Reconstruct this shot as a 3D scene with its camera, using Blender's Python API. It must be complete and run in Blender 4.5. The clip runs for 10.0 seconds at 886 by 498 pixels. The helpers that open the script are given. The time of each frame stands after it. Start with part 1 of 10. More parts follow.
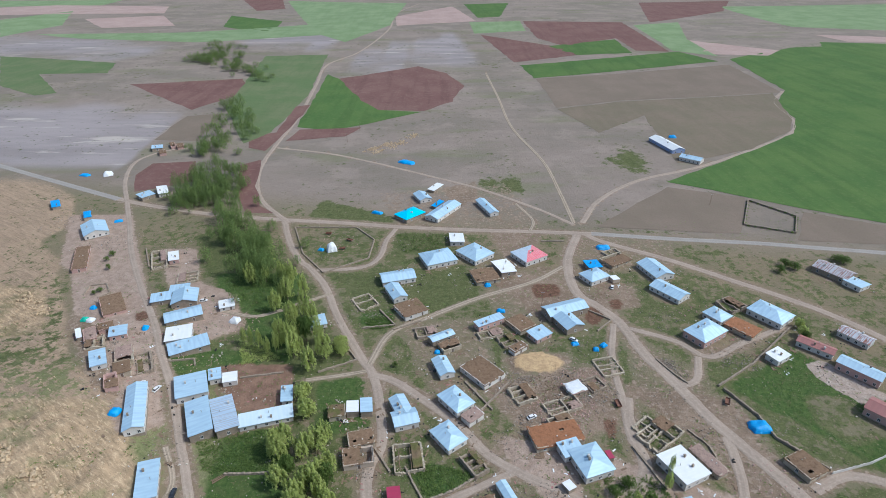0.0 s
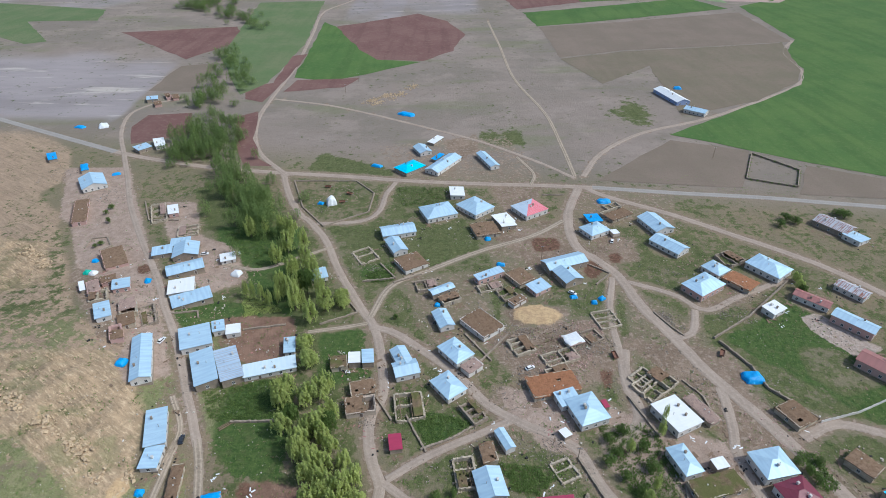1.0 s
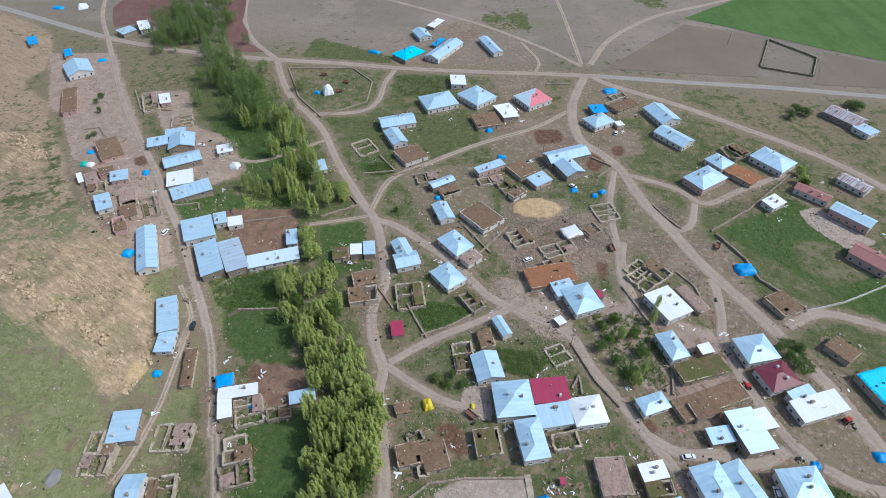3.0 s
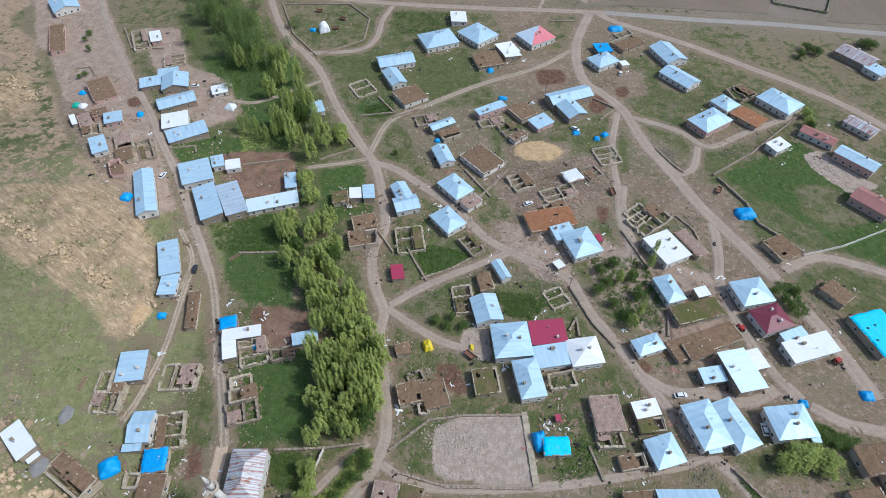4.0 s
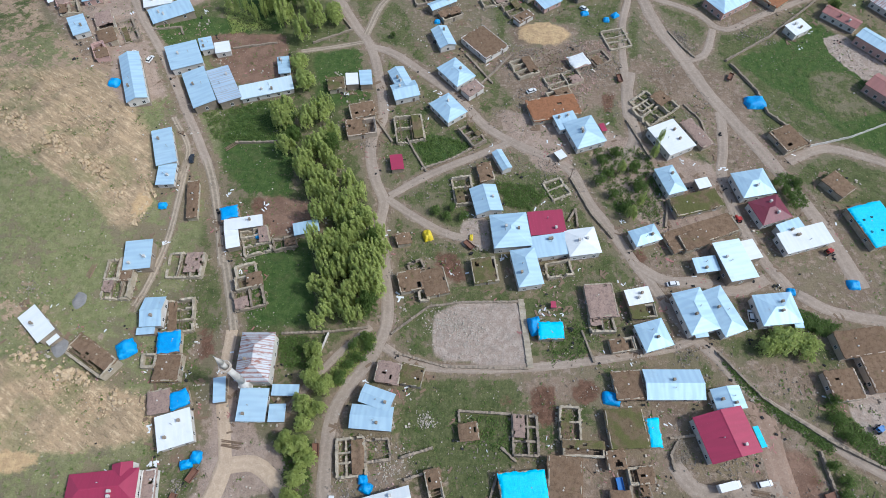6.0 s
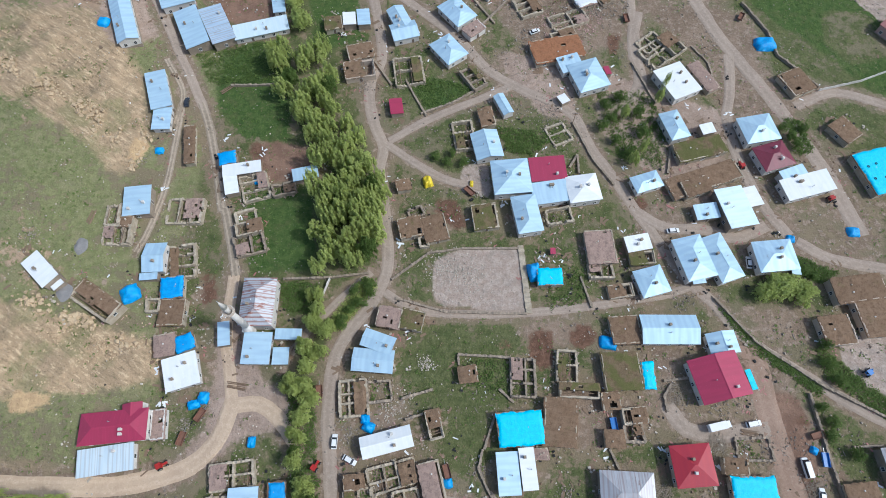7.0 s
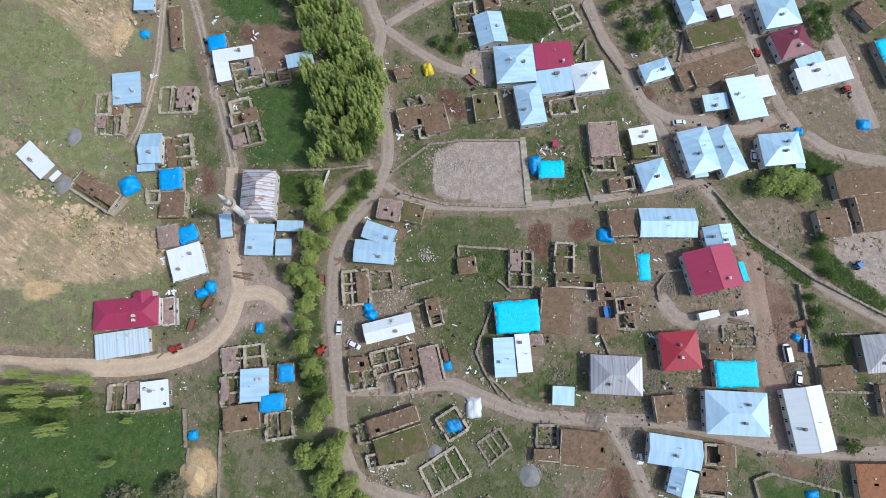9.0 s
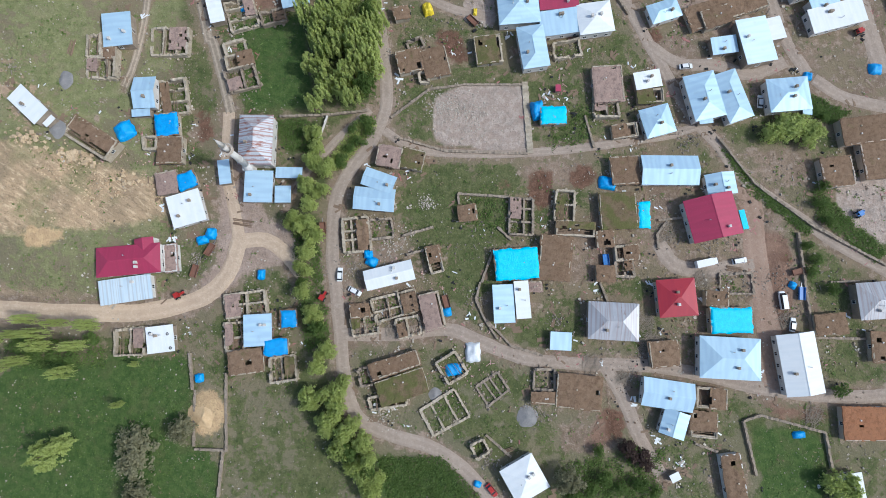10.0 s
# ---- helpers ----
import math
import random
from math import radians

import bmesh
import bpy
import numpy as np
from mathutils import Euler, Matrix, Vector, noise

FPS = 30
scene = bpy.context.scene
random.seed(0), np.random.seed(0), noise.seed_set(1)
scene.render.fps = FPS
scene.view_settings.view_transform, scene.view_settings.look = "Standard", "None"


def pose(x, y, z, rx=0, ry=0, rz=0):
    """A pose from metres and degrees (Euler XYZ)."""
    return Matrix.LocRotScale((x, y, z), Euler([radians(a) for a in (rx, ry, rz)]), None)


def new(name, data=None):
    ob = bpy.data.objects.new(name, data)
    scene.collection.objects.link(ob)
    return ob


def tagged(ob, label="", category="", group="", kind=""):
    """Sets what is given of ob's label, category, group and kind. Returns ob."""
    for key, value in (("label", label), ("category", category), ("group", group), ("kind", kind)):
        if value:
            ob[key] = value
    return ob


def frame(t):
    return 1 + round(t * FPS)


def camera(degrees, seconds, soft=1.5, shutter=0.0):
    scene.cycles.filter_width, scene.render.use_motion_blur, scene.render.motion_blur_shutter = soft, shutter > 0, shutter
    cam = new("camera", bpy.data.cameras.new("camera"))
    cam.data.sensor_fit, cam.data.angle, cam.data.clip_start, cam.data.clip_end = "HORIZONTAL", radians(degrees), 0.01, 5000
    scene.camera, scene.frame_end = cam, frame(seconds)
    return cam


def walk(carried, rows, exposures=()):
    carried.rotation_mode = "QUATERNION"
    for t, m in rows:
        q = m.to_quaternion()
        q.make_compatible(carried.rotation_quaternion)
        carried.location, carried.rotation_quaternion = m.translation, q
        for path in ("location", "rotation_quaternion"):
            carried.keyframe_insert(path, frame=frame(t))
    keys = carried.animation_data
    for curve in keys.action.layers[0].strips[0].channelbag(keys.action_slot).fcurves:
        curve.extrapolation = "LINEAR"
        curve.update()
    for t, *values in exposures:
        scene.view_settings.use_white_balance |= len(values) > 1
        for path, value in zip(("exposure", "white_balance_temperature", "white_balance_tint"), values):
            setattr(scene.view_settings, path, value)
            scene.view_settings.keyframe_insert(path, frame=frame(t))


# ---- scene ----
cam = camera(76.60, 10.0, soft=0.9)
PATH = [
    (0.0, pose(0, 0, 175, 61.213, 0.386, -0.717)),
    (0.5, pose(0, 0, 175, 58.905, 0.364, -0.689)),
    (1.0, pose(0, 0, 175, 56.492, 0.332, -0.665)),
    (1.5, pose(0, 0, 175, 53.942, 0.334, -0.661)),
    (2.0, pose(0, 0, 175, 51.260, 0.269, -0.600)),
    (2.5, pose(0, 0, 175, 48.455, 0.236, -0.555)),
    (4.0, pose(0, 0, 175, 39.869, 0.173, -0.527)),
    (4.5, pose(0, 0, 175, 37.061, 0.133, -0.493)),
    (5.0, pose(0, 0, 175, 34.287, 0.126, -0.467)),
    (5.5, pose(0, 0, 175, 31.515, 0.095, -0.440)),
    (7.0, pose(0, 0, 175, 23.280, 0.050, -0.319)),
    (7.5, pose(0, 0, 175, 20.604, 0.037, -0.261)),
    (8.0, pose(0, 0, 175, 17.921, 0.018, -0.200)),
    (8.5, pose(0, 0, 175, 15.170, 0.016, -0.129)),
    (9.0, pose(0, 0, 175, 12.361, 0.011, -0.113)),
    (9.5, pose(0, 0, 175, 9.572, 0.004, -0.036)),
    (10.0, pose(0, 0, 175, 7.000, -0.000, -0.000)),
]
walk(cam, PATH, [(0.0, 0.09, 5740, 4), (10.0, 0.09, 5740, 4)])

# ---- light ----
SUN_EL, SUN_AZ = 50.0, 100.0
world = bpy.data.worlds.new("world")
scene.world = world
world.use_nodes = True
wn = world.node_tree
sky = wn.nodes.new("ShaderNodeTexSky")
sky.sky_type = "NISHITA"
sky.sun_disc = False
sky.sun_elevation = radians(SUN_EL)
sky.sun_rotation = radians(SUN_AZ)
sky.air_density, sky.dust_density, sky.ozone_density = 1.0, 3.0, 1.0
wn.nodes["Background"].inputs["Strength"].default_value = 0.132
wn.links.new(sky.outputs[0], wn.nodes["Background"].inputs["Color"])
sun_data = bpy.data.lights.new("sun", "SUN")
sun_data.energy = 2.25
sun_data.angle = radians(4)
sun_data.color = (1.0, 0.97, 0.92)
sun = new("sun", sun_data)
sd = Vector((math.sin(radians(SUN_AZ)) * math.cos(radians(SUN_EL)), math.cos(radians(SUN_AZ)) * math.cos(radians(SUN_EL)), math.sin(radians(SUN_EL))))
sun.rotation_euler = sd.to_track_quat("Z", "Y").to_euler()
sun.location = sd * 400


# ---- terrain ----
def smooth(a, b, x):
    t = np.clip((x - a) / (b - a), 0, 1)
    return t * t * (3 - 2 * t)


def terrain(x, y):
    """Height of the ground: a hill to the west of the village, gentle swells far off."""
    d = -x - (78 + 0.10 * (y - 60))
    hill = 15 * smooth(0, 75, d) * smooth(-25, 25, y - 15) * (1 - smooth(130, 300, y))
    swell = 5 * (np.sin(x / 210 + 1) * np.cos(y / 260)) * smooth(420, 900, np.hypot(x, y))
    return hill + swell


def tz(x, y):
    return float(terrain(x, y))


# ---- materials ----
class Nodes:
    """A short hand for node materials."""

    def __init__(self, name):
        self.mat = bpy.data.materials.new(name)
        self.mat.use_nodes = True
        self.tree = self.mat.node_tree
        self.bsdf = self.tree.nodes["Principled BSDF"]
        self.pos = self.tree.nodes.new("ShaderNodeNewGeometry").outputs["Position"]
        self.rand = self.tree.nodes.new("ShaderNodeObjectInfo").outputs["Random"]

    def link(self, a, b):
        if hasattr(a, "links"):
            self.tree.links.new(a, b)
        else:
            b.default_value = a

    def local(self):
        return self.tree.nodes.new("ShaderNodeTexCoord").outputs["Object"]

    def noise(self, scale, detail=3.0, rough=0.55, at=None):
        n = self.tree.nodes.new("ShaderNodeTexNoise")
        n.inputs["Scale"].default_value = scale
        n.inputs["Detail"].default_value = detail
        n.inputs["Roughness"].default_value = rough
        self.tree.links.new(at or self.pos, n.inputs["Vector"])
        return n.outputs["Fac"]

    def stretch(self, v, sx, sy, sz):
        n = self.tree.nodes.new("ShaderNodeVectorMath")
        n.operation = "MULTIPLY"
        self.tree.links.new(v, n.inputs[0])
        n.inputs[1].default_value = (sx, sy, sz)
        return n.outputs[0]

    def turned(self, v, degrees):
        n = self.tree.nodes.new("ShaderNodeVectorRotate")
        n.rotation_type = "Z_AXIS"
        self.tree.links.new(v, n.inputs["Vector"])
        n.inputs["Angle"].default_value = radians(degrees)
        return n.outputs[0]

    def attr(self, name):
        n = self.tree.nodes.new("ShaderNodeAttribute")
        n.attribute_name = name
        return n.outputs["Fac"]

    def math(self, op, a, b=0.0, c=0.0):
        n = self.tree.nodes.new("ShaderNodeMath")
        n.operation = op
        for v, s in zip((a, b, c), n.inputs):
            self.link(v, s)
        return n.outputs[0]

    def step(self, v, lo, hi):
        n = self.tree.nodes.new("ShaderNodeMapRange")
        n.interpolation_type = "SMOOTHSTEP"
        self.link(v, n.inputs["Value"])
        n.inputs["From Min"].default_value, n.inputs["From Max"].default_value = lo, hi
        return n.outputs["Result"]

    def mix(self, f, a, b, blend="MIX"):
        n = self.tree.nodes.new("ShaderNodeMix")
        n.data_type, n.blend_type = "RGBA", blend
        self.link(f, n.inputs[0])
        for v, s in ((a, n.inputs[6]), (b, n.inputs[7])):
            self.link(v if hasattr(v, "links") else (*v, 1.0), s)
        return n.outputs[2]

    def bump(self, height, strength, dist):
        n = self.tree.nodes.new("ShaderNodeBump")
        n.inputs["Strength"].default_value, n.inputs["Distance"].default_value = strength, dist
        self.tree.links.new(height, n.inputs["Height"])
        self.tree.links.new(n.outputs[0], self.bsdf.inputs["Normal"])

    def done(self, color, rough=0.9, metal=0.0, spec=0.3):
        self.link(color if hasattr(color, "links") else (*color, 1.0), self.bsdf.inputs["Base Color"])
        self.link(rough, self.bsdf.inputs["Roughness"])
        self.link(metal, self.bsdf.inputs["Metallic"])
        self.bsdf.inputs["Specular IOR Level"].default_value = spec
        return self.mat


def ground_material():
    n = Nodes("dry_grassland")
    big, mid, fine = n.noise(0.012, 4), n.noise(0.07, 5, 0.6), n.noise(0.42, 5, 0.68)
    tiny = n.noise(1.25, 5, 0.75)
    clump = n.noise(0.17, 5, 0.66)
    speck = n.noise(2.3, 2, 0.6)
    # bedding of the hillside runs slantwise down the slope
    bed = n.turned(n.pos, 32)
    layer = n.noise(0.30, 5, 0.68, n.stretch(bed, 0.16, 1.0, 1.0))
    thin = n.noise(0.95, 5, 0.72, n.stretch(bed, 0.20, 1.0, 1.0))
    gully = n.noise(0.22, 4, 0.65, n.stretch(bed, 1.0, 0.22, 1.0))

    def off(v, k):
        return n.math("MULTIPLY", n.math("SUBTRACT", v, 0.5), k)

    dry = n.mix(n.step(big, 0.35, 0.65), (0.222, 0.176, 0.114), (0.186, 0.160, 0.096))
    dry = n.mix(n.step(mid, 0.42, 0.62), dry, (0.258, 0.198, 0.130))
    dry = n.mix(n.math("MULTIPLY", n.step(fine, 0.5, 0.68), 0.7), dry, (0.150, 0.128, 0.076))
    dry = n.mix(n.math("MULTIPLY", n.step(n.noise(0.0045, 5, 0.6, n.stretch(n.pos, 0.7, 1.5, 1.0)), 0.42, 0.6), 0.6), dry, (0.178, 0.166, 0.100))
    open_land = n.mix(n.step(n.noise(0.006, 5, 0.6, n.stretch(n.pos, 0.8, 1.3, 1.0)), 0.38, 0.6), (0.272, 0.220, 0.184), (0.224, 0.188, 0.152))
    open_land = n.mix(n.math("MULTIPLY", n.step(n.noise(0.018, 5, 0.65), 0.48, 0.62), 0.6), open_land, (0.320, 0.258, 0.218))
    open_land = n.mix(n.math("MULTIPLY", n.step(n.noise(0.011, 5, 0.6, n.stretch(n.pos, 0.6, 1.7, 1.0)), 0.52, 0.66), 0.55), open_land, (0.190, 0.192, 0.105))
    open_land = n.mix(n.math("MULTIPLY", n.step(n.noise(0.13, 5, 0.7), 0.5, 0.7), 0.4), open_land, (0.190, 0.152, 0.112))
    dry = n.mix(n.attr("far"), dry, open_land)
    # mauve-grey hill soil, its base colour raised to stand in for haze
    pale = n.mix(n.step(n.noise(0.012, 5, 0.6, n.stretch(n.pos, 0.5, 1.8, 1.0)), 0.36, 0.64), (0.345, 0.300, 0.292), (0.270, 0.236, 0.228))
    pale = n.mix(n.step(n.noise(0.02, 5, 0.65, n.stretch(n.pos, 0.35, 2.2, 1.0)), 0.58, 0.66), pale, (0.46, 0.405, 0.36))
    dry = n.mix(n.step(n.math("ADD", n.attr("pale"), off(n.noise(0.008, 4, 0.6), 1.0)), 0.2, 0.8), dry, pale)
    # tan hillside, its colours raised to carry sunlight on the slope
    tan = n.mix(n.step(layer, 0.38, 0.62), (0.420, 0.300, 0.205), (0.325, 0.236, 0.162))
    tan = n.mix(n.math("MULTIPLY", n.step(gully, 0.52, 0.66), 0.5), tan, (0.285, 0.225, 0.138))
    tan = n.mix(n.math("MULTIPLY", n.step(thin, 0.54, 0.64), 0.5), tan, (0.500, 0.380, 0.265))
    tan = n.mix(n.math("MULTIPLY", n.step(thin, 0.44, 0.36), 0.45), tan, (0.240, 0.186, 0.124))
    dry = n.mix(n.step(n.math("ADD", n.attr("tan"), off(fine, 0.7)), 0.3, 0.7), dry, tan)
    g = n.math("ADD", n.math("ADD", n.attr("green"), off(mid, 1.1)), off(clump, 1.9))
    g = n.math("SUBTRACT", g, n.math("MULTIPLY", n.attr("tan"), 0.10))
    near = n.math("SUBTRACT", 1.0, n.attr("far"))
    g = n.math("ADD", g, n.math("MULTIPLY", off(fine, 1.7), n.math("ADD", 0.25, n.math("MULTIPLY", near, 0.75))))
    g = n.math("ADD", g, off(big, 0.7))
    grass = n.mix(n.step(fine, 0.35, 0.65), (0.088, 0.102, 0.038), (0.142, 0.150, 0.064))
    grass = n.mix(n.math("MULTIPLY", n.step(mid, 0.5, 0.7), 0.5), grass, (0.180, 0.172, 0.084))
    grass = n.mix(n.math("MULTIPLY", n.step(clump, 0.52, 0.66), 0.55), grass, (0.066, 0.092, 0.030))
    grass = n.mix(n.math("MULTIPLY", n.step(tiny, 0.5, 0.66), 0.6), grass, (0.046, 0.060, 0.022))
    lush = n.mix(n.step(fine, 0.35, 0.65), (0.052, 0.094, 0.024), (0.094, 0.136, 0.040))
    lush = n.mix(n.math("MULTIPLY", n.step(clump, 0.50, 0.64), 0.55), lush, (0.112, 0.122, 0.050))
    lush = n.mix(n.math("MULTIPLY", n.step(tiny, 0.5, 0.66), 0.6), lush, (0.036, 0.066, 0.018))
    grass = n.mix(n.step(n.math("ADD", n.attr("lush"), off(mid, 1.0)), 0.35, 0.75), grass, lush)
    # western pasture grass, paled in colour to stand in for a sunlit slope
    sunlit_sward = n.mix(n.step(fine, 0.35, 0.65), (0.150, 0.168, 0.068), (0.235, 0.232, 0.112))
    sunlit_sward = n.mix(n.math("MULTIPLY", n.step(clump, 0.5, 0.66), 0.6), sunlit_sward, (0.262, 0.230, 0.135))
    sunlit_sward = n.mix(n.math("MULTIPLY", n.step(tiny, 0.52, 0.68), 0.5), sunlit_sward, (0.088, 0.108, 0.040))
    grass = n.mix(n.step(n.math("ADD", n.attr("sunlit_meadow"), off(mid, 0.6)), 0.3, 0.7), grass, sunlit_sward)
    c = n.mix(n.step(g, 0.20, 0.52), dry, grass)
    # bedded rock, also lightened in colour for the sun-facing slope
    rock = n.mix(n.step(layer, 0.36, 0.60), (0.470, 0.338, 0.212), (0.355, 0.258, 0.162))
    rock = n.mix(n.math("MULTIPLY", n.step(thin, 0.53, 0.62), 0.7), rock, (0.640, 0.490, 0.320))
    rock = n.mix(n.math("MULTIPLY", n.step(thin, 0.45, 0.37), 0.55), rock, (0.215, 0.162, 0.105))
    rock = n.mix(n.math("MULTIPLY", n.step(gully, 0.54, 0.66), 0.45), rock, (0.265, 0.205, 0.130))
    rock = n.mix(n.math("MULTIPLY", n.step(mid, 0.5, 0.62), 0.5), rock, grass)
    c = n.mix(n.step(n.math("ADD", n.attr("rock"), off(fine, 0.8)), 0.3, 0.7), c, rock)
    soil = n.mix(n.step(mid, 0.38, 0.62), (0.280, 0.206, 0.150), (0.212, 0.152, 0.108))
    soil = n.mix(n.step(fine, 0.48, 0.66), soil, (0.345, 0.270, 0.208))
    soil = n.mix(n.math("MULTIPLY", n.step(tiny, 0.52, 0.68), 0.6), soil, (0.150, 0.106, 0.074))
    so = n.math("ADD", n.math("ADD", n.attr("soil"), off(fine, 1.4)), off(clump, 1.2))
    c = n.mix(n.step(so, 0.44, 0.74), c, soil)
    rosy = n.mix(n.step(clump, 0.38, 0.6), (0.415, 0.312, 0.248), (0.330, 0.244, 0.190))
    rosy = n.mix(n.math("MULTIPLY", n.step(fine, 0.5, 0.68), 0.6), rosy, (0.475, 0.372, 0.305))
    rosy = n.mix(n.math("MULTIPLY", n.step(tiny, 0.52, 0.68), 0.55), rosy, (0.200, 0.148, 0.112))
    c = n.mix(n.step(n.math("ADD", n.math("ADD", n.attr("pinksoil"), off(fine, 0.9)), off(clump, 0.9)), 0.36, 0.66), c, rosy)
    ruddy = n.mix(n.step(clump, 0.38, 0.62), (0.275, 0.172, 0.122), (0.205, 0.124, 0.088))
    ruddy = n.mix(n.math("MULTIPLY", n.step(tiny, 0.52, 0.68), 0.5), ruddy, (0.140, 0.085, 0.062))
    c = n.mix(n.step(n.math("ADD", n.attr("redsoil"), off(fine, 0.9)), 0.36, 0.66), c, ruddy)
    lot = n.mix(n.step(fine, 0.4, 0.62), (0.385, 0.30, 0.245), (0.48, 0.39, 0.33))
    lot = n.mix(n.math("MULTIPLY", n.step(clump, 0.52, 0.62), 0.6), lot, (0.33, 0.28, 0.235))
    lot = n.mix(n.math("MULTIPLY", n.step(tiny, 0.5, 0.65), 0.5), lot, (0.25, 0.20, 0.17))
    c = n.mix(n.step(n.math("ADD", n.attr("lot"), off(fine, 0.5)), 0.35, 0.6), c, lot)
    orange = n.mix(n.step(fine, 0.35, 0.65), (0.58, 0.41, 0.23), (0.44, 0.30, 0.17))
    c = n.mix(n.step(n.math("ADD", n.attr("orange"), n.math("ADD", off(fine, 1.2), off(n.noise(0.15, 4), 0.9))), 0.3, 0.65), c, orange)
    dung = n.mix(n.step(fine, 0.4, 0.65), (0.125, 0.068, 0.045), (0.20, 0.115, 0.078))
    c = n.mix(n.step(n.math("ADD", n.attr("dung"), off(fine, 1.1)), 0.4, 0.65), c, dung)
    c = n.mix(n.math("MULTIPLY", n.step(speck, 0.66, 0.72), n.math("MULTIPLY", near, 0.6)), c, (0.48, 0.42, 0.35))
    c = n.mix(n.math("MULTIPLY", n.step(n.noise(1.9, 3, 0.65, n.stretch(n.pos, 1.0, 1.0, 0.5)), 0.60, 0.70), n.math("MULTIPLY", near, 0.6)), c, (0.080, 0.074, 0.040))
    slope = n.math("MULTIPLY", n.math("ADD", layer, n.math("MULTIPLY", thin, 0.7)), n.math("MULTIPLY", n.attr("tan"), 1.6))
    n.bump(n.math("ADD", n.math("ADD", fine, n.math("MULTIPLY", tiny, 0.6)), slope), 0.8, 0.7)
    return n.done(c, 0.95, 0, 0.15)


def soil_material(name, a, b, speck, scale=0.25, rows=0.0):
    """Tilled or growing land: broad streaks, fine clods, a frayed border."""
    n = Nodes(name)
    mid, fine, tiny = n.noise(0.02, 5, 0.6), n.noise(0.22, 5, 0.68), n.noise(0.9, 4, 0.7)
    streak = n.noise(0.05, 4, 0.6, n.stretch(n.pos, 1.6, 0.14, 1.0))
    c = n.mix(n.step(mid, 0.35, 0.65), a, b)
    c = n.mix(n.math("MULTIPLY", n.step(streak, 0.46, 0.62), 0.45 if rows else 0.25), c, tuple(v * 0.8 for v in a))
    c = n.mix(n.math("MULTIPLY", n.step(fine, 0.5, 0.7), 0.55), c, speck)
    c = n.mix(n.math("MULTIPLY", n.step(tiny, 0.48, 0.7), 0.35), c, tuple(v * 0.6 for v in a))
    n.bump(n.math("ADD", fine, tiny), 0.5, 0.4)
    mat = n.done(c, 0.95, 0, 0.15)
    e = n.math("ADD", n.attr("edge"), n.math("MULTIPLY", n.math("SUBTRACT", fine, 0.5), 1.5))
    e = n.math("ADD", e, n.math("MULTIPLY", n.math("SUBTRACT", n.noise(0.06, 3), 0.5), 1.2))
    clear = n.tree.nodes.new("ShaderNodeBsdfTransparent")
    fray = n.tree.nodes.new("ShaderNodeMixShader")
    n.tree.links.new(n.step(e, 0.15, 0.6), fray.inputs[0])
    n.tree.links.new(clear.outputs[0], fray.inputs[1])
    n.tree.links.new(n.bsdf.outputs[0], fray.inputs[2])
    n.tree.links.new(fray.outputs[0], n.tree.nodes["Material Output"].inputs["Surface"])
    return mat


def road_material(name, a, b, speck, ruts=0.16):
    n = Nodes(name)
    mid, fine, tiny = n.noise(0.12, 4), n.noise(0.9, 5, 0.68), n.noise(2.6, 4, 0.7)
    c = n.mix(n.step(mid, 0.3, 0.7), a, b)
    c = n.mix(n.math("MULTIPLY", n.step(fine, 0.48, 0.7), 0.6), c, speck)
    rut = n.math("ADD", n.attr("rut"), n.math("MULTIPLY", n.math("SUBTRACT", fine, 0.5), 1.4))
    c = n.mix(n.math("MULTIPLY", n.step(rut, 0.4, 0.9), ruts), c, tuple(min(1.0, v * 1.25) for v in speck))
    c = n.mix(n.math("MULTIPLY", n.step(tiny, 0.5, 0.7), 0.4), c, tuple(v * 0.6 for v in a))
    n.bump(fine, 0.6, 0.3)
    mat = n.done(c, 0.95, 0, 0.15)
    e = n.math("ADD", n.attr("edge"), n.math("MULTIPLY", n.math("SUBTRACT", fine, 0.5), 1.1))
    e = n.math("ADD", e, n.math("MULTIPLY", n.math("SUBTRACT", tiny, 0.5), 0.6))
    clear = n.tree.nodes.new("ShaderNodeBsdfTransparent")
    fray = n.tree.nodes.new("ShaderNodeMixShader")
    n.tree.links.new(n.step(e, 0.18, 0.48), fray.inputs[0])
    n.tree.links.new(clear.outputs[0], fray.inputs[1])
    n.tree.links.new(n.bsdf.outputs[0], fray.inputs[2])
    n.tree.links.new(fray.outputs[0], n.tree.nodes["Material Output"].inputs["Surface"])
    return mat


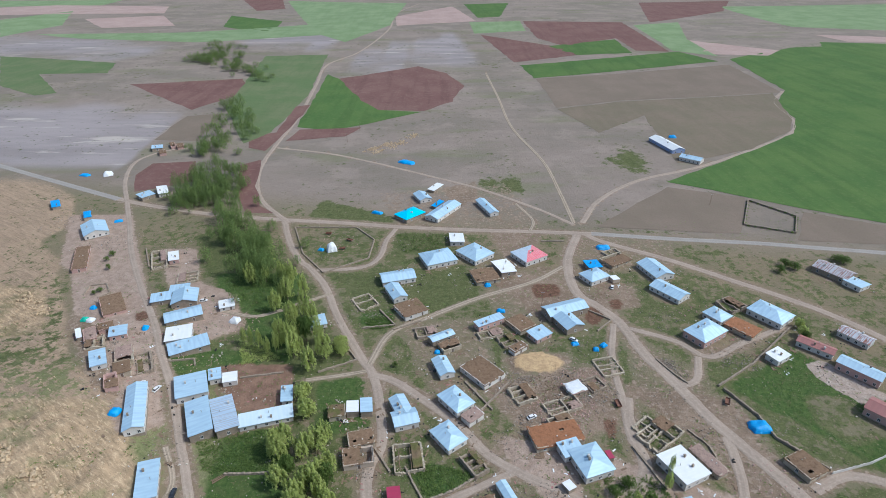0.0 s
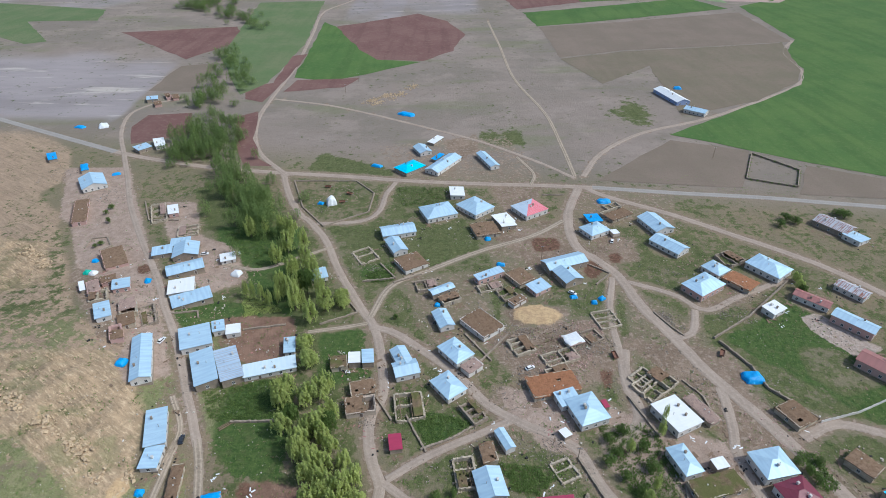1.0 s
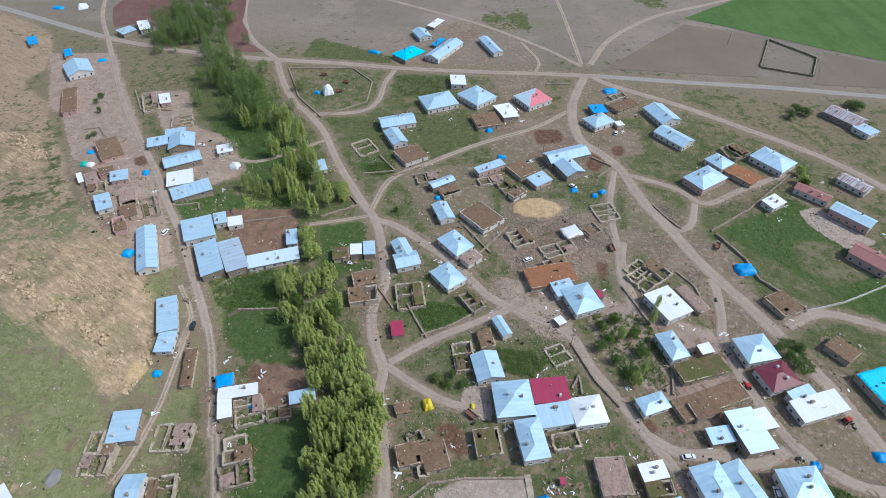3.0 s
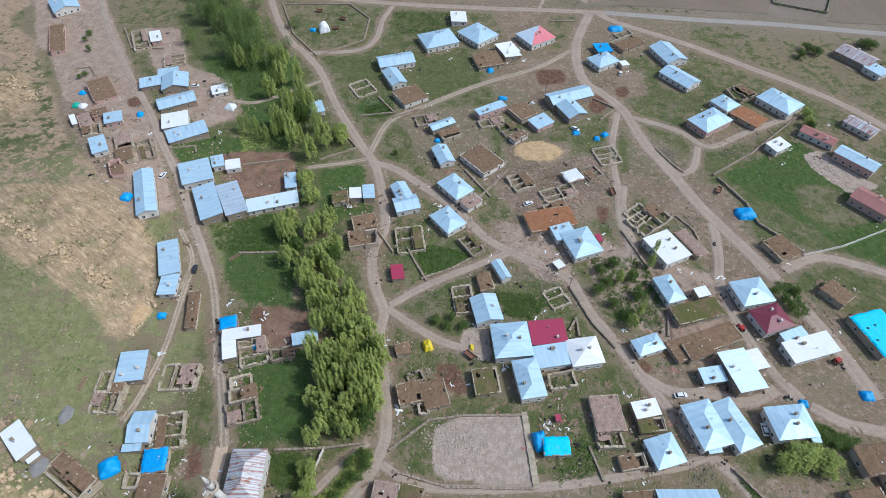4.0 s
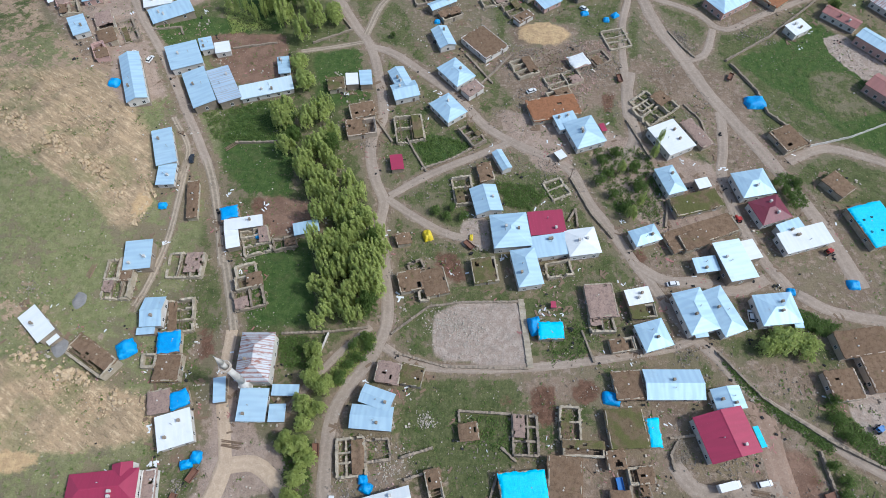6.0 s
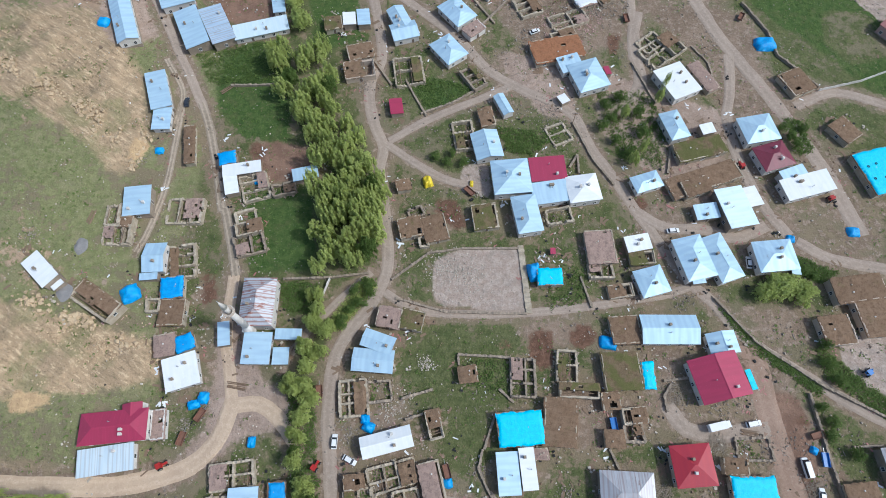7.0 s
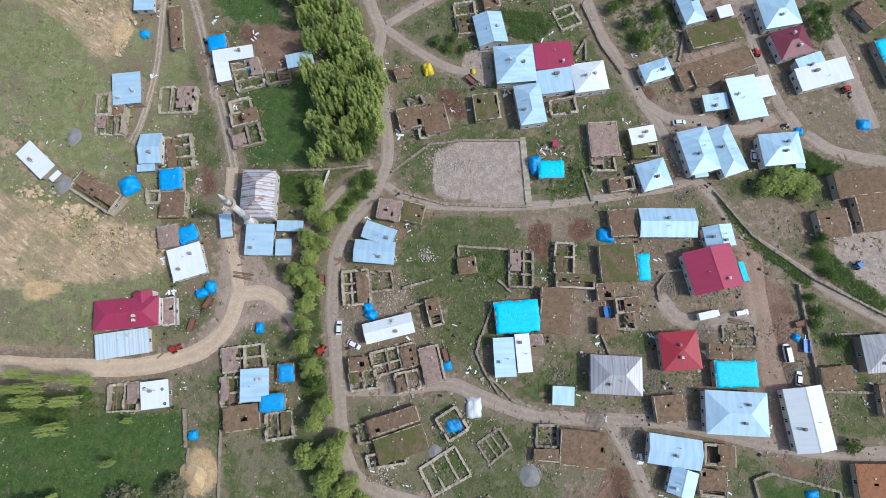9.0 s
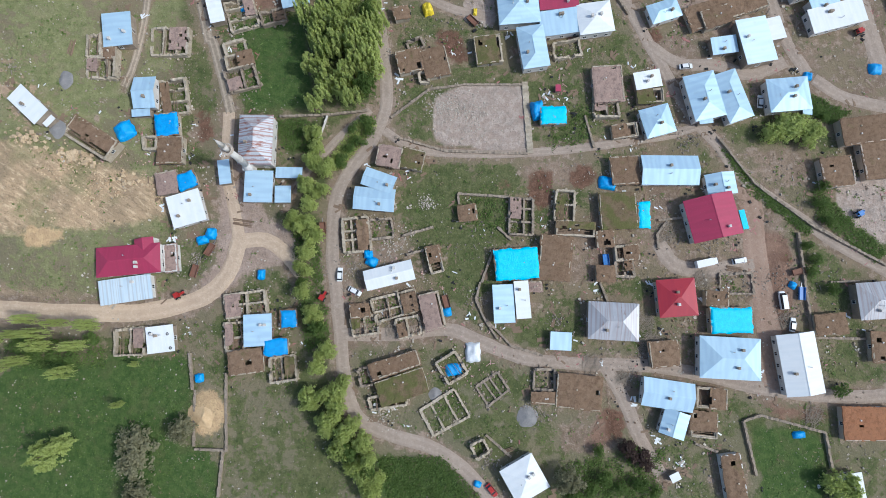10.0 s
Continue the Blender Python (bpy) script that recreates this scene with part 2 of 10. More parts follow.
def metal_material(name, a, b, rust=0.0, metal=0.22, rough=0.55, rustcol=(0.24, 0.10, 0.06)):
    """Sheet metal with the sheets' own slight differences, stains and rust."""
    n = Nodes(name)
    loc = n.local()
    sheet = n.noise(1.0, 0, 0.5, n.stretch(loc, 0.9, 0.12, 0.0))
    blot, fine = n.noise(0.35, 4, 0.6), n.noise(2.2, 4, 0.65)
    c = n.mix(n.step(sheet, 0.3, 0.7), a, b)
    c = n.mix(n.math("MULTIPLY", n.rand, 0.4), c, tuple(v * 0.78 for v in b))
    c = n.mix(n.math("MULTIPLY", n.step(blot, 0.5, 0.8), 0.35), c, tuple(v * 0.72 for v in a))
    streak = n.noise(1.0, 3, 0.7, n.stretch(loc, 1.6, 0.16, 0.3))
    r = n.math("ADD", n.math("MULTIPLY", streak, 0.6), n.math("MULTIPLY", blot, 0.4))
    f = n.math("MULTIPLY", n.step(r, 0.68 - 0.22 * rust, 0.76 - 0.18 * rust), min(1.0, 0.25 + rust))
    if rust > 0.2:
        row = n.noise(1.0, 0, 0.5, n.stretch(loc, 1.7, 0.0, 0.0))
        c = n.mix(n.math("MULTIPLY", n.step(row, 0.52, 0.56), 0.85 * rust), c, rustcol)
    c = n.mix(f, c, rustcol)
    n.bump(n.math("ADD", fine, sheet), 0.25, 0.05)
    rg = n.math("ADD", rough, n.math("MULTIPLY", f, 0.4))
    return n.done(c, rg, n.math("MULTIPLY", n.math("SUBTRACT", 1.0, f), metal), 0.5)


def wall_material(name, a, b, dirt, bump=0.4):
    n = Nodes(name)
    big, fine = n.noise(0.5, 4), n.noise(3.5, 4, 0.7)
    c = n.mix(n.step(big, 0.35, 0.65), a, b)
    c = n.mix(n.math("MULTIPLY", n.step(fine, 0.5, 0.72), 0.6), c, dirt)
    c = n.mix(n.math("MULTIPLY", n.rand, 0.3), c, tuple(v * 0.75 for v in b))
    n.bump(fine, bump, 0.15)
    return n.done(c, 0.92, 0, 0.2)


def roof_earth_material(name, a, b, moss, amount):
    n = Nodes(name)
    big, mid, fine = n.noise(0.22, 4), n.noise(0.7, 4, 0.65), n.noise(3.0, 4, 0.7)
    c = n.mix(n.step(mid, 0.35, 0.65), a, b)
    c = n.mix(n.math("MULTIPLY", n.rand, 0.35), c, tuple(v * 0.7 for v in a))
    c = n.mix(n.math("MULTIPLY", n.step(n.noise(0.9, 5, 0.75), 0.5, 0.6), 0.55), c, tuple(v * 0.55 for v in a))
    c = n.mix(n.math("MULTIPLY", n.step(n.math("ADD", big, n.math("MULTIPLY", n.math("SUBTRACT", fine, 0.5), 0.4)), 0.62 - amount, 0.78 - amount), 0.8), c, moss)
    c = n.mix(n.math("MULTIPLY", n.step(fine, 0.55, 0.75), 0.4), c, tuple(v * 1.4 for v in b))
    n.bump(fine, 0.7, 0.25)
    return n.done(c, 0.95, 0, 0.15)


def stone_material(name, a, b):
    n = Nodes(name)
    isl = n.tree.nodes.new("ShaderNodeNewGeometry").outputs["Random Per Island"]
    f = n.noise(3.0, 4, 0.7)
    c = n.mix(isl, a, b)
    c = n.mix(n.math("MULTIPLY", n.step(f, 0.45, 0.7), 0.4), c, tuple(v * 0.6 for v in b))
    n.bump(f, 0.6, 0.1)
    return n.done(c, 0.92, 0, 0.2)


def leaf_material(name, a, b):
    n = Nodes(name)
    isl = n.tree.nodes.new("ShaderNodeNewGeometry").outputs["Random Per Island"]
    c = n.mix(isl, a, b)
    c = n.mix(n.math("MULTIPLY", n.rand, 0.4), c, tuple(v * 0.75 for v in a))
    n.bsdf.inputs["Subsurface Weight"].default_value = 0.0
    mat = n.done(c, 0.6, 0, 0.25)
    trans = n.tree.nodes.new("ShaderNodeBsdfTranslucent")
    add = n.tree.nodes.new("ShaderNodeMixShader")
    add.inputs[0].default_value = 0.5
    n.tree.links.new(c, trans.inputs["Color"])
    out = n.tree.nodes["Material Output"]
    n.tree.links.new(n.bsdf.outputs[0], add.inputs[1])
    n.tree.links.new(trans.outputs[0], add.inputs[2])
    n.tree.links.new(add.outputs[0], out.inputs["Surface"])
    return mat


def plain(name, col, rough=0.6, metal=0.0, spec=0.4, vary=0.25):
    n = Nodes(name)
    f = n.noise(1.7, 4, 0.65)
    c = n.mix(n.math("MULTIPLY", n.step(f, 0.35, 0.7), vary), col, tuple(v * 0.6 for v in col))
    n.bump(f, 0.2, 0.05)
    return n.done(c, rough, metal, spec)


def tarp_material(name, a, b):
    n = Nodes(name)
    f, g = n.noise(0.8, 3), n.noise(2.6, 5, 0.7)
    c = n.mix(n.step(f, 0.35, 0.65), a, b)
    c = n.mix(n.math("MULTIPLY", n.step(g, 0.55, 0.75), 0.3), c, tuple(v * 0.6 for v in a))
    n.bump(g, 0.8, 0.25)
    return n.done(c, 0.42, 0, 0.5)


M = {
    "ground": ground_material(),
    "dirt": road_material("packed_dirt", (0.375, 0.298, 0.238), (0.31, 0.245, 0.196), (0.45, 0.368, 0.30)),
    "track": road_material("worn_track", (0.335, 0.27, 0.205), (0.26, 0.21, 0.155), (0.41, 0.335, 0.26), 0.6),
    "sand": road_material("sandy_dirt", (0.545, 0.410, 0.292), (0.465, 0.345, 0.245), (0.61, 0.48, 0.36)),
    "ruddy": road_material("ruddy_dirt", (0.345, 0.238, 0.178), (0.285, 0.192, 0.140), (0.40, 0.295, 0.23)),
    "asphalt": road_material("old_asphalt", (0.335, 0.305, 0.275), (0.295, 0.268, 0.242), (0.38, 0.35, 0.315)),
    "crop": soil_material("green_crop", (0.080, 0.146, 0.042), (0.108, 0.172, 0.050), (0.145, 0.185, 0.070), 0.06, 0.12),
    "young": soil_material("young_crop", (0.125, 0.175, 0.075), (0.165, 0.190, 0.095), (0.10, 0.145, 0.06), 0.08),
    "plough": soil_material("ploughed_soil", (0.172, 0.092, 0.080), (0.205, 0.118, 0.100), (0.255, 0.165, 0.135), 0.06, 0.15),
    "fallow": soil_material("fallow_soil", (0.232, 0.180, 0.140), (0.200, 0.158, 0.120), (0.185, 0.160, 0.112), 0.05),
    # far fields: pale crop and soil tints, lightened further in place of haze
    "bright": soil_material("hazed_pale_crop", (0.19, 0.265, 0.125), (0.245, 0.315, 0.165), (0.28, 0.30, 0.20), 0.06),
    "rosy": soil_material("hazed_pinkish_soil", (0.44, 0.32, 0.28), (0.38, 0.27, 0.235), (0.50, 0.41, 0.36), 0.05),
    "grazed": soil_material("grazed_land", (0.19, 0.158, 0.11), (0.22, 0.172, 0.128), (0.15, 0.148, 0.085), 0.05),
    "pale": metal_material("galvanised_sheet", (0.43, 0.60, 0.745), (0.52, 0.695, 0.815), 0.12),
    "spotless": metal_material("new_pale_sheet", (0.64, 0.78, 0.86), (0.70, 0.82, 0.88), 0.0, 0.05, 0.5),
    "spotted": metal_material("spotted_sheet", (0.60, 0.72, 0.80), (0.70, 0.79, 0.84), 0.30, 0.1, 0.5, (0.30, 0.24, 0.22)),
    "palerust": metal_material("patched_sheet", (0.43, 0.56, 0.70), (0.54, 0.66, 0.78), 0.42, 0.2, 0.5, (0.36, 0.25, 0.19)),
    "white": metal_material("white_sheet", (0.83, 0.84, 0.84), (0.78, 0.80, 0.81), 0.0, 0.0, 0.6),
    "rust": metal_material("rusted_sheet", (0.56, 0.58, 0.62), (0.50, 0.50, 0.52), 0.78, 0.2, 0.55, (0.30, 0.125, 0.09)),
    "rustpale": metal_material("weathered_sheet", (0.48, 0.49, 0.52), (0.42, 0.41, 0.43), 0.35, 0.3, 0.5, (0.27, 0.15, 0.11)),
    "red": metal_material("red_sheet", (0.40, 0.042, 0.098), (0.36, 0.04, 0.09), 0.0, 0.0, 0.4),
    "red2": metal_material("bright_red_sheet", (0.42, 0.035, 0.05), (0.38, 0.03, 0.05), 0.0, 0.0, 0.4),
    "brick": metal_material("faded_red_sheet", (0.40, 0.17, 0.15), (0.34, 0.15, 0.135), 0.15, 0.0, 0.5, (0.22, 0.12, 0.10)),
    "maroon": metal_material("maroon_sheet", (0.19, 0.028, 0.052), (0.165, 0.026, 0.046), 0.1, 0.0, 0.5),
    "pinkpale": metal_material("half_painted_sheet", (0.56, 0.66, 0.76), (0.62, 0.70, 0.78), 0.05, 0.1, 0.5),
    "coral": metal_material("coral_paint", (0.72, 0.20, 0.23), (0.66, 0.18, 0.21), 0.0, 0.0, 0.5),
    "blue": tarp_material("blue_tarpaulin", (0.012, 0.30, 0.72), (0.02, 0.36, 0.80)),
    "cyan": tarp_material("bright_blue_tarpaulin", (0.012, 0.58, 0.92), (0.02, 0.66, 0.95)),
    "yellow": tarp_material("yellow_tarpaulin", (0.75, 0.55, 0.02), (0.80, 0.62, 0.04)),
    "green_tarp": tarp_material("green_tarpaulin", (0.02, 0.40, 0.28), (0.03, 0.45, 0.32)),
    "white_tarp": tarp_material("white_tarpaulin", (0.78, 0.79, 0.80), (0.70, 0.72, 0.74)),
    "w_white": wall_material("whitewashed_plaster", (0.70, 0.67, 0.63), (0.60, 0.56, 0.52), (0.42, 0.36, 0.31)),
    "w_cream": wall_material("cream_plaster", (0.56, 0.46, 0.37), (0.50, 0.41, 0.33), (0.38, 0.29, 0.23)),
    "w_pink": wall_material("pink_plaster", (0.56, 0.36, 0.32), (0.50, 0.33, 0.29), (0.40, 0.29, 0.25)),
    "w_blue": wall_material("blue_plaster", (0.25, 0.33, 0.55), (0.30, 0.37, 0.56), (0.35, 0.33, 0.34)),
    "w_stone": wall_material("rubble_stone", (0.37, 0.30, 0.235), (0.29, 0.235, 0.18), (0.19, 0.155, 0.12), 1.0),
    "w_pale": wall_material("pale_stone", (0.54, 0.46, 0.36), (0.40, 0.335, 0.25), (0.21, 0.17, 0.125), 1.0),
    "earth": roof_earth_material("earth_roof", (0.21, 0.135, 0.085), (0.26, 0.175, 0.115), (0.115, 0.115, 0.04), 0.0),
    "mossy": roof_earth_material("mossy_earth_roof", (0.18, 0.125, 0.075), (0.21, 0.155, 0.095), (0.105, 0.115, 0.035), 0.22),
    "pink": roof_earth_material("pinkish_earth_roof", (0.34, 0.24, 0.20), (0.40, 0.285, 0.235), (0.22, 0.18, 0.12), -0.1),
    "orange": roof_earth_material("orange_earth_roof", (0.36, 0.165, 0.085), (0.32, 0.155, 0.085), (0.20, 0.15, 0.07), -0.1),
    "wood": plain("weathered_wood", (0.22, 0.15, 0.10), 0.8),
    "door": plain("door_paint", (0.16, 0.12, 0.10), 0.6),
    "glass": plain("dark_glass", (0.03, 0.035, 0.045), 0.12, 0.0, 0.6, 0.1),
    "frame": plain("white_window_frame", (0.68, 0.68, 0.66), 0.5),
    "stone": stone_material("loose_stone", (0.40, 0.345, 0.29), (0.15, 0.12, 0.095)),
    "ledge": wall_material("pale_hillside_rock", (0.60, 0.46, 0.30), (0.47, 0.35, 0.225), (0.30, 0.22, 0.145), 1.0),
    "dark": plain("dark_opening", (0.025, 0.02, 0.018), 0.95),
    "stone_pale": stone_material("pale_loose_stone", (0.60, 0.54, 0.46), (0.34, 0.29, 0.235)),
    "straw": leaf_material("dry_straw", (0.27, 0.22, 0.13), (0.40, 0.33, 0.20)),
    "twig": plain("dry_branches", (0.33, 0.275, 0.215), 0.9),
    "gravel": wall_material("grey_gravel", (0.285, 0.270, 0.262), (0.235, 0.225, 0.220), (0.36, 0.34, 0.32), 0.8),
    "sandpile": wall_material("ochre_sand", (0.60, 0.43, 0.25), (0.52, 0.36, 0.20), (0.66, 0.50, 0.31), 0.6),
    "bark": plain("bark", (0.15, 0.12, 0.09), 0.9),
    "leaf": leaf_material("spring_leaves", (0.420, 0.490, 0.140), (0.550, 0.605, 0.230)),
    "leaf_mid": leaf_material("grass_green_leaves", (0.160, 0.235, 0.072), (0.255, 0.330, 0.110)),
    "leaf_deep": leaf_material("deep_green_leaves", (0.125, 0.200, 0.048), (0.205, 0.275, 0.080)),
    "leaf_grey": leaf_material("budding_grey_leaves", (0.25, 0.245, 0.14), (0.35, 0.325, 0.20)),
    "leaf_dark": leaf_material("dark_budding_leaves", (0.10, 0.065, 0.055), (0.14, 0.095, 0.075)),
    "car_white": plain("white_car_paint", (0.78, 0.78, 0.78), 0.25, 0.0, 0.5, 0.08),
    "car_red": plain("red_car_paint", (0.40, 0.03, 0.025), 0.3, 0.0, 0.5, 0.15),
    "car_blue": plain("blue_car_paint", (0.03, 0.18, 0.50), 0.35, 0.0, 0.5, 0.15),
    "car_dark": plain("dark_car_paint", (0.04, 0.045, 0.055), 0.25, 0.0, 0.5, 0.1),
    "car_brown": plain("rusty_brown_paint", (0.22, 0.11, 0.075), 0.7, 0.0, 0.3, 0.4),
    "rubber": plain("rubber", (0.025, 0.025, 0.026), 0.85),
    "steel": plain("grey_steel", (0.42, 0.43, 0.44), 0.4, 0.7),
    "lamp_glass": plain("lamp_glass", (0.70, 0.70, 0.66), 0.15, 0.0, 0.6, 0.05),
}


# ---- mesh helpers ----
def mesh(name, verts, faces, material, smooth_faces=False):
    me = bpy.data.meshes.new(name)
    me.from_pydata([tuple(v) for v in verts], [], faces)
    me.materials.append(M[material])
    if smooth_faces:
        me.polygons.foreach_set("use_smooth", [True] * len(me.polygons))
    me.update()
    return me


def part_of(parent, name, me, label="", m=None):
    ob = new(name, me)
    ob.parent = parent
    if m is not None:
        ob.matrix_basis = m
    if label:
        ob["label"] = label
    return ob


class Geo:
    """Gathers boxes and slabs into one mesh."""

    def __init__(self):
        self.v, self.f = [], []

    def add(self, verts, faces):
        k = len(self.v)
        self.v += [tuple(p) for p in verts]
        self.f += [tuple(i + k for i in q) for q in faces]
        return self

    def box(self, x0, y0, z0, x1, y1, z1, m=None):
        p = [(x0, y0, z0), (x1, y0, z0), (x1, y1, z0), (x0, y1, z0), (x0, y0, z1), (x1, y0, z1), (x1, y1, z1), (x0, y1, z1)]
        if m is not None:
            p = [m @ Vector(q) for q in p]
        return self.add(p, [(3, 2, 1, 0), (4, 5, 6, 7), (0, 1, 5, 4), (1, 2, 6, 5), (2, 3, 7, 6), (3, 0, 4, 7)])

    def slab(self, verts, faces, t):
        """Facets with a thickness below them."""
        used = sorted({i for q in faces for i in q})
        at = {i: k for k, i in enumerate(used)}
        verts, faces = [verts[i] for i in used], [tuple(at[i] for i in q) for q in faces]
        nv = len(verts)
        low = [(x, y, z - t) for x, y, z in verts]
        edges = {}
        for q in faces:
            for a, b in zip(q, q[1:] + q[:1]):
                edges[(a, b)] = 1
        out = list(faces) + [tuple(i + nv for i in reversed(q)) for q in faces]
        for a, b in edges:
            if (b, a) not in edges:
                out.append((b, a, a + nv, b + nv))
        return self.add(list(verts) + low, out)

    def tube(self, p, q, r0, r1, n=8, caps=True):
        p, q = Vector(p), Vector(q)
        d = (q - p).normalized()
        a = d.orthogonal().normalized()
        b = d.cross(a)
        ring = [a * math.cos(2 * math.pi * i / n) + b * math.sin(2 * math.pi * i / n) for i in range(n)]
        vs = [p + c * r0 for c in ring] + [q + c * r1 for c in ring]
        fs = [(i, (i + 1) % n, n + (i + 1) % n, n + i) for i in range(n)]
        if caps:
            fs += [tuple(reversed(range(n))), tuple(range(n, 2 * n))]
        return self.add(vs, fs)

    def mesh(self, name, material, smooth_faces=False):
        return mesh(name, self.v, self.f, material, smooth_faces)


def base(name, x, y, rot=0.0, dz=0.0):
    ob = new(name)
    ob.empty_display_size = 0.5
    ob.matrix_basis = pose(x, y, tz(x, y) + dz, 0, 0, rot)
    return ob


# ---- ground ----
def axis(lo, hi, step_in, far_lo, far_hi):
    mid = list(np.arange(lo, hi + 0.01, step_in))
    s, v, up = step_in, hi, []
    while v < far_hi:
        s = min(s * 1.12, 60)
        v += s
        up.append(v)
    s, v, dn = step_in, lo, []
    while v > far_lo:
        s = min(s * 1.12, 60)
        v -= s
        dn.append(v)
    return np.array(dn[::-1] + mid + up)


PATCHES, ROADS = [], []


def patch(kind, *pts):
    PATCHES.append((kind, np.array(pts)))


def smooth_line(pts, step_len):
    """A smooth line through the points, resampled."""
    p = [Vector(q) for q in pts]
    p = [p[0] * 2 - p[1]] + p + [p[-1] * 2 - p[-2]]
    out = []
    for i in range(1, len(p) - 2):
        n = max(1, int((p[i + 1] - p[i]).length / step_len))
        for k in range(n):
            t = k / n
            a = -0.5 * t + t * t - 0.5 * t ** 3
            b = 1 - 2.5 * t * t + 1.5 * t ** 3
            c = 0.5 * t + 2 * t * t - 1.5 * t ** 3
            d = -0.5 * t * t + 0.5 * t ** 3
            out.append(p[i - 1] * a + p[i] * b + p[i + 1] * c + p[i + 2] * d)
    out.append(p[-2])
    return out


def road(kind, width, *pts):
    """A strip on the ground with uneven edges and slightly sunken wheel ruts."""
    far = max(abs(q[1]) for q in pts) > 420
    line = smooth_line(pts, 8.0 if far else 2.5)
    ROADS.append((kind, width, np.array([(q.x, q.y) for q in line])))
    k = len(ROADS)
    lift = 0.05 + 0.003 * k
    vs, fs = [], []
    cols = ((-0.56, -0.30), (-0.40, 0.0), (-0.22, -0.02), (0.0, 0.02), (0.22, -0.02), (0.40, 0.0), (0.56, -0.30))
    for i, q in enumerate(line):
        a, b = line[max(0, i - 1)], line[min(len(line) - 1, i + 1)]
        d = (b - a).normalized()
        nrm = Vector((-d.y, d.x))
        w = width * 0.88
        for j, (s, dz) in enumerate(cols):
            u = s * w
            if j in (0, 6):
                u *= 1 + 0.35 * noise.noise((q.x * 0.13 + j * 7, q.y * 0.13, k)) + 0.15 * noise.noise((q.x * 0.6, q.y * 0.6 + j, k))
            e = q + nrm * u
            vs.append((e.x, e.y, tz(e.x, e.y) + lift + dz))
    n = len(cols)
    for i in range(len(line) - 1):
        for j in range(n - 1):
            fs.append((i * n + j + 1, i * n + j, (i + 1) * n + j, (i + 1) * n + j + 1))
    words = {"dirt": "packed pale-brown dirt road with worn wheel ruts", "sand": "sandy ochre dirt road with worn wheel ruts", "ruddy": "wide reddish-brown dirt lane between the yards", "track": "faint worn dirt track through the grass", "asphalt": "old grey asphalt country road"}
    me = mesh("road", vs, fs, kind, True)
    bare = 0.25 if kind == "track" else 0.0
    me.attributes.new("edge", "FLOAT", "POINT").data.foreach_set("value", [(0.0, 0.75, 1.0, 0.75 - bare, 1.0, 0.75, 0.0)[i % n] for i in range(len(vs))])
    me.attributes.new("rut", "FLOAT", "POINT").data.foreach_set("value", [(0.0, 0.1, 1.0, 0.1, 1.0, 0.1, 0.0)[i % n] for i in range(len(vs))])
    tagged(new("road", me), words[kind], "road", kind="structure")


def field(kind, *pts):
    """A field laid on the land, its border slightly uneven."""
    edge = []
    for i, p in enumerate(pts):
        a, b = Vector(p), Vector(pts[(i + 1) % len(pts)])
        n = max(1, int((b - a).length / 14))
        for j in range(n):
            q = a.lerp(b, j / n)
            w = min(3.0, 0.004 * q.length)
            edge.append((q.x + w * noise.noise((q.x * 0.05, q.y * 0.05, 3)), q.y + w * noise.noise((q.x * 0.05, q.y * 0.05, 9)), 0))
    bm = bmesh.new()
    face = bm.faces.new([bm.verts.new(q) for q in edge])
    rim = set(bm.verts)
    far = sum(math.hypot(q[0], q[1]) for q in edge) / len(edge)
    bmesh.ops.inset_individual(bm, faces=[face], thickness=min(12.0, 0.012 * far), use_even_offset=True)
    layer = bm.verts.layers.float.new("edge")
    for v in bm.verts:
        v[layer] = 0.0 if v in rim else 1.0
    xs, ys = [q[0] for q in edge], [q[1] for q in edge]
    for lo, hi, nrm in ((min(xs), max(xs), (1, 0, 0)), (min(ys), max(ys), (0, 1, 0))):
        n = int((hi - lo) / 45)
        for j in range(1, n + 1):
            v = lo + (hi - lo) * j / (n + 1)
            bmesh.ops.bisect_plane(bm, geom=bm.verts[:] + bm.edges[:] + bm.faces[:], plane_co=(nrm[0] * v, nrm[1] * v, 0), plane_no=nrm)
    bmesh.ops.triangulate(bm, faces=bm.faces[:])
    bmesh.ops.recalc_face_normals(bm, faces=bm.faces[:])
    up = sum(f.normal.z for f in bm.faces)
    if up < 0:
        bmesh.ops.reverse_faces(bm, faces=bm.faces[:])
    for v in bm.verts:
        v.co.z = tz(v.co.x, v.co.y) + 0.16 + 0.003 * (field.count % 9)
    field.count += 1
    me = bpy.data.meshes.new("field")
    bm.to_mesh(me)
    bm.free()
    me.materials.append(M[kind])
    words = {"crop": "even field of deep green young grain", "young": "patchy light green field of sprouting crop", "plough": "ploughed field of bare maroon-brown soil",
             "bright": "field of bright green sprouting crop, paled as by distance haze", "rosy": "bare field of pinkish soil, paled as by distance haze", "fallow": "fallow field of pale dry soil", "grazed": "grazed dull olive-brown pasture"}
    tagged(new("field", me), words[kind], "field", kind="structure")


field.count = 0


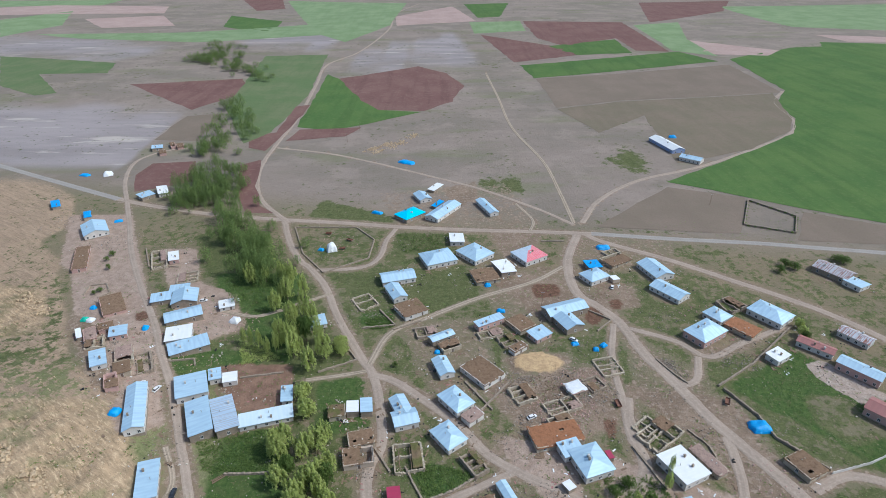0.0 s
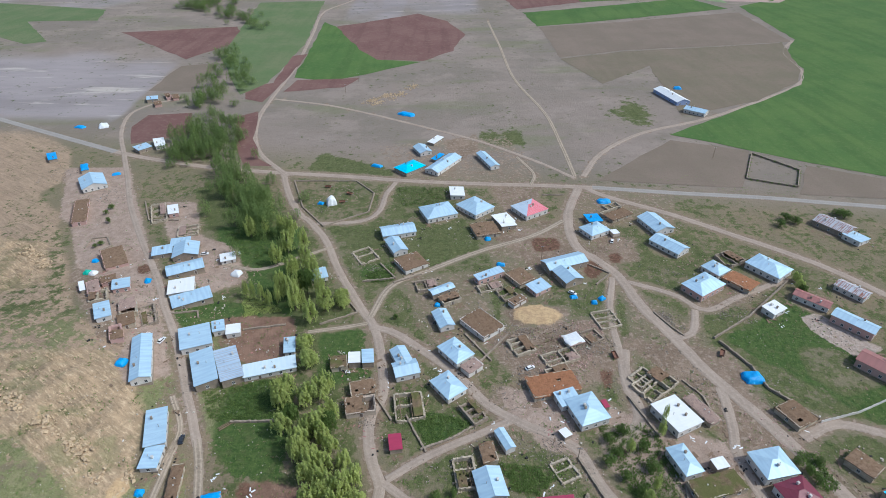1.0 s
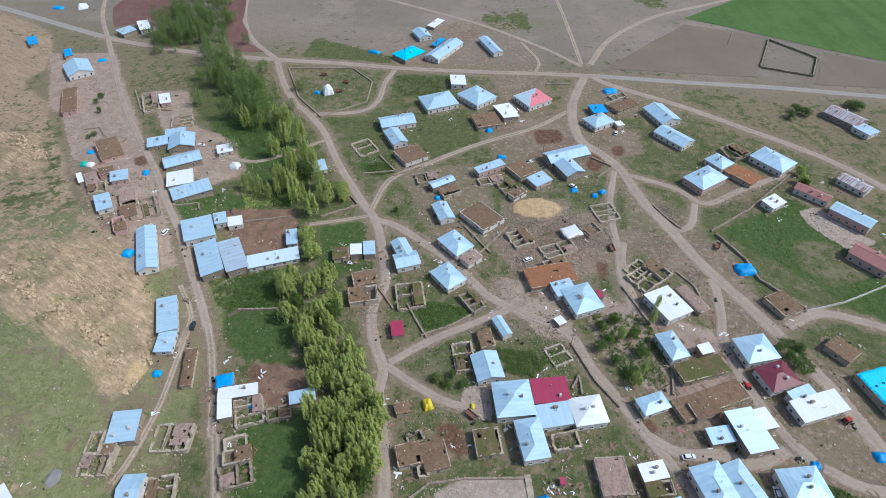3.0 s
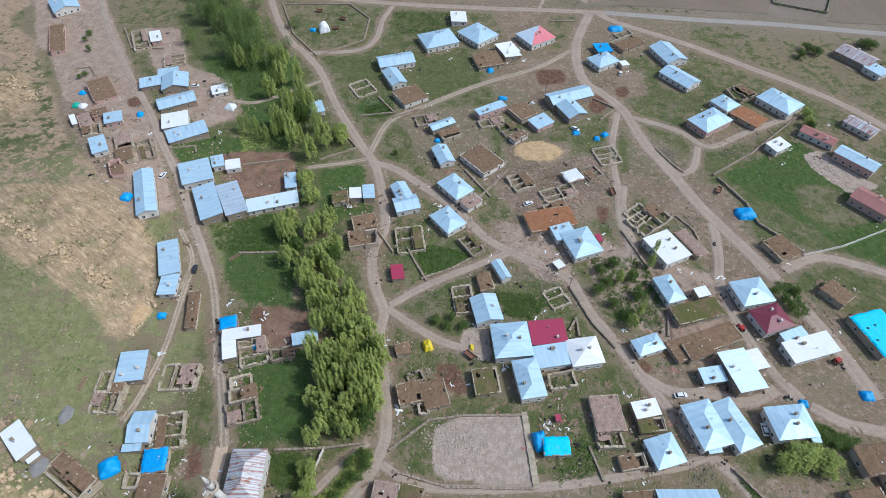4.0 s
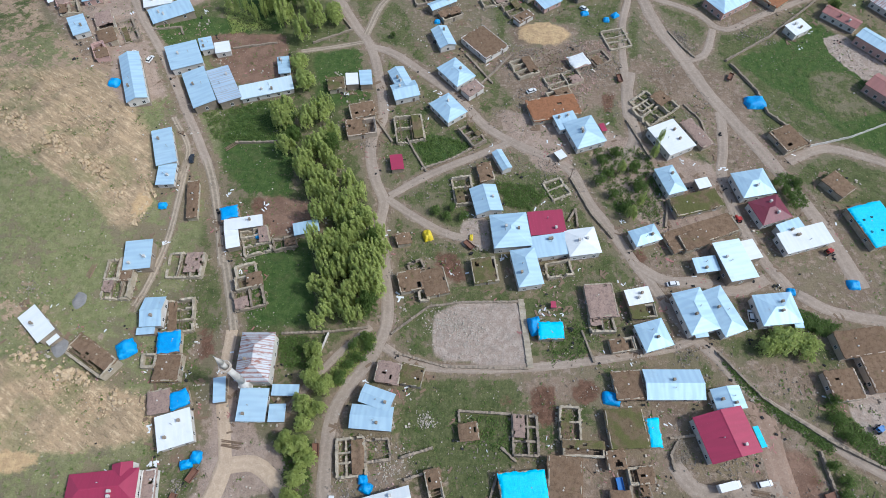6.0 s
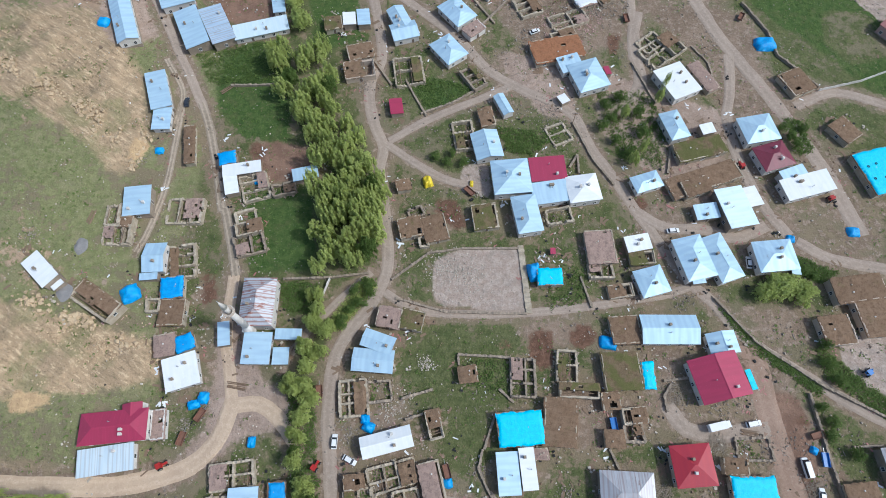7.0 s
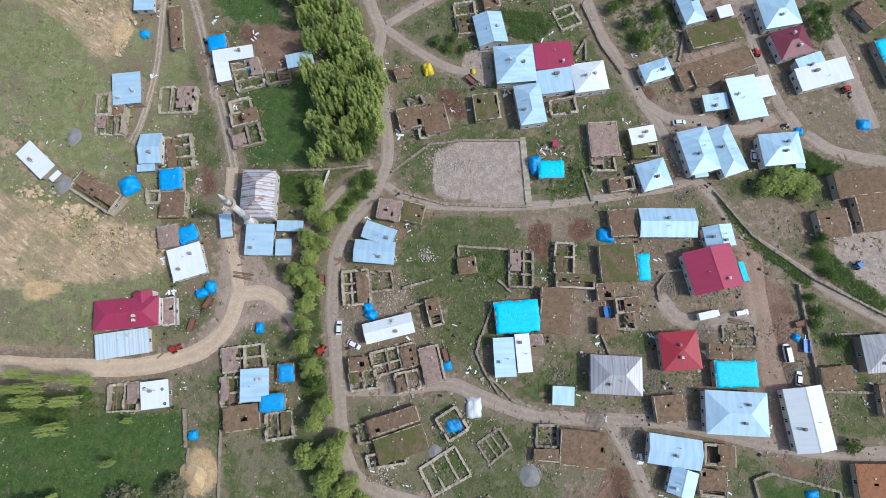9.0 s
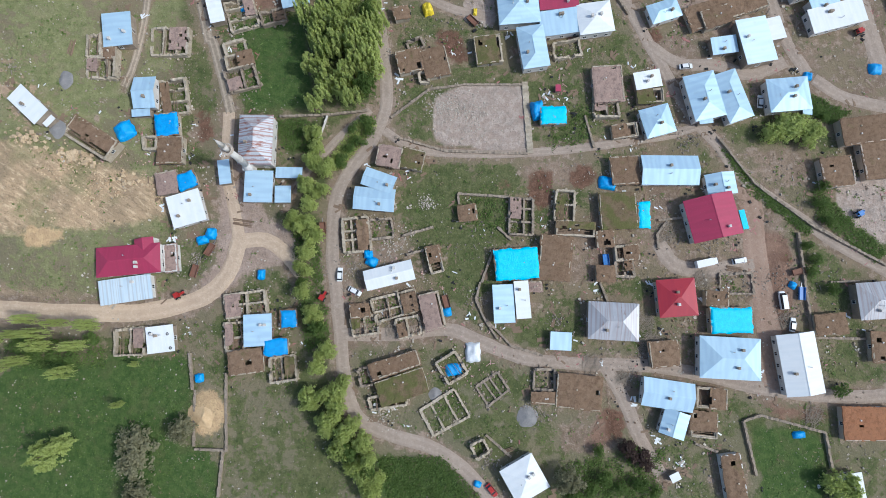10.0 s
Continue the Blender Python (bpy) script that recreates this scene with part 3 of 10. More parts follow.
def build_ground():
    xs = axis(-300, 320, 2.0, -3600, 3600)
    ys = axis(-90, 400, 2.0, -2200, 4600)
    X, Y = np.meshgrid(xs, ys)
    fx, fy = X.ravel(), Y.ravel()
    att = {k: np.zeros(X.shape) for k in ("green", "soil", "rock", "lot", "orange", "pale", "lush", "dung", "tan", "sunlit_meadow", "far", "pinksoil", "redsoil")}
    near = smooth(0, 1, 1 - np.hypot(X / 330, (Y - 150) / 260) + 0.35)
    att["green"] += 0.14 + 0.38 * near
    att["far"] += smooth(335, 400, Y + 0.22 * X)
    att["green"] -= 0.22 * att["far"]
    # band on the west slope where sunlight is put into the grass colour
    att["sunlit_meadow"] += smooth(78, 96, -X) * smooth(-12, 8, Y) * (1 - smooth(150, 240, Y))
    for kind, p in PATCHES:
        a = np.zeros(X.shape)
        inside = np.zeros(X.shape, bool)
        for i in range(len(p)):
            (x0, y0), (x1, y1) = p[i], p[(i + 1) % len(p)]
            if y0 == y1:
                continue
            inside ^= ((Y > min(y0, y1)) & (Y <= max(y0, y1)) & (X < x0 + (Y - y0) * (x1 - x0) / (y1 - y0)))
        a[inside] = 1
        for _ in range({"lot": 1, "orange": 1, "pale": 6, "tan": 12, "rock": 6, "sparse": 8}.get(kind, 3)):
            a = (a + np.roll(a, 1, 0) + np.roll(a, -1, 0) + np.roll(a, 1, 1) + np.roll(a, -1, 1)) / 5
        if kind == "worn":
            att["soil"] = np.maximum(att["soil"], a * 0.56)
            continue
        if kind == "bare":
            att["green"] = att["green"] * (1 - 0.62 * a)
            att["lush"] = att["lush"] * (1 - 0.9 * a)
            continue
        if kind == "sparse":
            att["green"] = np.maximum(att["green"], a * 0.42)
            continue
        if kind == "lush":
            att["green"] = np.maximum(att["green"], a * 0.95)
        att[kind] = np.maximum(att[kind], a * (0.85 if kind in ("soil", "green") else 1.0))
    for kind, w, line in ROADS:
        x0, y0 = line.min(0) - 14
        x1, y1 = line.max(0) + 14
        box = np.argwhere((fx > x0) & (fx < x1) & (fy > y0) & (fy < y1)).ravel()
        d = np.full(len(box), 1e9)
        for q in line:
            d = np.minimum(d, np.hypot(fx[box] - q[0], fy[box] - q[1]))
        reach = w * (1.0 if kind in ("dirt", "sand", "ruddy") else 0.5)
        s = att["soil"].ravel()
        s[box] = np.maximum(s[box], 0.8 * (1 - smooth(w * 0.3, w * 0.3 + reach, d)))
        att["soil"] = s.reshape(X.shape)
        g = att["green"].ravel()
        g[box] -= 0.35 * (1 - smooth(w * 0.4, w * 1.2, d))
        att["green"] = g.reshape(X.shape)
    yard = np.zeros(X.shape)
    for hx, hy, r in FOOT:
        if hy < 330:
            i0, i1 = np.searchsorted(xs, (hx - r - 8, hx + r + 8))
            j0, j1 = np.searchsorted(ys, (hy - r - 8, hy + r + 8))
            d = np.hypot(X[j0:j1, i0:i1] - hx, Y[j0:j1, i0:i1] - hy) - r
            yard[j0:j1, i0:i1] = np.maximum(yard[j0:j1, i0:i1], 1 - smooth(-2, 6, d))
    att["soil"] = np.maximum(att["soil"], 0.58 * yard * (0.55 + 0.45 * smooth(-80, 10, X)))
    att["green"] = att["green"] - 0.5 * att["soil"] - 0.4 * att["pinksoil"]
    Z = terrain(fx, fy)
    rough = att["rock"].ravel()
    pile = att["orange"].ravel()
    bumps = np.array([noise.fractal((x * 0.11, y * 0.11, 2), 0.8, 2.0, 4) if r > 0.02 else 0.0 for x, y, r in zip(fx, fy, rough)])
    Z = Z + rough * bumps * 1.5 + pile * 0.9
    nx, ny = len(xs), len(ys)
    idx = np.arange(nx * ny).reshape(ny, nx)
    quads = np.stack([idx[:-1, :-1], idx[:-1, 1:], idx[1:, 1:], idx[1:, :-1]], -1).reshape(-1, 4)
    me = bpy.data.meshes.new("ground")
    me.from_pydata(np.stack([fx, fy, Z], 1).tolist(), [], quads.tolist())
    for k, a in att.items():
        me.attributes.new(k, "FLOAT", "POINT").data.foreach_set("value", a.ravel().astype(np.float32))
    me.polygons.foreach_set("use_smooth", [True] * len(me.polygons))
    me.materials.append(M["ground"])
    tagged(new("ground", me), "dry steppe ground with sparse spring grass and bare soil", "ground", kind="structure")


# ---- buildings ----
FOOT = []

win_frame = Geo()
win_frame.box(-0.6, -0.05, -0.7, -0.5, 0.06, 0.7).box(0.5, -0.05, -0.7, 0.6, 0.06, 0.7)
win_frame.box(-0.5, -0.05, 0.6, 0.5, 0.06, 0.7).box(-0.68, -0.05, -0.8, 0.68, 0.14, -0.7).box(-0.04, -0.05, -0.7, 0.04, 0.05, 0.6)
WIN_FRAME = win_frame.mesh("window_frame", "frame")
WIN_PANE = Geo().box(-0.5, -0.06, -0.7, 0.5, 0.015, 0.6).mesh("pane", "glass")
DOOR = Geo().box(-0.5, -0.05, 0, 0.5, 0.03, 2.05).box(-0.36, 0.03, 0.2, 0.36, 0.05, 0.95).box(-0.36, 0.03, 1.1, 0.36, 0.05, 1.9).mesh("door", "door")
DOOR_FRAME = Geo().box(-0.6, -0.05, 0, -0.5, 0.07, 2.15).box(0.5, -0.05, 0, 0.6, 0.07, 2.15).box(-0.5, -0.05, 2.05, 0.5, 0.07, 2.15).mesh("door_frame", "frame")
CHIMNEY = {}
for _k, _m in (("brick", "w_stone"), ("white", "w_white")):
    g = Geo().box(-0.34, -0.34, -0.9, 0.34, 0.34, 0.9).box(-0.42, -0.42, 0.9, 0.42, 0.42, 1.05).box(-0.36, -0.36, 1.18, 0.36, 0.36, 1.25)
    for sx in (-0.3, 0.24):
        for sy in (-0.3, 0.24):
            g.box(sx, sy, 1.05, sx + 0.06, sy + 0.06, 1.18)
    CHIMNEY[_k] = g.mesh("chimney", _m)
STOVE_PIPE = Geo().tube((0, 0, -0.3), (0, 0, 1.1), 0.09, 0.09).tube((0, 0, 1.1), (0, 0, 1.2), 0.2, 0.05).mesh("stove_pipe", "steel")

WALL_WORDS = {"white": "whitewashed", "stone": "rough stone", "pink": "pink-plastered", "cream": "cream-plastered", "blue": "blue-plastered"}
ROOF_WORDS = {"pale": "pale galvanised", "white": "bright white", "rust": "rust-streaked", "rustpale": "weathered grey", "palerust": "rust-patched pale", "spotted": "rust-spotted pale", "spotless": "new pale blue", "red": "raspberry-red", "red2": "bright red",
              "maroon": "dull maroon", "brick": "faded red", "pinkpale": "half red, half grey", "blue": "blue", "cyan": "bright blue"}
SHAPE_WORDS = {"gable": "gabled", "hip": "hipped", "shed": "lean-to"}


def openings(thing, L, W, eave, rng, many):
    """Windows and a door along the walls."""
    for side, (length, off) in enumerate(((L, W / 2), (W, L / 2), (L, W / 2), (W, L / 2))):
        n = int(length / 3.4) if many else int(length / 6)
        n = min(n, 5)
        door_at = rng.randrange(n) if n and side in (0, 2) else -1
        for i in range(n):
            u = (i + 0.5) / n * length - length / 2
            m = pose(0, 0, 0, 0, 0, 90 * side) @ pose(u, -off - 0.01, 0, 0, 0, 180)
            if i == door_at and side == 0:
                d = part_of(thing, "door", DOOR, "", m)
                part_of(d, "door_frame", DOOR_FRAME)
            else:
                w = part_of(thing, "window", WIN_FRAME, "", m @ pose(0, 0, min(1.55, eave - 0.95)))
                part_of(w, "pane", WIN_PANE)


def house(x, y, rot, L, W, eave, shape, ridge, sheet, wall, rise=0.0, kind="house"):
    """A house with a sheet-metal roof. L runs along its own x axis, W along y; both are the roof's."""
    rng = random.Random(int(x * 7 + y * 13))
    small = L * W < 45
    turn = rot
    if ridge == "y":
        turn, L, W = rot + 90, W, L
    name = "mosque" if kind == "mosque" else ("shed" if small else "house")
    thing = base(name, x, y, turn)
    FOOT.append((x, y, max(L, W) * 0.5))
    rise = rise or W * (0.06 if shape == "shed" else 0.17 if shape == "gable" else 0.16)
    l, w = L / 2, W / 2
    if shape == "gable":
        vs = [(-l, -w, eave), (l, -w, eave), (l, w, eave), (-l, w, eave), (-l, 0, eave + rise), (l, 0, eave + rise)]
        fs = [(0, 1, 5, 4), (2, 3, 4, 5)]
    elif shape == "hip":
        k = max(0.0, l - w * 0.95)
        k = max(k, 0.25)
        vs = [(-l, -w, eave), (l, -w, eave), (l, w, eave), (-l, w, eave), (-k, 0, eave + rise), (k, 0, eave + rise)]
        fs = [(0, 1, 5, 4), (2, 3, 4, 5), (1, 2, 5), (3, 0, 4)]
    else:
        vs = [(-l, -w, eave), (l, -w, eave), (l, w, eave + rise), (-l, w, eave + rise)]
        fs = [(0, 1, 2, 3)]
    roof = part_of(thing, "roof", Geo().slab(vs, fs, 0.14).mesh("roof", sheet))
    if sheet == "pinkpale":
        roof.data.materials.append(M["coral"])
        roof.data.polygons[0].material_index = roof.data.polygons[2].material_index = 1
    seams = Geo()
    for q in fs:
        p = [Vector(vs[i]) for i in q]
        nrm = (p[1] - p[0]).cross(p[2] - p[0]).normalized()
        e = (p[1] - p[0]).normalized()
        up = nrm.cross(e)
        s = [((a - p[0]).dot(e), (a - p[0]).dot(up)) for a in p]
        n = int(s[1][0] / 0.95)
        for i in range(1, n + 1):
            u = s[1][0] * i / (n + 1)
            hit = []
            for a, b in zip(s, s[1:] + s[:1]):
                if (a[0] - u) * (b[0] - u) < 0:
                    hit.append(a[1] + (b[1] - a[1]) * (u - a[0]) / (b[0] - a[0]))
            if len(hit) == 2 and abs(hit[0] - hit[1]) > 0.4:
                a, b = p[0] + e * u + up * (min(hit) + 0.02), p[0] + e * u + up * (max(hit) - 0.08)
                d = e * (0.04 if sheet in ("rust", "rustpale") else 0.018)
                o = nrm * (0.05 if sheet in ("rust", "rustpale") else 0.014)
                seams.add([a - d, a + d, b + d, b - d, a - d + o, a + d + o, b + d + o, b - d + o], [(4, 5, 6, 7), (0, 1, 5, 4), (1, 2, 6, 5), (2, 3, 7, 6), (3, 0, 4, 7)])
    if seams.v:
        part_of(roof, "seam", seams.mesh("seam", sheet))
    if shape != "shed":
        a, b = vs[4], vs[5]
        cap = Geo().slab([(a[0] - 0.02, -0.22, a[2] - 0.0), (b[0] + 0.02, -0.22, b[2] - 0.0), (b[0] + 0.02, 0, b[2] + 0.07), (a[0] - 0.02, 0, a[2] + 0.07), (b[0] + 0.02, 0.22, b[2]), (a[0] - 0.02, 0.22, a[2])],
                         [(0, 1, 2, 3), (3, 2, 4, 5)], 0.03)
        part_of(roof, "ridge_cap", cap.mesh("ridge_cap", sheet))
    i = 0.42 if not small else 0.2
    a, b = l - i, w - i
    z0 = -2.2
    if shape == "gable":
        t = eave - 0.16 + rise * i / w
        top = eave - 0.16 + rise
        wv = [(-a, -b, z0), (a, -b, z0), (a, b, z0), (-a, b, z0), (-a, -b, t), (a, -b, t), (a, b, t), (-a, b, t), (-a, 0, top), (a, 0, top)]
        wf = [(0, 1, 5, 4), (2, 3, 7, 6), (1, 2, 6, 9, 5), (3, 0, 4, 8, 7), (4, 5, 9, 8), (6, 7, 8, 9)]
    else:
        t0, t1 = eave - 0.14, eave - 0.14
        if shape == "shed":
            t0, t1 = eave - 0.14 + rise * i / W, eave - 0.14 + rise * (1 - i / W)
        wv = [(-a, -b, z0), (a, -b, z0), (a, b, z0), (-a, b, z0), (-a, -b, t0), (a, -b, t0), (a, b, t1), (-a, b, t1)]
        wf = [(0, 1, 5, 4), (1, 2, 6, 5), (2, 3, 7, 6), (3, 0, 4, 7), (4, 5, 6, 7)]
    part_of(thing, "wall", mesh("wall", wv, wf, "w_" + wall))
    part_of(thing, "plinth", Geo().box(-a - 0.06, -b - 0.06, -2.3, a + 0.06, b + 0.06, 0.35).mesh("plinth", "w_stone"))
    openings(thing, 2 * a, 2 * b, eave, rng, wall in ("white", "pink", "cream") and not small)
    if not small:
        for _ in range(rng.choice((1, 1, 2))):
            cx, cy = rng.uniform(-0.6, 0.6) * l, rng.uniform(0.2, 0.55) * w * rng.choice((-1, 1))
            cz = eave + (rise * (1 - abs(cy) / w) if shape != "shed" else rise * (cy + w) / W)
            if shape == "hip":
                cx = max(-k, min(k, cx))
            part_of(thing, "chimney", CHIMNEY[rng.choice(("brick", "white"))], "", pose(cx, cy, cz))
        part_of(thing, "stove_pipe", STOVE_PIPE, "", pose(rng.uniform(-0.3, 0.3) * l * 0.5, 0.3 * w * rng.choice((-1, 1)), eave + rise * (0.6 if shape != "shed" else 0.55)))
    if kind == "mosque":
        lab = "white mosque with a rust-streaked striped hipped metal roof"
    elif small:
        lab = "small %s shed with a %s metal roof" % (WALL_WORDS[wall], ROOF_WORDS[sheet])
    else:
        lab = "single-storey %s house with a %s %s metal roof" % (WALL_WORDS[wall], ROOF_WORDS[sheet], SHAPE_WORDS[shape])
    tagged(thing, lab, name, "village houses" if name == "house" else "")
    return thing


def ragged(g, p, q, h, t, rng, low=0.6, z0=-1.5, door=False):
    """A rubble wall from p to q whose top is broken; a doorway may be left in it."""
    p, q = Vector(p), Vector(q)
    d = q - p
    n = max(2, int(d.length / 0.6))
    e = d.normalized()
    nrm = Vector((-e.y, e.x, 0)) * t / 2
    gap = rng.uniform(0.25, 0.7) if door else -1.0
    vs, fs = [], []
    for i in range(n + 1):
        c = p + d * i / n
        if 0 < i < n:
            c = c + nrm * rng.uniform(-0.22, 0.22) * min(1.0, 0.6 / t) + e * rng.uniform(-0.12, 0.12)
        k = 0.5 + 0.5 * noise.noise((c.x * 0.3 + rng.random() * 0.3, c.y * 0.3, h + p.x))
        z = h * (low + (1 - low) * k) + rng.uniform(-0.16, 0.16)
        if abs(i / n - gap) * d.length < 0.65:
            z = 0.12 * h
        o = 1 + rng.uniform(-0.28, 0.28) * min(1.0, 0.6 / t)
        vs += [c - nrm * 1.1 + Vector((0, 0, z0)), c - nrm * o + Vector((0, 0, z)), c + nrm * o + Vector((0, 0, z + rng.uniform(-0.16, 0.16))), c + nrm * 1.1 + Vector((0, 0, z0))]
    for i in range(n):
        a, b = i * 4, i * 4 + 4
        fs += [(a, b, b + 1, a + 1), (a + 1, b + 1, b + 2, a + 2), (a + 2, b + 2, b + 3, a + 3)]
    fs += [(0, 1, 2, 3), (n * 4 + 3, n * 4 + 2, n * 4 + 1, n * 4)]
    g.add(vs, fs)


def flat_house(x, y, rot, L, W, h, roof, wall, tarp="", whole=False):
    """An old house of rubble walls under a flat earth roof: frayed eaves, holes, sometimes one end fallen in."""
    rng = random.Random(int(x * 11 + y * 5))
    thing = base("flat_roofed_house", x, y, rot)
    FOOT.append((x, y, max(L, W) * 0.5))
    l, w = L / 2, W / 2
    stones = "w_pale" if wall == "stone" else "w_" + wall
    a, b, k = l - 0.08, w - 0.08, 0.6
    ring = [(-a, -b), (a, -b), (a, b), (-a, b)]
    core = [(-a + k, -b + k), (a - k, -b + k), (a - k, b - k), (-a + k, b - k)]
    for i in range(4):
        j = (i + 1) % 4
        vs = [(*ring[i], -2), (*ring[j], -2), (*core[j], -2), (*core[i], -2), (*ring[i], h - 0.26), (*ring[j], h - 0.26), (*core[j], h - 0.26), (*core[i], h - 0.26)]
        part_of(thing, "wall", mesh("wall", vs, [(0, 1, 5, 4), (2, 3, 7, 6), (4, 5, 6, 7)], stones))
    cell = 0.62
    nx, ny = max(4, int(L / cell)), max(4, int(W / cell))
    corner = {(sx, sy): (rng.uniform(-0.05, 0.5), rng.uniform(-0.05, 0.5)) for sx in (-1, 1) for sy in (-1, 1)}
    vs, fs = [], []
    for j in range(ny + 1):
        for i in range(nx + 1):
            u, v = i / nx * 2 - 1, j / ny * 2 - 1
            px, py = u * l, v * w
            for (sx, sy), (ex, ey) in corner.items():
                f = (1 + sx * u) * (1 + sy * v) / 4
                px, py = px + sx * ex * f, py + sy * ey * f
            rim = i in (0, nx) or j in (0, ny)
            if rim:
                px, py = px + rng.uniform(-0.17, 0.17), py + rng.uniform(-0.17, 0.17)
            z = h + 0.02 + 0.16 * noise.noise((px * 0.45 + x, py * 0.45 + y, 1)) + 0.07 * noise.noise((px * 1.6 + x, py * 1.6, 4)) + 0.10 * (1 - u * u)
            vs.append((px, py, z - (0.1 if rim else 0.0)))
    gone = set()
    if not tarp:
        for _ in range(rng.choice((0, 1, 1)) if whole else rng.choice((0, 1, 2, 3)) if L * W > 25 else rng.choice((0, 0, 1))):
            hi, hj = rng.randrange(1, nx - 1), rng.randrange(1, ny - 1)
            di, dj = rng.choice(((1, 1), (2, 1), (1, 2), (3, 2), (2, 2)))
            gone |= {(i, j) for i in range(hi, min(nx - 1, hi + di)) for j in range(hj, min(ny - 1, hj + dj)) if rng.random() > 0.12}
        if L * W > 34 and rng.random() < 0.45 and not whole:
            end = rng.choice((0, 1, 2, 3))
            depth = rng.uniform(0.22, 0.42)
            for j in range(ny):
                for i in range(nx):
                    f = (i / nx, 1 - i / nx, j / ny, 1 - j / ny)[end]
                    if f < depth + 0.10 * noise.noise((i * 0.7, j * 0.7, x)):
                        gone.add((i, j))
            for _ in range(rng.choice((2, 3, 4))):
                f = rng.uniform(0.05, depth)
                u = (f * 2 - 1) * (1 if end in (0, 2) else -1)
                ends = ((u * l, -w * 0.95), (u * l + rng.uniform(-0.5, 0.5), w * rng.uniform(0.1, 0.95))) if end < 2 else ((-l * 0.95, u * w), (l * rng.uniform(0.1, 0.95), u * w + rng.uniform(-0.5, 0.5)))
                part_of(thing, "beam", Geo().tube((*ends[0], h - 0.3), (*ends[1], h - rng.uniform(0.3, 0.9)), 0.12, 0.1, 6).mesh("beam", "wood"), "weathered roof beam laid bare")
    for j in range(ny):
        for i in range(nx):
            if sum(((i + di, j + dj) in gone) or not (0 <= i + di < nx and 0 <= j + dj < ny) for di, dj in ((1, 0), (-1, 0), (0, 1), (0, -1))) > 2:
                gone.add((i, j))
            if (i, j) not in gone:
                q = j * (nx + 1) + i
                fs.append((q, q + 1, q + nx + 2, q + nx + 1))
    part_of(thing, "roof", Geo().slab(vs, fs, 0.3).mesh("roof", roof))
    for p, q in zip(ring, ring[1:] + ring[:1]):
        if rng.random() < 0.6:
            g = Geo()
            ragged(g, (*p, 0), (*q, 0), h + rng.uniform(0.12, 0.34), rng.uniform(0.26, 0.42), rng, 0.87, h - 0.45)
            part_of(thing, "parapet", g.mesh("parapet", stones))
    openings(thing, L - 0.16, W - 0.16, h, rng, False)
    for _ in range(rng.choice((1, 1, 2))):
        part_of(thing, "smoke_hole", Geo().tube((0, 0, -0.3), (0, 0, 0.3), 0.30, 0.24, 9).tube((0, 0, 0.3), (0, 0, 0.31), 0.15, 0.15, 9).mesh("smoke_hole", rng.choice(("w_pale", "w_white", "w_white"))), "",
                pose(rng.uniform(-0.4, 0.4) * l, rng.uniform(-0.4, 0.4) * w, h + 0.1))
    words = {"earth": "brown earth roof", "mossy": "moss-grown earth roof", "pink": "pinkish clay roof", "orange": "orange-brown clay roof"}[roof]
    lab = "old %s house with a %s %s" % (WALL_WORDS[wall], "broken flat" if gone else "flat", words)
    if tarp:
        lab = "old %s house whose flat roof lies under a tarpaulin" % WALL_WORDS[wall]
    tagged(thing, lab, "house", "flat-roofed houses")
    if tarp:
        tarp_sheet(x, y, rot, L + 0.3, W + 0.3, h + 0.28, tarp)
    return thing


def tarp_sheet(x, y, rot, L, W, h, col):
    """A tarpaulin spread over a flat roof, its edges hanging over, its hem torn."""
    ob_z = tz(x, y)
    nx, ny = max(6, int(L / 0.6)), max(6, int(W / 0.6))
    vs, fs = [], []
    for j in range(ny + 1):
        for i in range(nx + 1):
            u, v = i / nx * 2 - 1, j / ny * 2 - 1
            px, py = u * L / 2, v * W / 2
            ed = max(abs(u), abs(v))
            px += 0.4 * noise.noise((px * 0.4, py * 0.4, x)) * max(0.0, ed - 0.6) * 2.5
            py += 0.4 * noise.noise((px * 0.4 + 9, py * 0.4, y)) * max(0.0, ed - 0.6) * 2.5
            z = 0.10 + 0.16 * abs(noise.noise((px * 0.6 + x, py * 0.6 + y, 0))) + 0.07 * noise.noise((px * 1.7, py * 1.7, y))
            if i in (0, nx) or j in (0, ny):
                z -= 0.45 + 0.3 * noise.noise((px, py, x))
            vs.append((px, py, z))
    for j in range(ny):
        for i in range(nx):
            a = j * (nx + 1) + i
            fs.append((a, a + 1, a + nx + 2, a + nx + 1))
    ob = new("tarpaulin", Geo().slab(vs, fs, 0.02).mesh("tarpaulin", col, True))
    ob.matrix_basis = pose(x, y, ob_z + h, 0, 0, rot)
    word = {"cyan": "bright blue", "white_tarp": "white"}.get(col, "blue")
    tagged(ob, "creased %s plastic tarpaulin spread over a flat roof" % word, "tarpaulin", "tarpaulins")


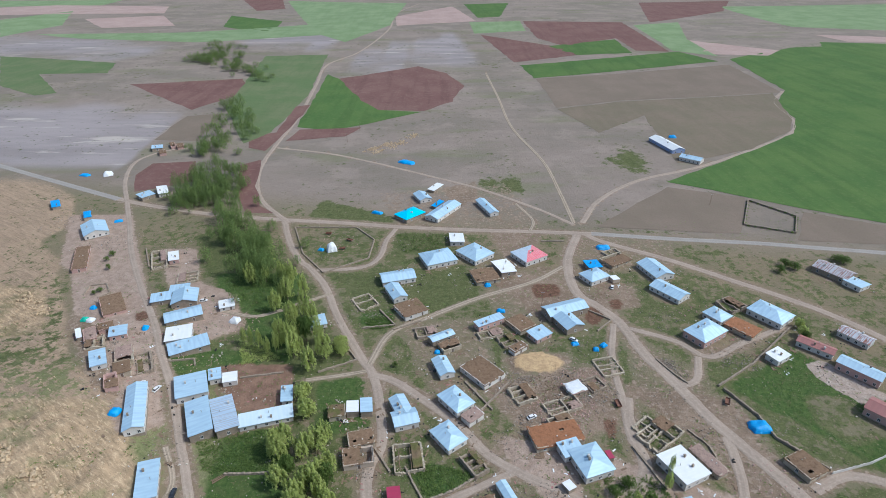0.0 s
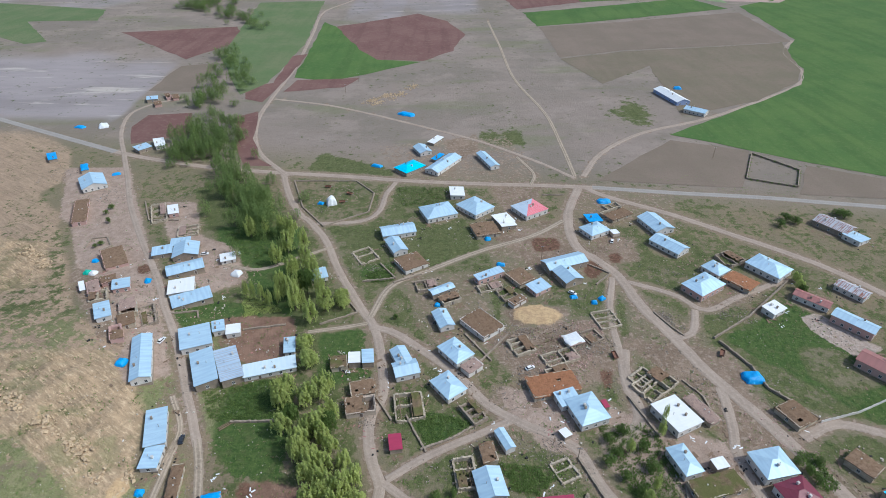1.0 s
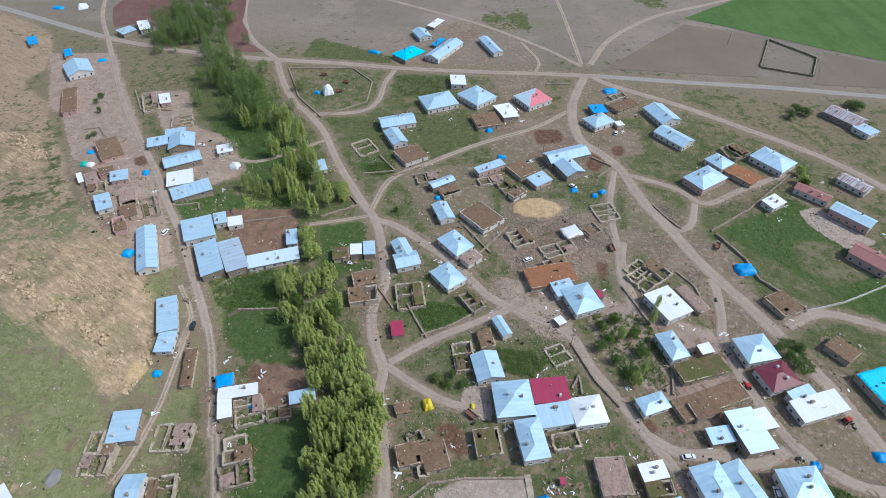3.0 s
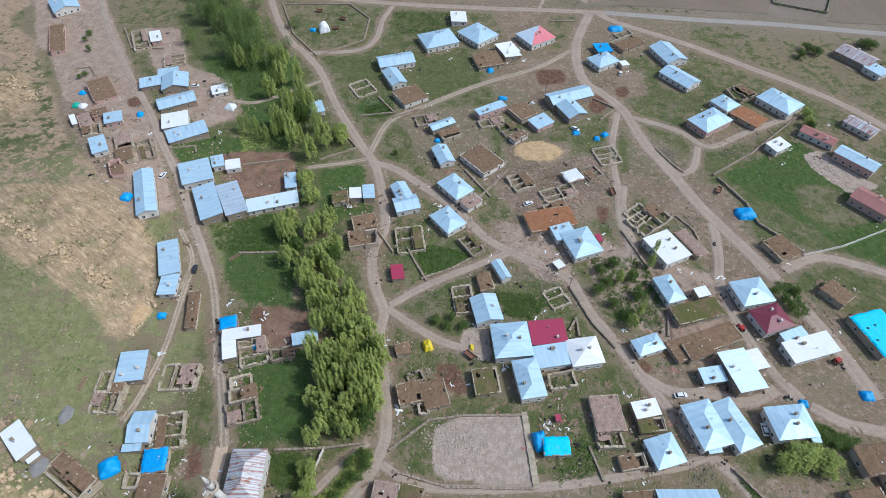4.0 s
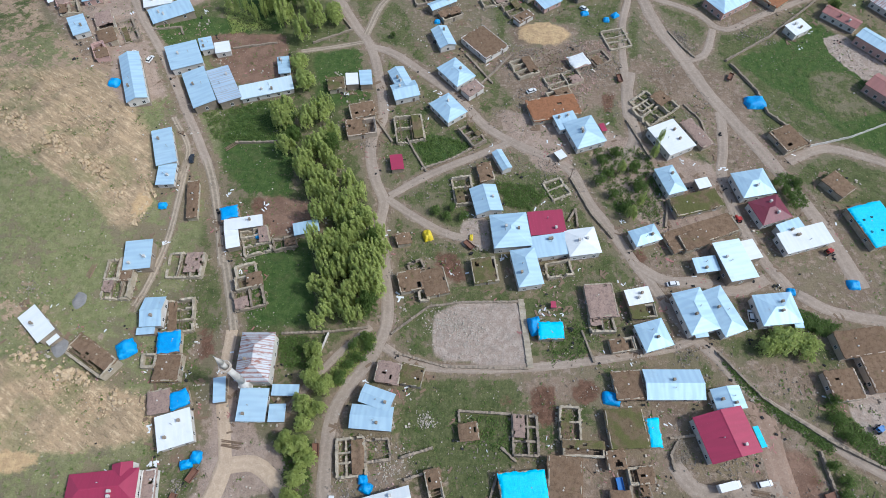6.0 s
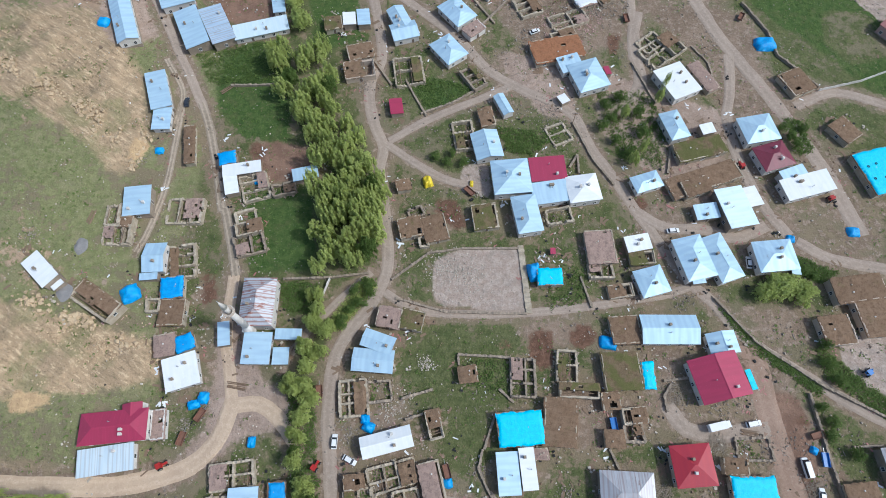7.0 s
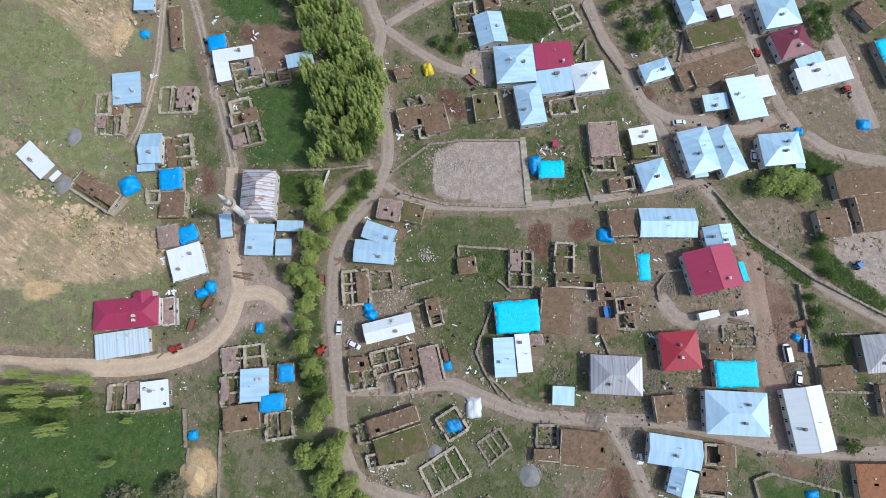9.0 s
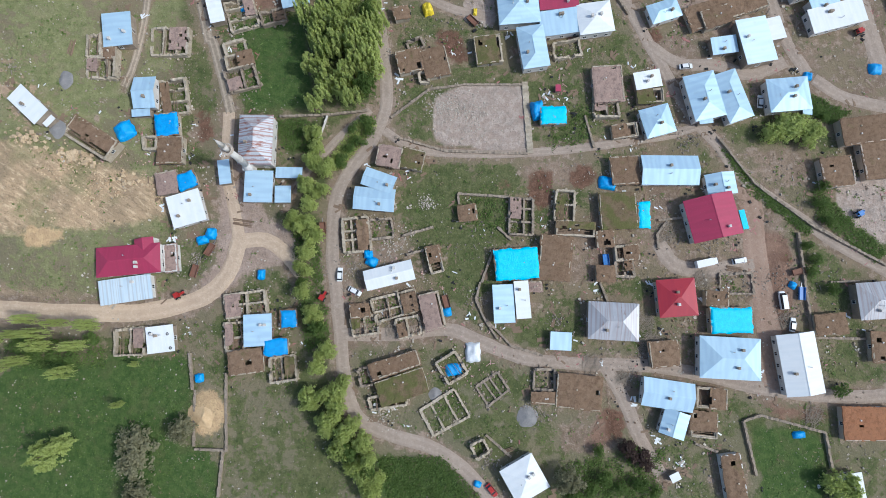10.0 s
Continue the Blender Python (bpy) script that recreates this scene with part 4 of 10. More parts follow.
def ruin(x, y, rot, L, W, h, rooms):
    """Roofless stone walls with partitions, fallen stones and weeds inside."""
    rng = random.Random(int(x * 3 + y * 17))
    thing = base("ruin", x, y, rot)
    l, w = L / 2, W / 2
    t = 0.72
    c = [(sx * l + rng.uniform(-0.3, 0.3), sy * w + rng.uniform(-0.3, 0.3), 0) for sx, sy in ((-1, -1), (1, -1), (1, 1), (-1, 1))]
    shade = rng.choice(("w_pale", "w_pale", "w_stone"))
    for a, b in zip(c, c[1:] + c[:1]):
        g = Geo()
        low = rng.choice((0.12, 0.4, 0.6, 0.8))
        ragged(g, a, b, h, t * rng.uniform(0.8, 1.15), rng, low, -1.5, rng.random() < 0.35)
        part_of(thing, "wall", g.mesh("wall", shade))
    caps = Geo()
    for a, b in zip(c, c[1:] + c[:1]):
        for _ in range(int(math.dist(a, b) * 1.6)):
            f, o = rng.random(), rng.choice((-1, 1)) * rng.uniform(0.5, 1.1)
            px, py = a[0] + (b[0] - a[0]) * f, a[1] + (b[1] - a[1]) * f
            stone(caps, px + o * rng.choice((0, 1)), py + o * rng.choice((0, 1)), 0, rng, 0.25, 0.7)
    part_of(thing, "wall_debris", caps.mesh("wall_debris", shade))["kind"] = "stuff"
    growth = Geo()
    for _ in range(int(L * W * 1.5)):
        px, py, k = rng.uniform(-l, l) * 0.9, rng.uniform(-w, w) * 0.9, rng.uniform(0.15, 0.45)
        if noise.noise((px * 0.3 + x, py * 0.3 + y, 8)) > -0.05:
            z, a = rng.uniform(0.1, 0.5), rng.uniform(0, 3.14)
            ux, uy = k * math.cos(a), k * math.sin(a)
            growth.add([(px + ux, py + uy, z), (px - uy * 0.7, py + ux * 0.7, z + 0.1), (px - ux, py - uy, z - 0.05), (px + uy * 0.6, py - ux * 0.6, z + 0.05)], [(0, 1, 2, 3)])
    if growth.v:
        part_of(thing, "undergrowth", growth.mesh("undergrowth", "leaf_deep"))["kind"] = "stuff"
    cuts = []
    if rooms > 1:
        long_x = L >= W
        n1 = rooms if rooms <= 3 else (rooms + 1) // 2
        for i in range(1, n1):
            u = (i / n1 - 0.5 + rng.uniform(-0.06, 0.06)) * (L if long_x else W)
            cuts.append(((u, -w, 0), (u, w, 0)) if long_x else ((-l, u, 0), (l, u, 0)))
        if rooms > 3:
            v = rng.uniform(-0.15, 0.15) * (W if long_x else L)
            cuts.append(((-l, v, 0), (l, v, 0)) if long_x else ((v, -w, 0), (v, w, 0)))
    for a, b in cuts:
        g = Geo()
        ragged(g, a, b, h * 0.9, t * 0.8, rng, rng.choice((0.15, 0.4, 0.65)), -1.5, rng.random() < 0.4)
        part_of(thing, "partition", g.mesh("partition", shade))
    if h > 2 and rng.random() < 0.6 and L * W > 30:
        for i in range(rng.choice((2, 3, 4))):
            u = rng.uniform(-0.4, 0.4) * L
            g = Geo().tube((u, -w, h * 0.86), (u + rng.uniform(-0.4, 0.4), w * rng.uniform(0.2, 1), h * 0.84), 0.11, 0.09, 7)
            part_of(thing, "beam", g.mesh("beam", "wood"), "weathered fallen roof beam")
    if h > 1.5 and rooms > 1:
        # one room keeps its earth roof
        sx, sy = rng.choice((-1, 1)), rng.choice((-1, 1))
        x0, x1 = sorted((sx * l * 0.98, sx * l * rng.uniform(0.0, 0.3)))
        y0, y1 = sorted((sy * w * 0.98, -sy * w * rng.uniform(0.1, 0.98)))
        vs, fs, k = [], [], 7
        for j in range(k + 1):
            for i in range(k + 1):
                px, py = x0 + (x1 - x0) * i / k, y0 + (y1 - y0) * j / k
                vs.append((px + 0.3 * noise.noise((px, py, x)), py + 0.3 * noise.noise((py, px, y)), h * 0.9 + 0.25 * noise.noise((px * 0.6 + x, py * 0.6, 5))))
        fs = [(j * (k + 1) + i, j * (k + 1) + i + 1, (j + 1) * (k + 1) + i + 1, (j + 1) * (k + 1) + i) for j in range(k) for i in range(k) if rng.random() > 0.06]
        part_of(thing, "earth_roof", Geo().slab(vs, fs, 0.22).mesh("earth_roof", rng.choice(("earth", "mossy", "pink"))), "sagging remnant of an earth roof")
    g = Geo()
    for _ in range(int(L * W * 0.9)):
        stone(g, rng.uniform(-l - 1.2, l + 1.2), rng.uniform(-w - 1.2, w + 1.2), 0, rng, 0.12, 0.45)
    s = part_of(thing, "fallen_stone", g.mesh("fallen_stone", "stone"))
    s["kind"] = "stuff"
    lab = "roofless stone ruin with %s broken walls" % ("low" if h < 1.2 else "partitioned" if rooms > 1 else "bare")
    tagged(thing, lab, "ruin", "ruined houses")


def stone(g, x, y, z, rng, lo, hi):
    s = rng.uniform(lo, hi)
    m = Matrix.LocRotScale((x, y, z + s * 0.3), Euler((rng.uniform(-0.6, 0.6), rng.uniform(-0.6, 0.6), rng.uniform(0, 3))), (s * rng.uniform(0.7, 1.4), s, s * rng.uniform(0.5, 0.9)))
    j = [1 + rng.uniform(-0.3, 0.3) for _ in range(8)]
    p = [(-1, -1, -1), (1, -1, -1), (1, 1, -1), (-1, 1, -1), (-0.8, -0.8, 1), (0.8, -0.8, 1), (0.8, 0.8, 1), (-0.8, 0.8, 1)]
    g.add([m @ (Vector(q) * 0.5 * k) for q, k in zip(p, j)], [(4, 5, 6, 7), (0, 1, 5, 4), (1, 2, 6, 5), (2, 3, 7, 6), (3, 0, 4, 7)])


def rubble(x, y, r, n, sort="stone"):
    rng = random.Random(int(x * 5 + y * 3))
    g = Geo()
    hub = (0.0, 0.0)
    for _ in range(n):
        if rng.random() < 0.12:
            hub = (rng.gauss(0, 0.5) * r, rng.gauss(0, 0.4) * r)
        px, py = x + hub[0] + rng.gauss(0, 0.3) * r, y + hub[1] + rng.gauss(0, 0.3) * r
        stone(g, px - x, py - y, tz(px, py) - tz(x, y), rng, 0.1, 0.42)
    ob = new("rubble", g.mesh("rubble", sort))
    ob.location = (x, y, tz(x, y))
    tagged(ob, "loose grey and tan stones scattered on the ground", "rubble", kind="stuff")


def crag(*pts, wide=1.5):
    """A broken edge of pale rock along the hillside, in clusters."""
    rng = random.Random(7 + int(pts[0][0]))
    g = Geo()
    x0, y0 = pts[0]
    for q in smooth_line(pts, 0.5):
        k = noise.noise((q.x * 0.13, q.y * 0.13, 4)) + 0.25
        for _ in range(max(0, int(7 * k))):
            px, py = q.x + rng.gauss(0, wide), q.y + rng.gauss(0, wide)
            stone(g, px - x0, py - y0, tz(px, py) - tz(x0, y0), rng, 0.25, 1.35)
    ob = new("rock_outcrop", g.mesh("rock_outcrop", "ledge"))
    ob.location = (x0, y0, tz(x0, y0))
    tagged(ob, "broken pale ochre rock edge along the hillside", "rocks", kind="stuff")


def ledges(n, *pts):
    """Short thin ledges of pale rock that follow the bedding of the hillside."""
    rng = random.Random(n)
    g = Geo()
    x0, y0 = pts[0]
    for _ in range(n):
        w = [rng.random() ** 1.5 for _ in pts]
        k = sum(w)
        cx, cy = sum(a * p[0] for a, p in zip(w, pts)) / k, sum(a * p[1] for a, p in zip(w, pts)) / k
        cx, cy = cx + rng.gauss(0, 7), cy + rng.gauss(0, 7)
        ang = radians(rng.gauss(-32, 8))
        for i in range(rng.randrange(4, 12)):
            u = rng.uniform(-0.5, 0.5) * 7
            px, py = cx + u * math.cos(ang) + rng.gauss(0, 0.2), cy + u * math.sin(ang) + rng.gauss(0, 0.2)
            stone(g, px - x0, py - y0, tz(px, py) - tz(x0, y0), rng, 0.15, 0.5)
    ob = new("rock_ledge", g.mesh("rock_ledge", "ledge"))
    ob.location = (x0, y0, tz(x0, y0))
    tagged(ob, "pale broken rock ledges on the dry hillside", "rocks", kind="stuff")


def litter(x, y, r, n):
    """Planks, stones and scraps lying about a yard."""
    rng = random.Random(int(x * 2 + y * 7))
    g = Geo()
    for _ in range(n):
        a, d = rng.uniform(0, 6.28), r * math.sqrt(rng.random())
        px, py = d * math.cos(a), d * math.sin(a)
        z = tz(x + px, y + py) - tz(x, y)
        if rng.random() < 0.12:
            m = pose(px, py, z + 0.1, rng.uniform(-4, 4), rng.uniform(-4, 4), rng.uniform(0, 180))
            k = rng.uniform(0.3, 1.0)
            g.box(-k, -0.1, 0, k, 0.1, 0.09, m)
        else:
            stone(g, px, py, z, rng, 0.12, 0.55)
    ob = new("litter", g.mesh("litter", rng.choice(("stone", "wood", "stone", "w_stone", "stone", "w_pink", "stone"))))
    ob.location = (x, y, tz(x, y))
    tagged(ob, "scattered stones, planks and scraps on yard ground", "litter", kind="stuff")


def yard_wall(kind, h, *pts):
    """A dry-stone wall, stretch by stretch."""
    rng = random.Random(int(pts[0][0] * 9))
    cx, cy = pts[0]
    thing = new("hedge_wall" if kind == "hedge" else "stone_wall")
    thing.location = (cx, cy, tz(cx, cy))
    for a, b in zip(pts, pts[1:]):
        n = max(1, int(math.dist(a, b) / 9))
        for i in range(n):
            p = [a[k] + (b[k] - a[k]) * i / n for k in (0, 1)]
            q = [a[k] + (b[k] - a[k]) * (i + 1) / n for k in (0, 1)]
            g = Geo()
            zz = tz(*p) - tz(cx, cy)
            ragged(g, (p[0] - cx, p[1] - cy, zz), (q[0] - cx, q[1] - cy, tz(*q) - tz(cx, cy)), h, {"white": 0.22, "footing": 2.0}.get(kind, 0.7), rng, 0.97 if kind == "white" else 0.6)
            part_of(thing, "stretch", g.mesh("stretch", {"white": "w_white", "stone": "w_stone", "hedge": "w_stone", "footing": "w_pale"}[kind]))
    lab = {"white": "thin white-plastered yard wall", "stone": "low dry-stone yard wall of brown rubble", "hedge": "overgrown low field wall", "footing": "wide pale concrete footing of a cleared lot"}[kind]
    tagged(thing, lab, "wall", "yard walls")
    if kind == "hedge":
        for a, b in zip(pts, pts[1:]):
            for i in range(7):
                t = (i + 0.5) / 7
                tree("bush", a[0] + (b[0] - a[0]) * t, a[1] + (b[1] - a[1]) * t, 1.5, 1.3)


def tarp_heap(col, x, y, w, d, h):
    """A heap of fodder or goods under a tied-down tarpaulin."""
    rng = random.Random(int(x * 3 + y))
    n = 14
    vs, fs = [], []
    for j in range(n + 1):
        for i in range(n + 1):
            u, v = i / n * 2 - 1, j / n * 2 - 1
            e = max(abs(u), abs(v))
            z = h * (1 - e ** 2.6) ** 0.6 if e < 1 else 0.0
            k = 1 + 0.16 * noise.noise((u * 1.5 + x, v * 1.5 + y, 2))
            f = 1 - 0.12 * min(abs(u), abs(v))
            vs.append((u * w / 2 * k * f, v * d / 2 * k * f, max(0.03, z * (1 + 0.3 * noise.noise((u * 1.3 + x, v * 1.3, 7))) + 0.14 * noise.noise((u * 4, v * 4 + x, 3)) * (e < 0.98))))
    for j in range(n):
        for i in range(n):
            a = j * (n + 1) + i
            fs.append((a, a + 1, a + n + 2, a + n + 1))
    ob = new("tarpaulin", Geo().slab(vs, fs, 0.03).mesh("tarpaulin", col, True))
    ob.matrix_basis = pose(x, y, tz(x, y), 0, 0, rng.uniform(-30, 30))
    word = {"blue": "blue", "white_tarp": "white", "yellow": "yellow", "green_tarp": "green"}[col]
    tagged(ob, "heap on the ground under a creased %s tarpaulin" % word, "tarpaulin", "tarpaulin heaps")


# ---- plants ----
def crown_mesh(seed, kind, leafmat, count):
    """A crown of leaf clumps on many upright sprigs, one unit in radius and height."""
    rng = random.Random(seed)
    tall = kind == "poplar"
    sprigs = []
    lobes = []
    for i in range(13 if tall else 10):
        a, d = 2.4 * i + rng.uniform(-0.4, 0.4), (0.80 if tall else 0.66) * math.sqrt((i + 0.3) / (13 if tall else 10))
        top = (1.02 - 0.34 * d) * rng.uniform(0.82, 1.04) if tall else 0.98 - 0.36 * d * d * rng.uniform(0.6, 1.3)
        lobes.append((d * math.cos(a), d * math.sin(a), top, rng.uniform(0.20, 0.34) if tall else rng.uniform(0.30, 0.46)))
    for i in range(260 if tall else 170):
        lx, ly, top, wide = lobes[i % len(lobes)]
        a, q = rng.uniform(0, 6.28), rng.random() ** 0.8
        if tall:
            z = 0.14 + (top - 0.20) * q
            r = wide * (1.0 - 0.85 * q ** 1.6) * math.sqrt(rng.uniform(0.2, 1.0))
            thick, sz = 0.050, 0.026
        else:
            z = 0.22 + (top - 0.34) * q
            r = wide * math.sqrt(max(0.05, 1 - q * q)) * math.sqrt(rng.uniform(0.3, 1.0))
            thick, sz = 0.085, 0.05
        px, py = lx + r * math.cos(a), ly + r * math.sin(a)
        tip = Vector((lx + r * 1.05 * math.cos(a), ly + r * 1.05 * math.sin(a), z + rng.uniform(0.05, 0.13)))
        sprigs.append((Vector((px, py, z)), tip, thick * rng.uniform(0.7, 1.3), sz))
    vs, fs = [], []
    for _ in range(count):
        p, q, thick, sz = rng.choice(sprigs)
        t = rng.random()
        k = 1.15 - 0.75 * t
        c = p.lerp(q, t) + Vector((rng.gauss(0, thick * k), rng.gauss(0, thick * k), rng.gauss(0, sz * k)))
        j = Vector((rng.gauss(0, 1), rng.gauss(0, 1), rng.gauss(0, 0.6)))
        face = (Vector((c.x, c.y, 0.2)).normalized() * 0.35 + Vector((0, 0, 0.9)) + j * 0.45).normalized()
        u = face.orthogonal().normalized()
        a = rng.uniform(0, 6.28)
        u, w = u * math.cos(a) + face.cross(u) * math.sin(a), face.cross(u) * math.cos(a) - u * math.sin(a)
        s = rng.uniform(0.028, 0.060)
        if tall:
            u, w = Vector((u.x, u.y, u.z * 0.4)), Vector((w.x, w.y, w.z * 0.4))
        i = len(vs)
        vs += [c + u * s * 1.5, c + w * s * 0.8, c - u * s * 1.3, c - w * s * 0.7]
        fs.append((i, i + 1, i + 2, i + 3))
    return mesh("crown", [tuple(v) for v in vs], fs, leafmat)


def trunk_mesh(seed, kind):
    rng = random.Random(seed)
    g = Geo()
    r = 0.05
    g.tube((0, 0, -0.06), (0.02, 0.01, 0.3), r, r * 0.75).tube((0.02, 0.01, 0.3), (0, 0.03, 0.82), r * 0.75, r * 0.2)
    for _ in range(6):
        z = rng.uniform(0.18, 0.55)
        a = rng.uniform(0, 6.28)
        d = rng.uniform(0.3, 0.6)
        g.tube((0.01, 0.01, z), (d * math.cos(a), d * math.sin(a), z + rng.uniform(0.12, 0.3)), r * 0.42, r * 0.1, 6)
    return g.mesh("trunk", "bark")


CROWNS = {
    "poplar": [crown_mesh(i, "poplar", "leaf", 4200) for i in range(4)],
    "willow": [crown_mesh(20 + i, "round", "leaf", 3000) for i in range(3)],
    "deep": [crown_mesh(50 + i, "round", "leaf_deep", 3600) for i in range(2)],
    "bush": [crown_mesh(30 + i, "round", "leaf_deep", 1500) for i in range(3)],
    "grey": [crown_mesh(40 + i, "round", "leaf_grey", 3000) for i in range(2)],
    "dark": [crown_mesh(45, "round", "leaf_dark", 2600)],
}
TRUNKS = [trunk_mesh(i, "any") for i in range(3)]
TREE_WORDS = {"poplar": ("tall poplar with bright spring-green leaves", "tree"), "willow": ("broad willow with yellow-green young leaves", "tree"), "deep": ("leafy tree with dark green crown", "tree"),
              "bush": ("low dense dark green bush", "bush"), "grey": ("round tree with sparse grey-green buds", "tree"), "dark": ("bare reddish-brown budding tree", "tree")}


def tree(kind, x, y, r, h):
    rng = random.Random(int(x * 17 + y * 29))
    thing = base("bush" if kind == "bush" else "tree", x, y, rng.uniform(0, 360))
    r *= rng.uniform(0.85, 1.15)
    h *= rng.uniform(0.85, 1.12)
    if kind == "poplar":
        slim = 1 if y > 190 else 0
        r, h = r * (0.82 + 0.04 * slim), h * ((1.10 if y < 100 else 0.92) + 0.22 * slim)
    look_kind = "deep" if kind in ("willow", "poplar") and rng.random() < 0.08 else kind
    s = Matrix.Diagonal((r * rng.uniform(0.8, 1.25), r * rng.uniform(0.8, 1.25), h, 1))
    part_of(thing, "trunk", rng.choice(TRUNKS), "", s)
    part_of(thing, "crown", rng.choice(CROWNS[look_kind]), "", s)
    lab, cat = TREE_WORDS[kind]
    tagged(thing, lab, cat, "trees by the stream" if cat == "tree" else "bushes")


def weeds(n, leafmat, *pts):
    """Rank weeds and low garden growth over a plot."""
    rng = random.Random(n + int(pts[0][0]))
    x0, y0 = pts[0]
    cx, cy = sum(p[0] for p in pts) / len(pts), sum(p[1] for p in pts) / len(pts)
    vs, fs = [], []
    for _ in range(n // 9):
        i = rng.randrange(len(pts))
        a, b = sorted((rng.random(), rng.random()))
        p, q = pts[i], pts[(i + 1) % len(pts)]
        hx = p[0] * a + q[0] * (b - a) + cx * (1 - b)
        hy = p[1] * a + q[1] * (b - a) + cy * (1 - b)
        tall = rng.uniform(0.2, 1.0)
        for _ in range(9):
            px, py = hx + rng.gauss(0, 0.45), hy + rng.gauss(0, 0.45)
            c = Vector((px - x0, py - y0, tz(px, py) - tz(x0, y0) + rng.uniform(0.1, tall)))
            face = Vector((rng.gauss(0, 0.5), rng.gauss(0, 0.5), 1)).normalized()
            u = face.orthogonal().normalized()
            w = face.cross(u)
            k = rng.uniform(0.14, 0.34)
            i0 = len(vs)
            vs += [c + u * k, c + w * k * 0.7, c - u * k, c - w * k * 0.6]
            fs.append((i0, i0 + 1, i0 + 2, i0 + 3))
    ob = new("undergrowth", mesh("undergrowth", [tuple(v) for v in vs], fs, leafmat))
    ob.location = (x0, y0, tz(x0, y0))
    tagged(ob, "rank green weeds and low garden growth", "weeds", kind="stuff")


FAR_TREES = []


def far_tree(x, y, r, h):
    FAR_TREES.append((x, y, r, h))


def build_far_trees():
    """The wood along the distant stream, as one growth."""
    rng = random.Random(5)
    src = [crown_mesh(70 + i, "poplar", "leaf_mid", 1100) for i in range(3)]
    big = [np.array([v.co[:] for v in me.vertices]) for me in src]
    vs, n = [], 0
    young = [(x + rng.gauss(0, 1.5) * r, y + rng.gauss(0, 2.2) * r, r * 0.85, h * rng.uniform(0.5, 0.8)) for x, y, r, h in FAR_TREES]
    for x, y, r, h in FAR_TREES + young:
        r, h = r * 0.85, h * 1.35
        k = rng.uniform(0.8, 1.2)
        a = rng.uniform(0, 6.28)
        p = rng.choice(big) * (r * k, r * k, h * rng.uniform(0.85, 1.1))
        q = np.stack([p[:, 0] * math.cos(a) - p[:, 1] * math.sin(a) + x, p[:, 0] * math.sin(a) + p[:, 1] * math.cos(a) + y, p[:, 2] + tz(x, y)], 1)
        vs.append(q)
    vs = np.concatenate(vs)
    faces = np.arange(len(vs)).reshape(-1, 4).tolist()
    ob = new("far_wood", mesh("far_wood", vs.tolist(), faces, "leaf_mid"))
    tagged(ob, "distant belt of spring-green poplars along the stream", "trees", kind="stuff")


# ---- vehicles ----
def wheel(thing, x, y, r, w):
    t = part_of(thing, "wheel", Geo().tube((0, -w / 2, 0), (0, w / 2, 0), r, r, 16).mesh("wheel", "rubber"), "", pose(x, y, r))
    part_of(t, "rim", Geo().tube((0, -w / 2 - 0.01, 0), (0, w / 2 + 0.01, 0), r * 0.58, r * 0.58, 12).mesh("rim", "steel"))


def loft(sections, material, name):
    """A closed body from cross sections (x, half width, z low, z high, top half width)."""
    vs, fs = [], []
    for x, hw, z0, z1, tw in sections:
        vs += [(x, -hw, z0), (x, hw, z0), (x, hw, (z0 + z1) / 2), (x, tw, z1), (x, -tw, z1), (x, -hw, (z0 + z1) / 2)]
    for i in range(len(sections) - 1):
        for j in range(6):
            a, b = i * 6 + j, i * 6 + (j + 1) % 6
            fs.append((a, b, b + 6, a + 6))
    fs += [tuple(reversed(range(6))), tuple(range(len(vs) - 6, len(vs)))]
    return mesh(name, vs, [tuple(reversed(q)) for q in fs], material)


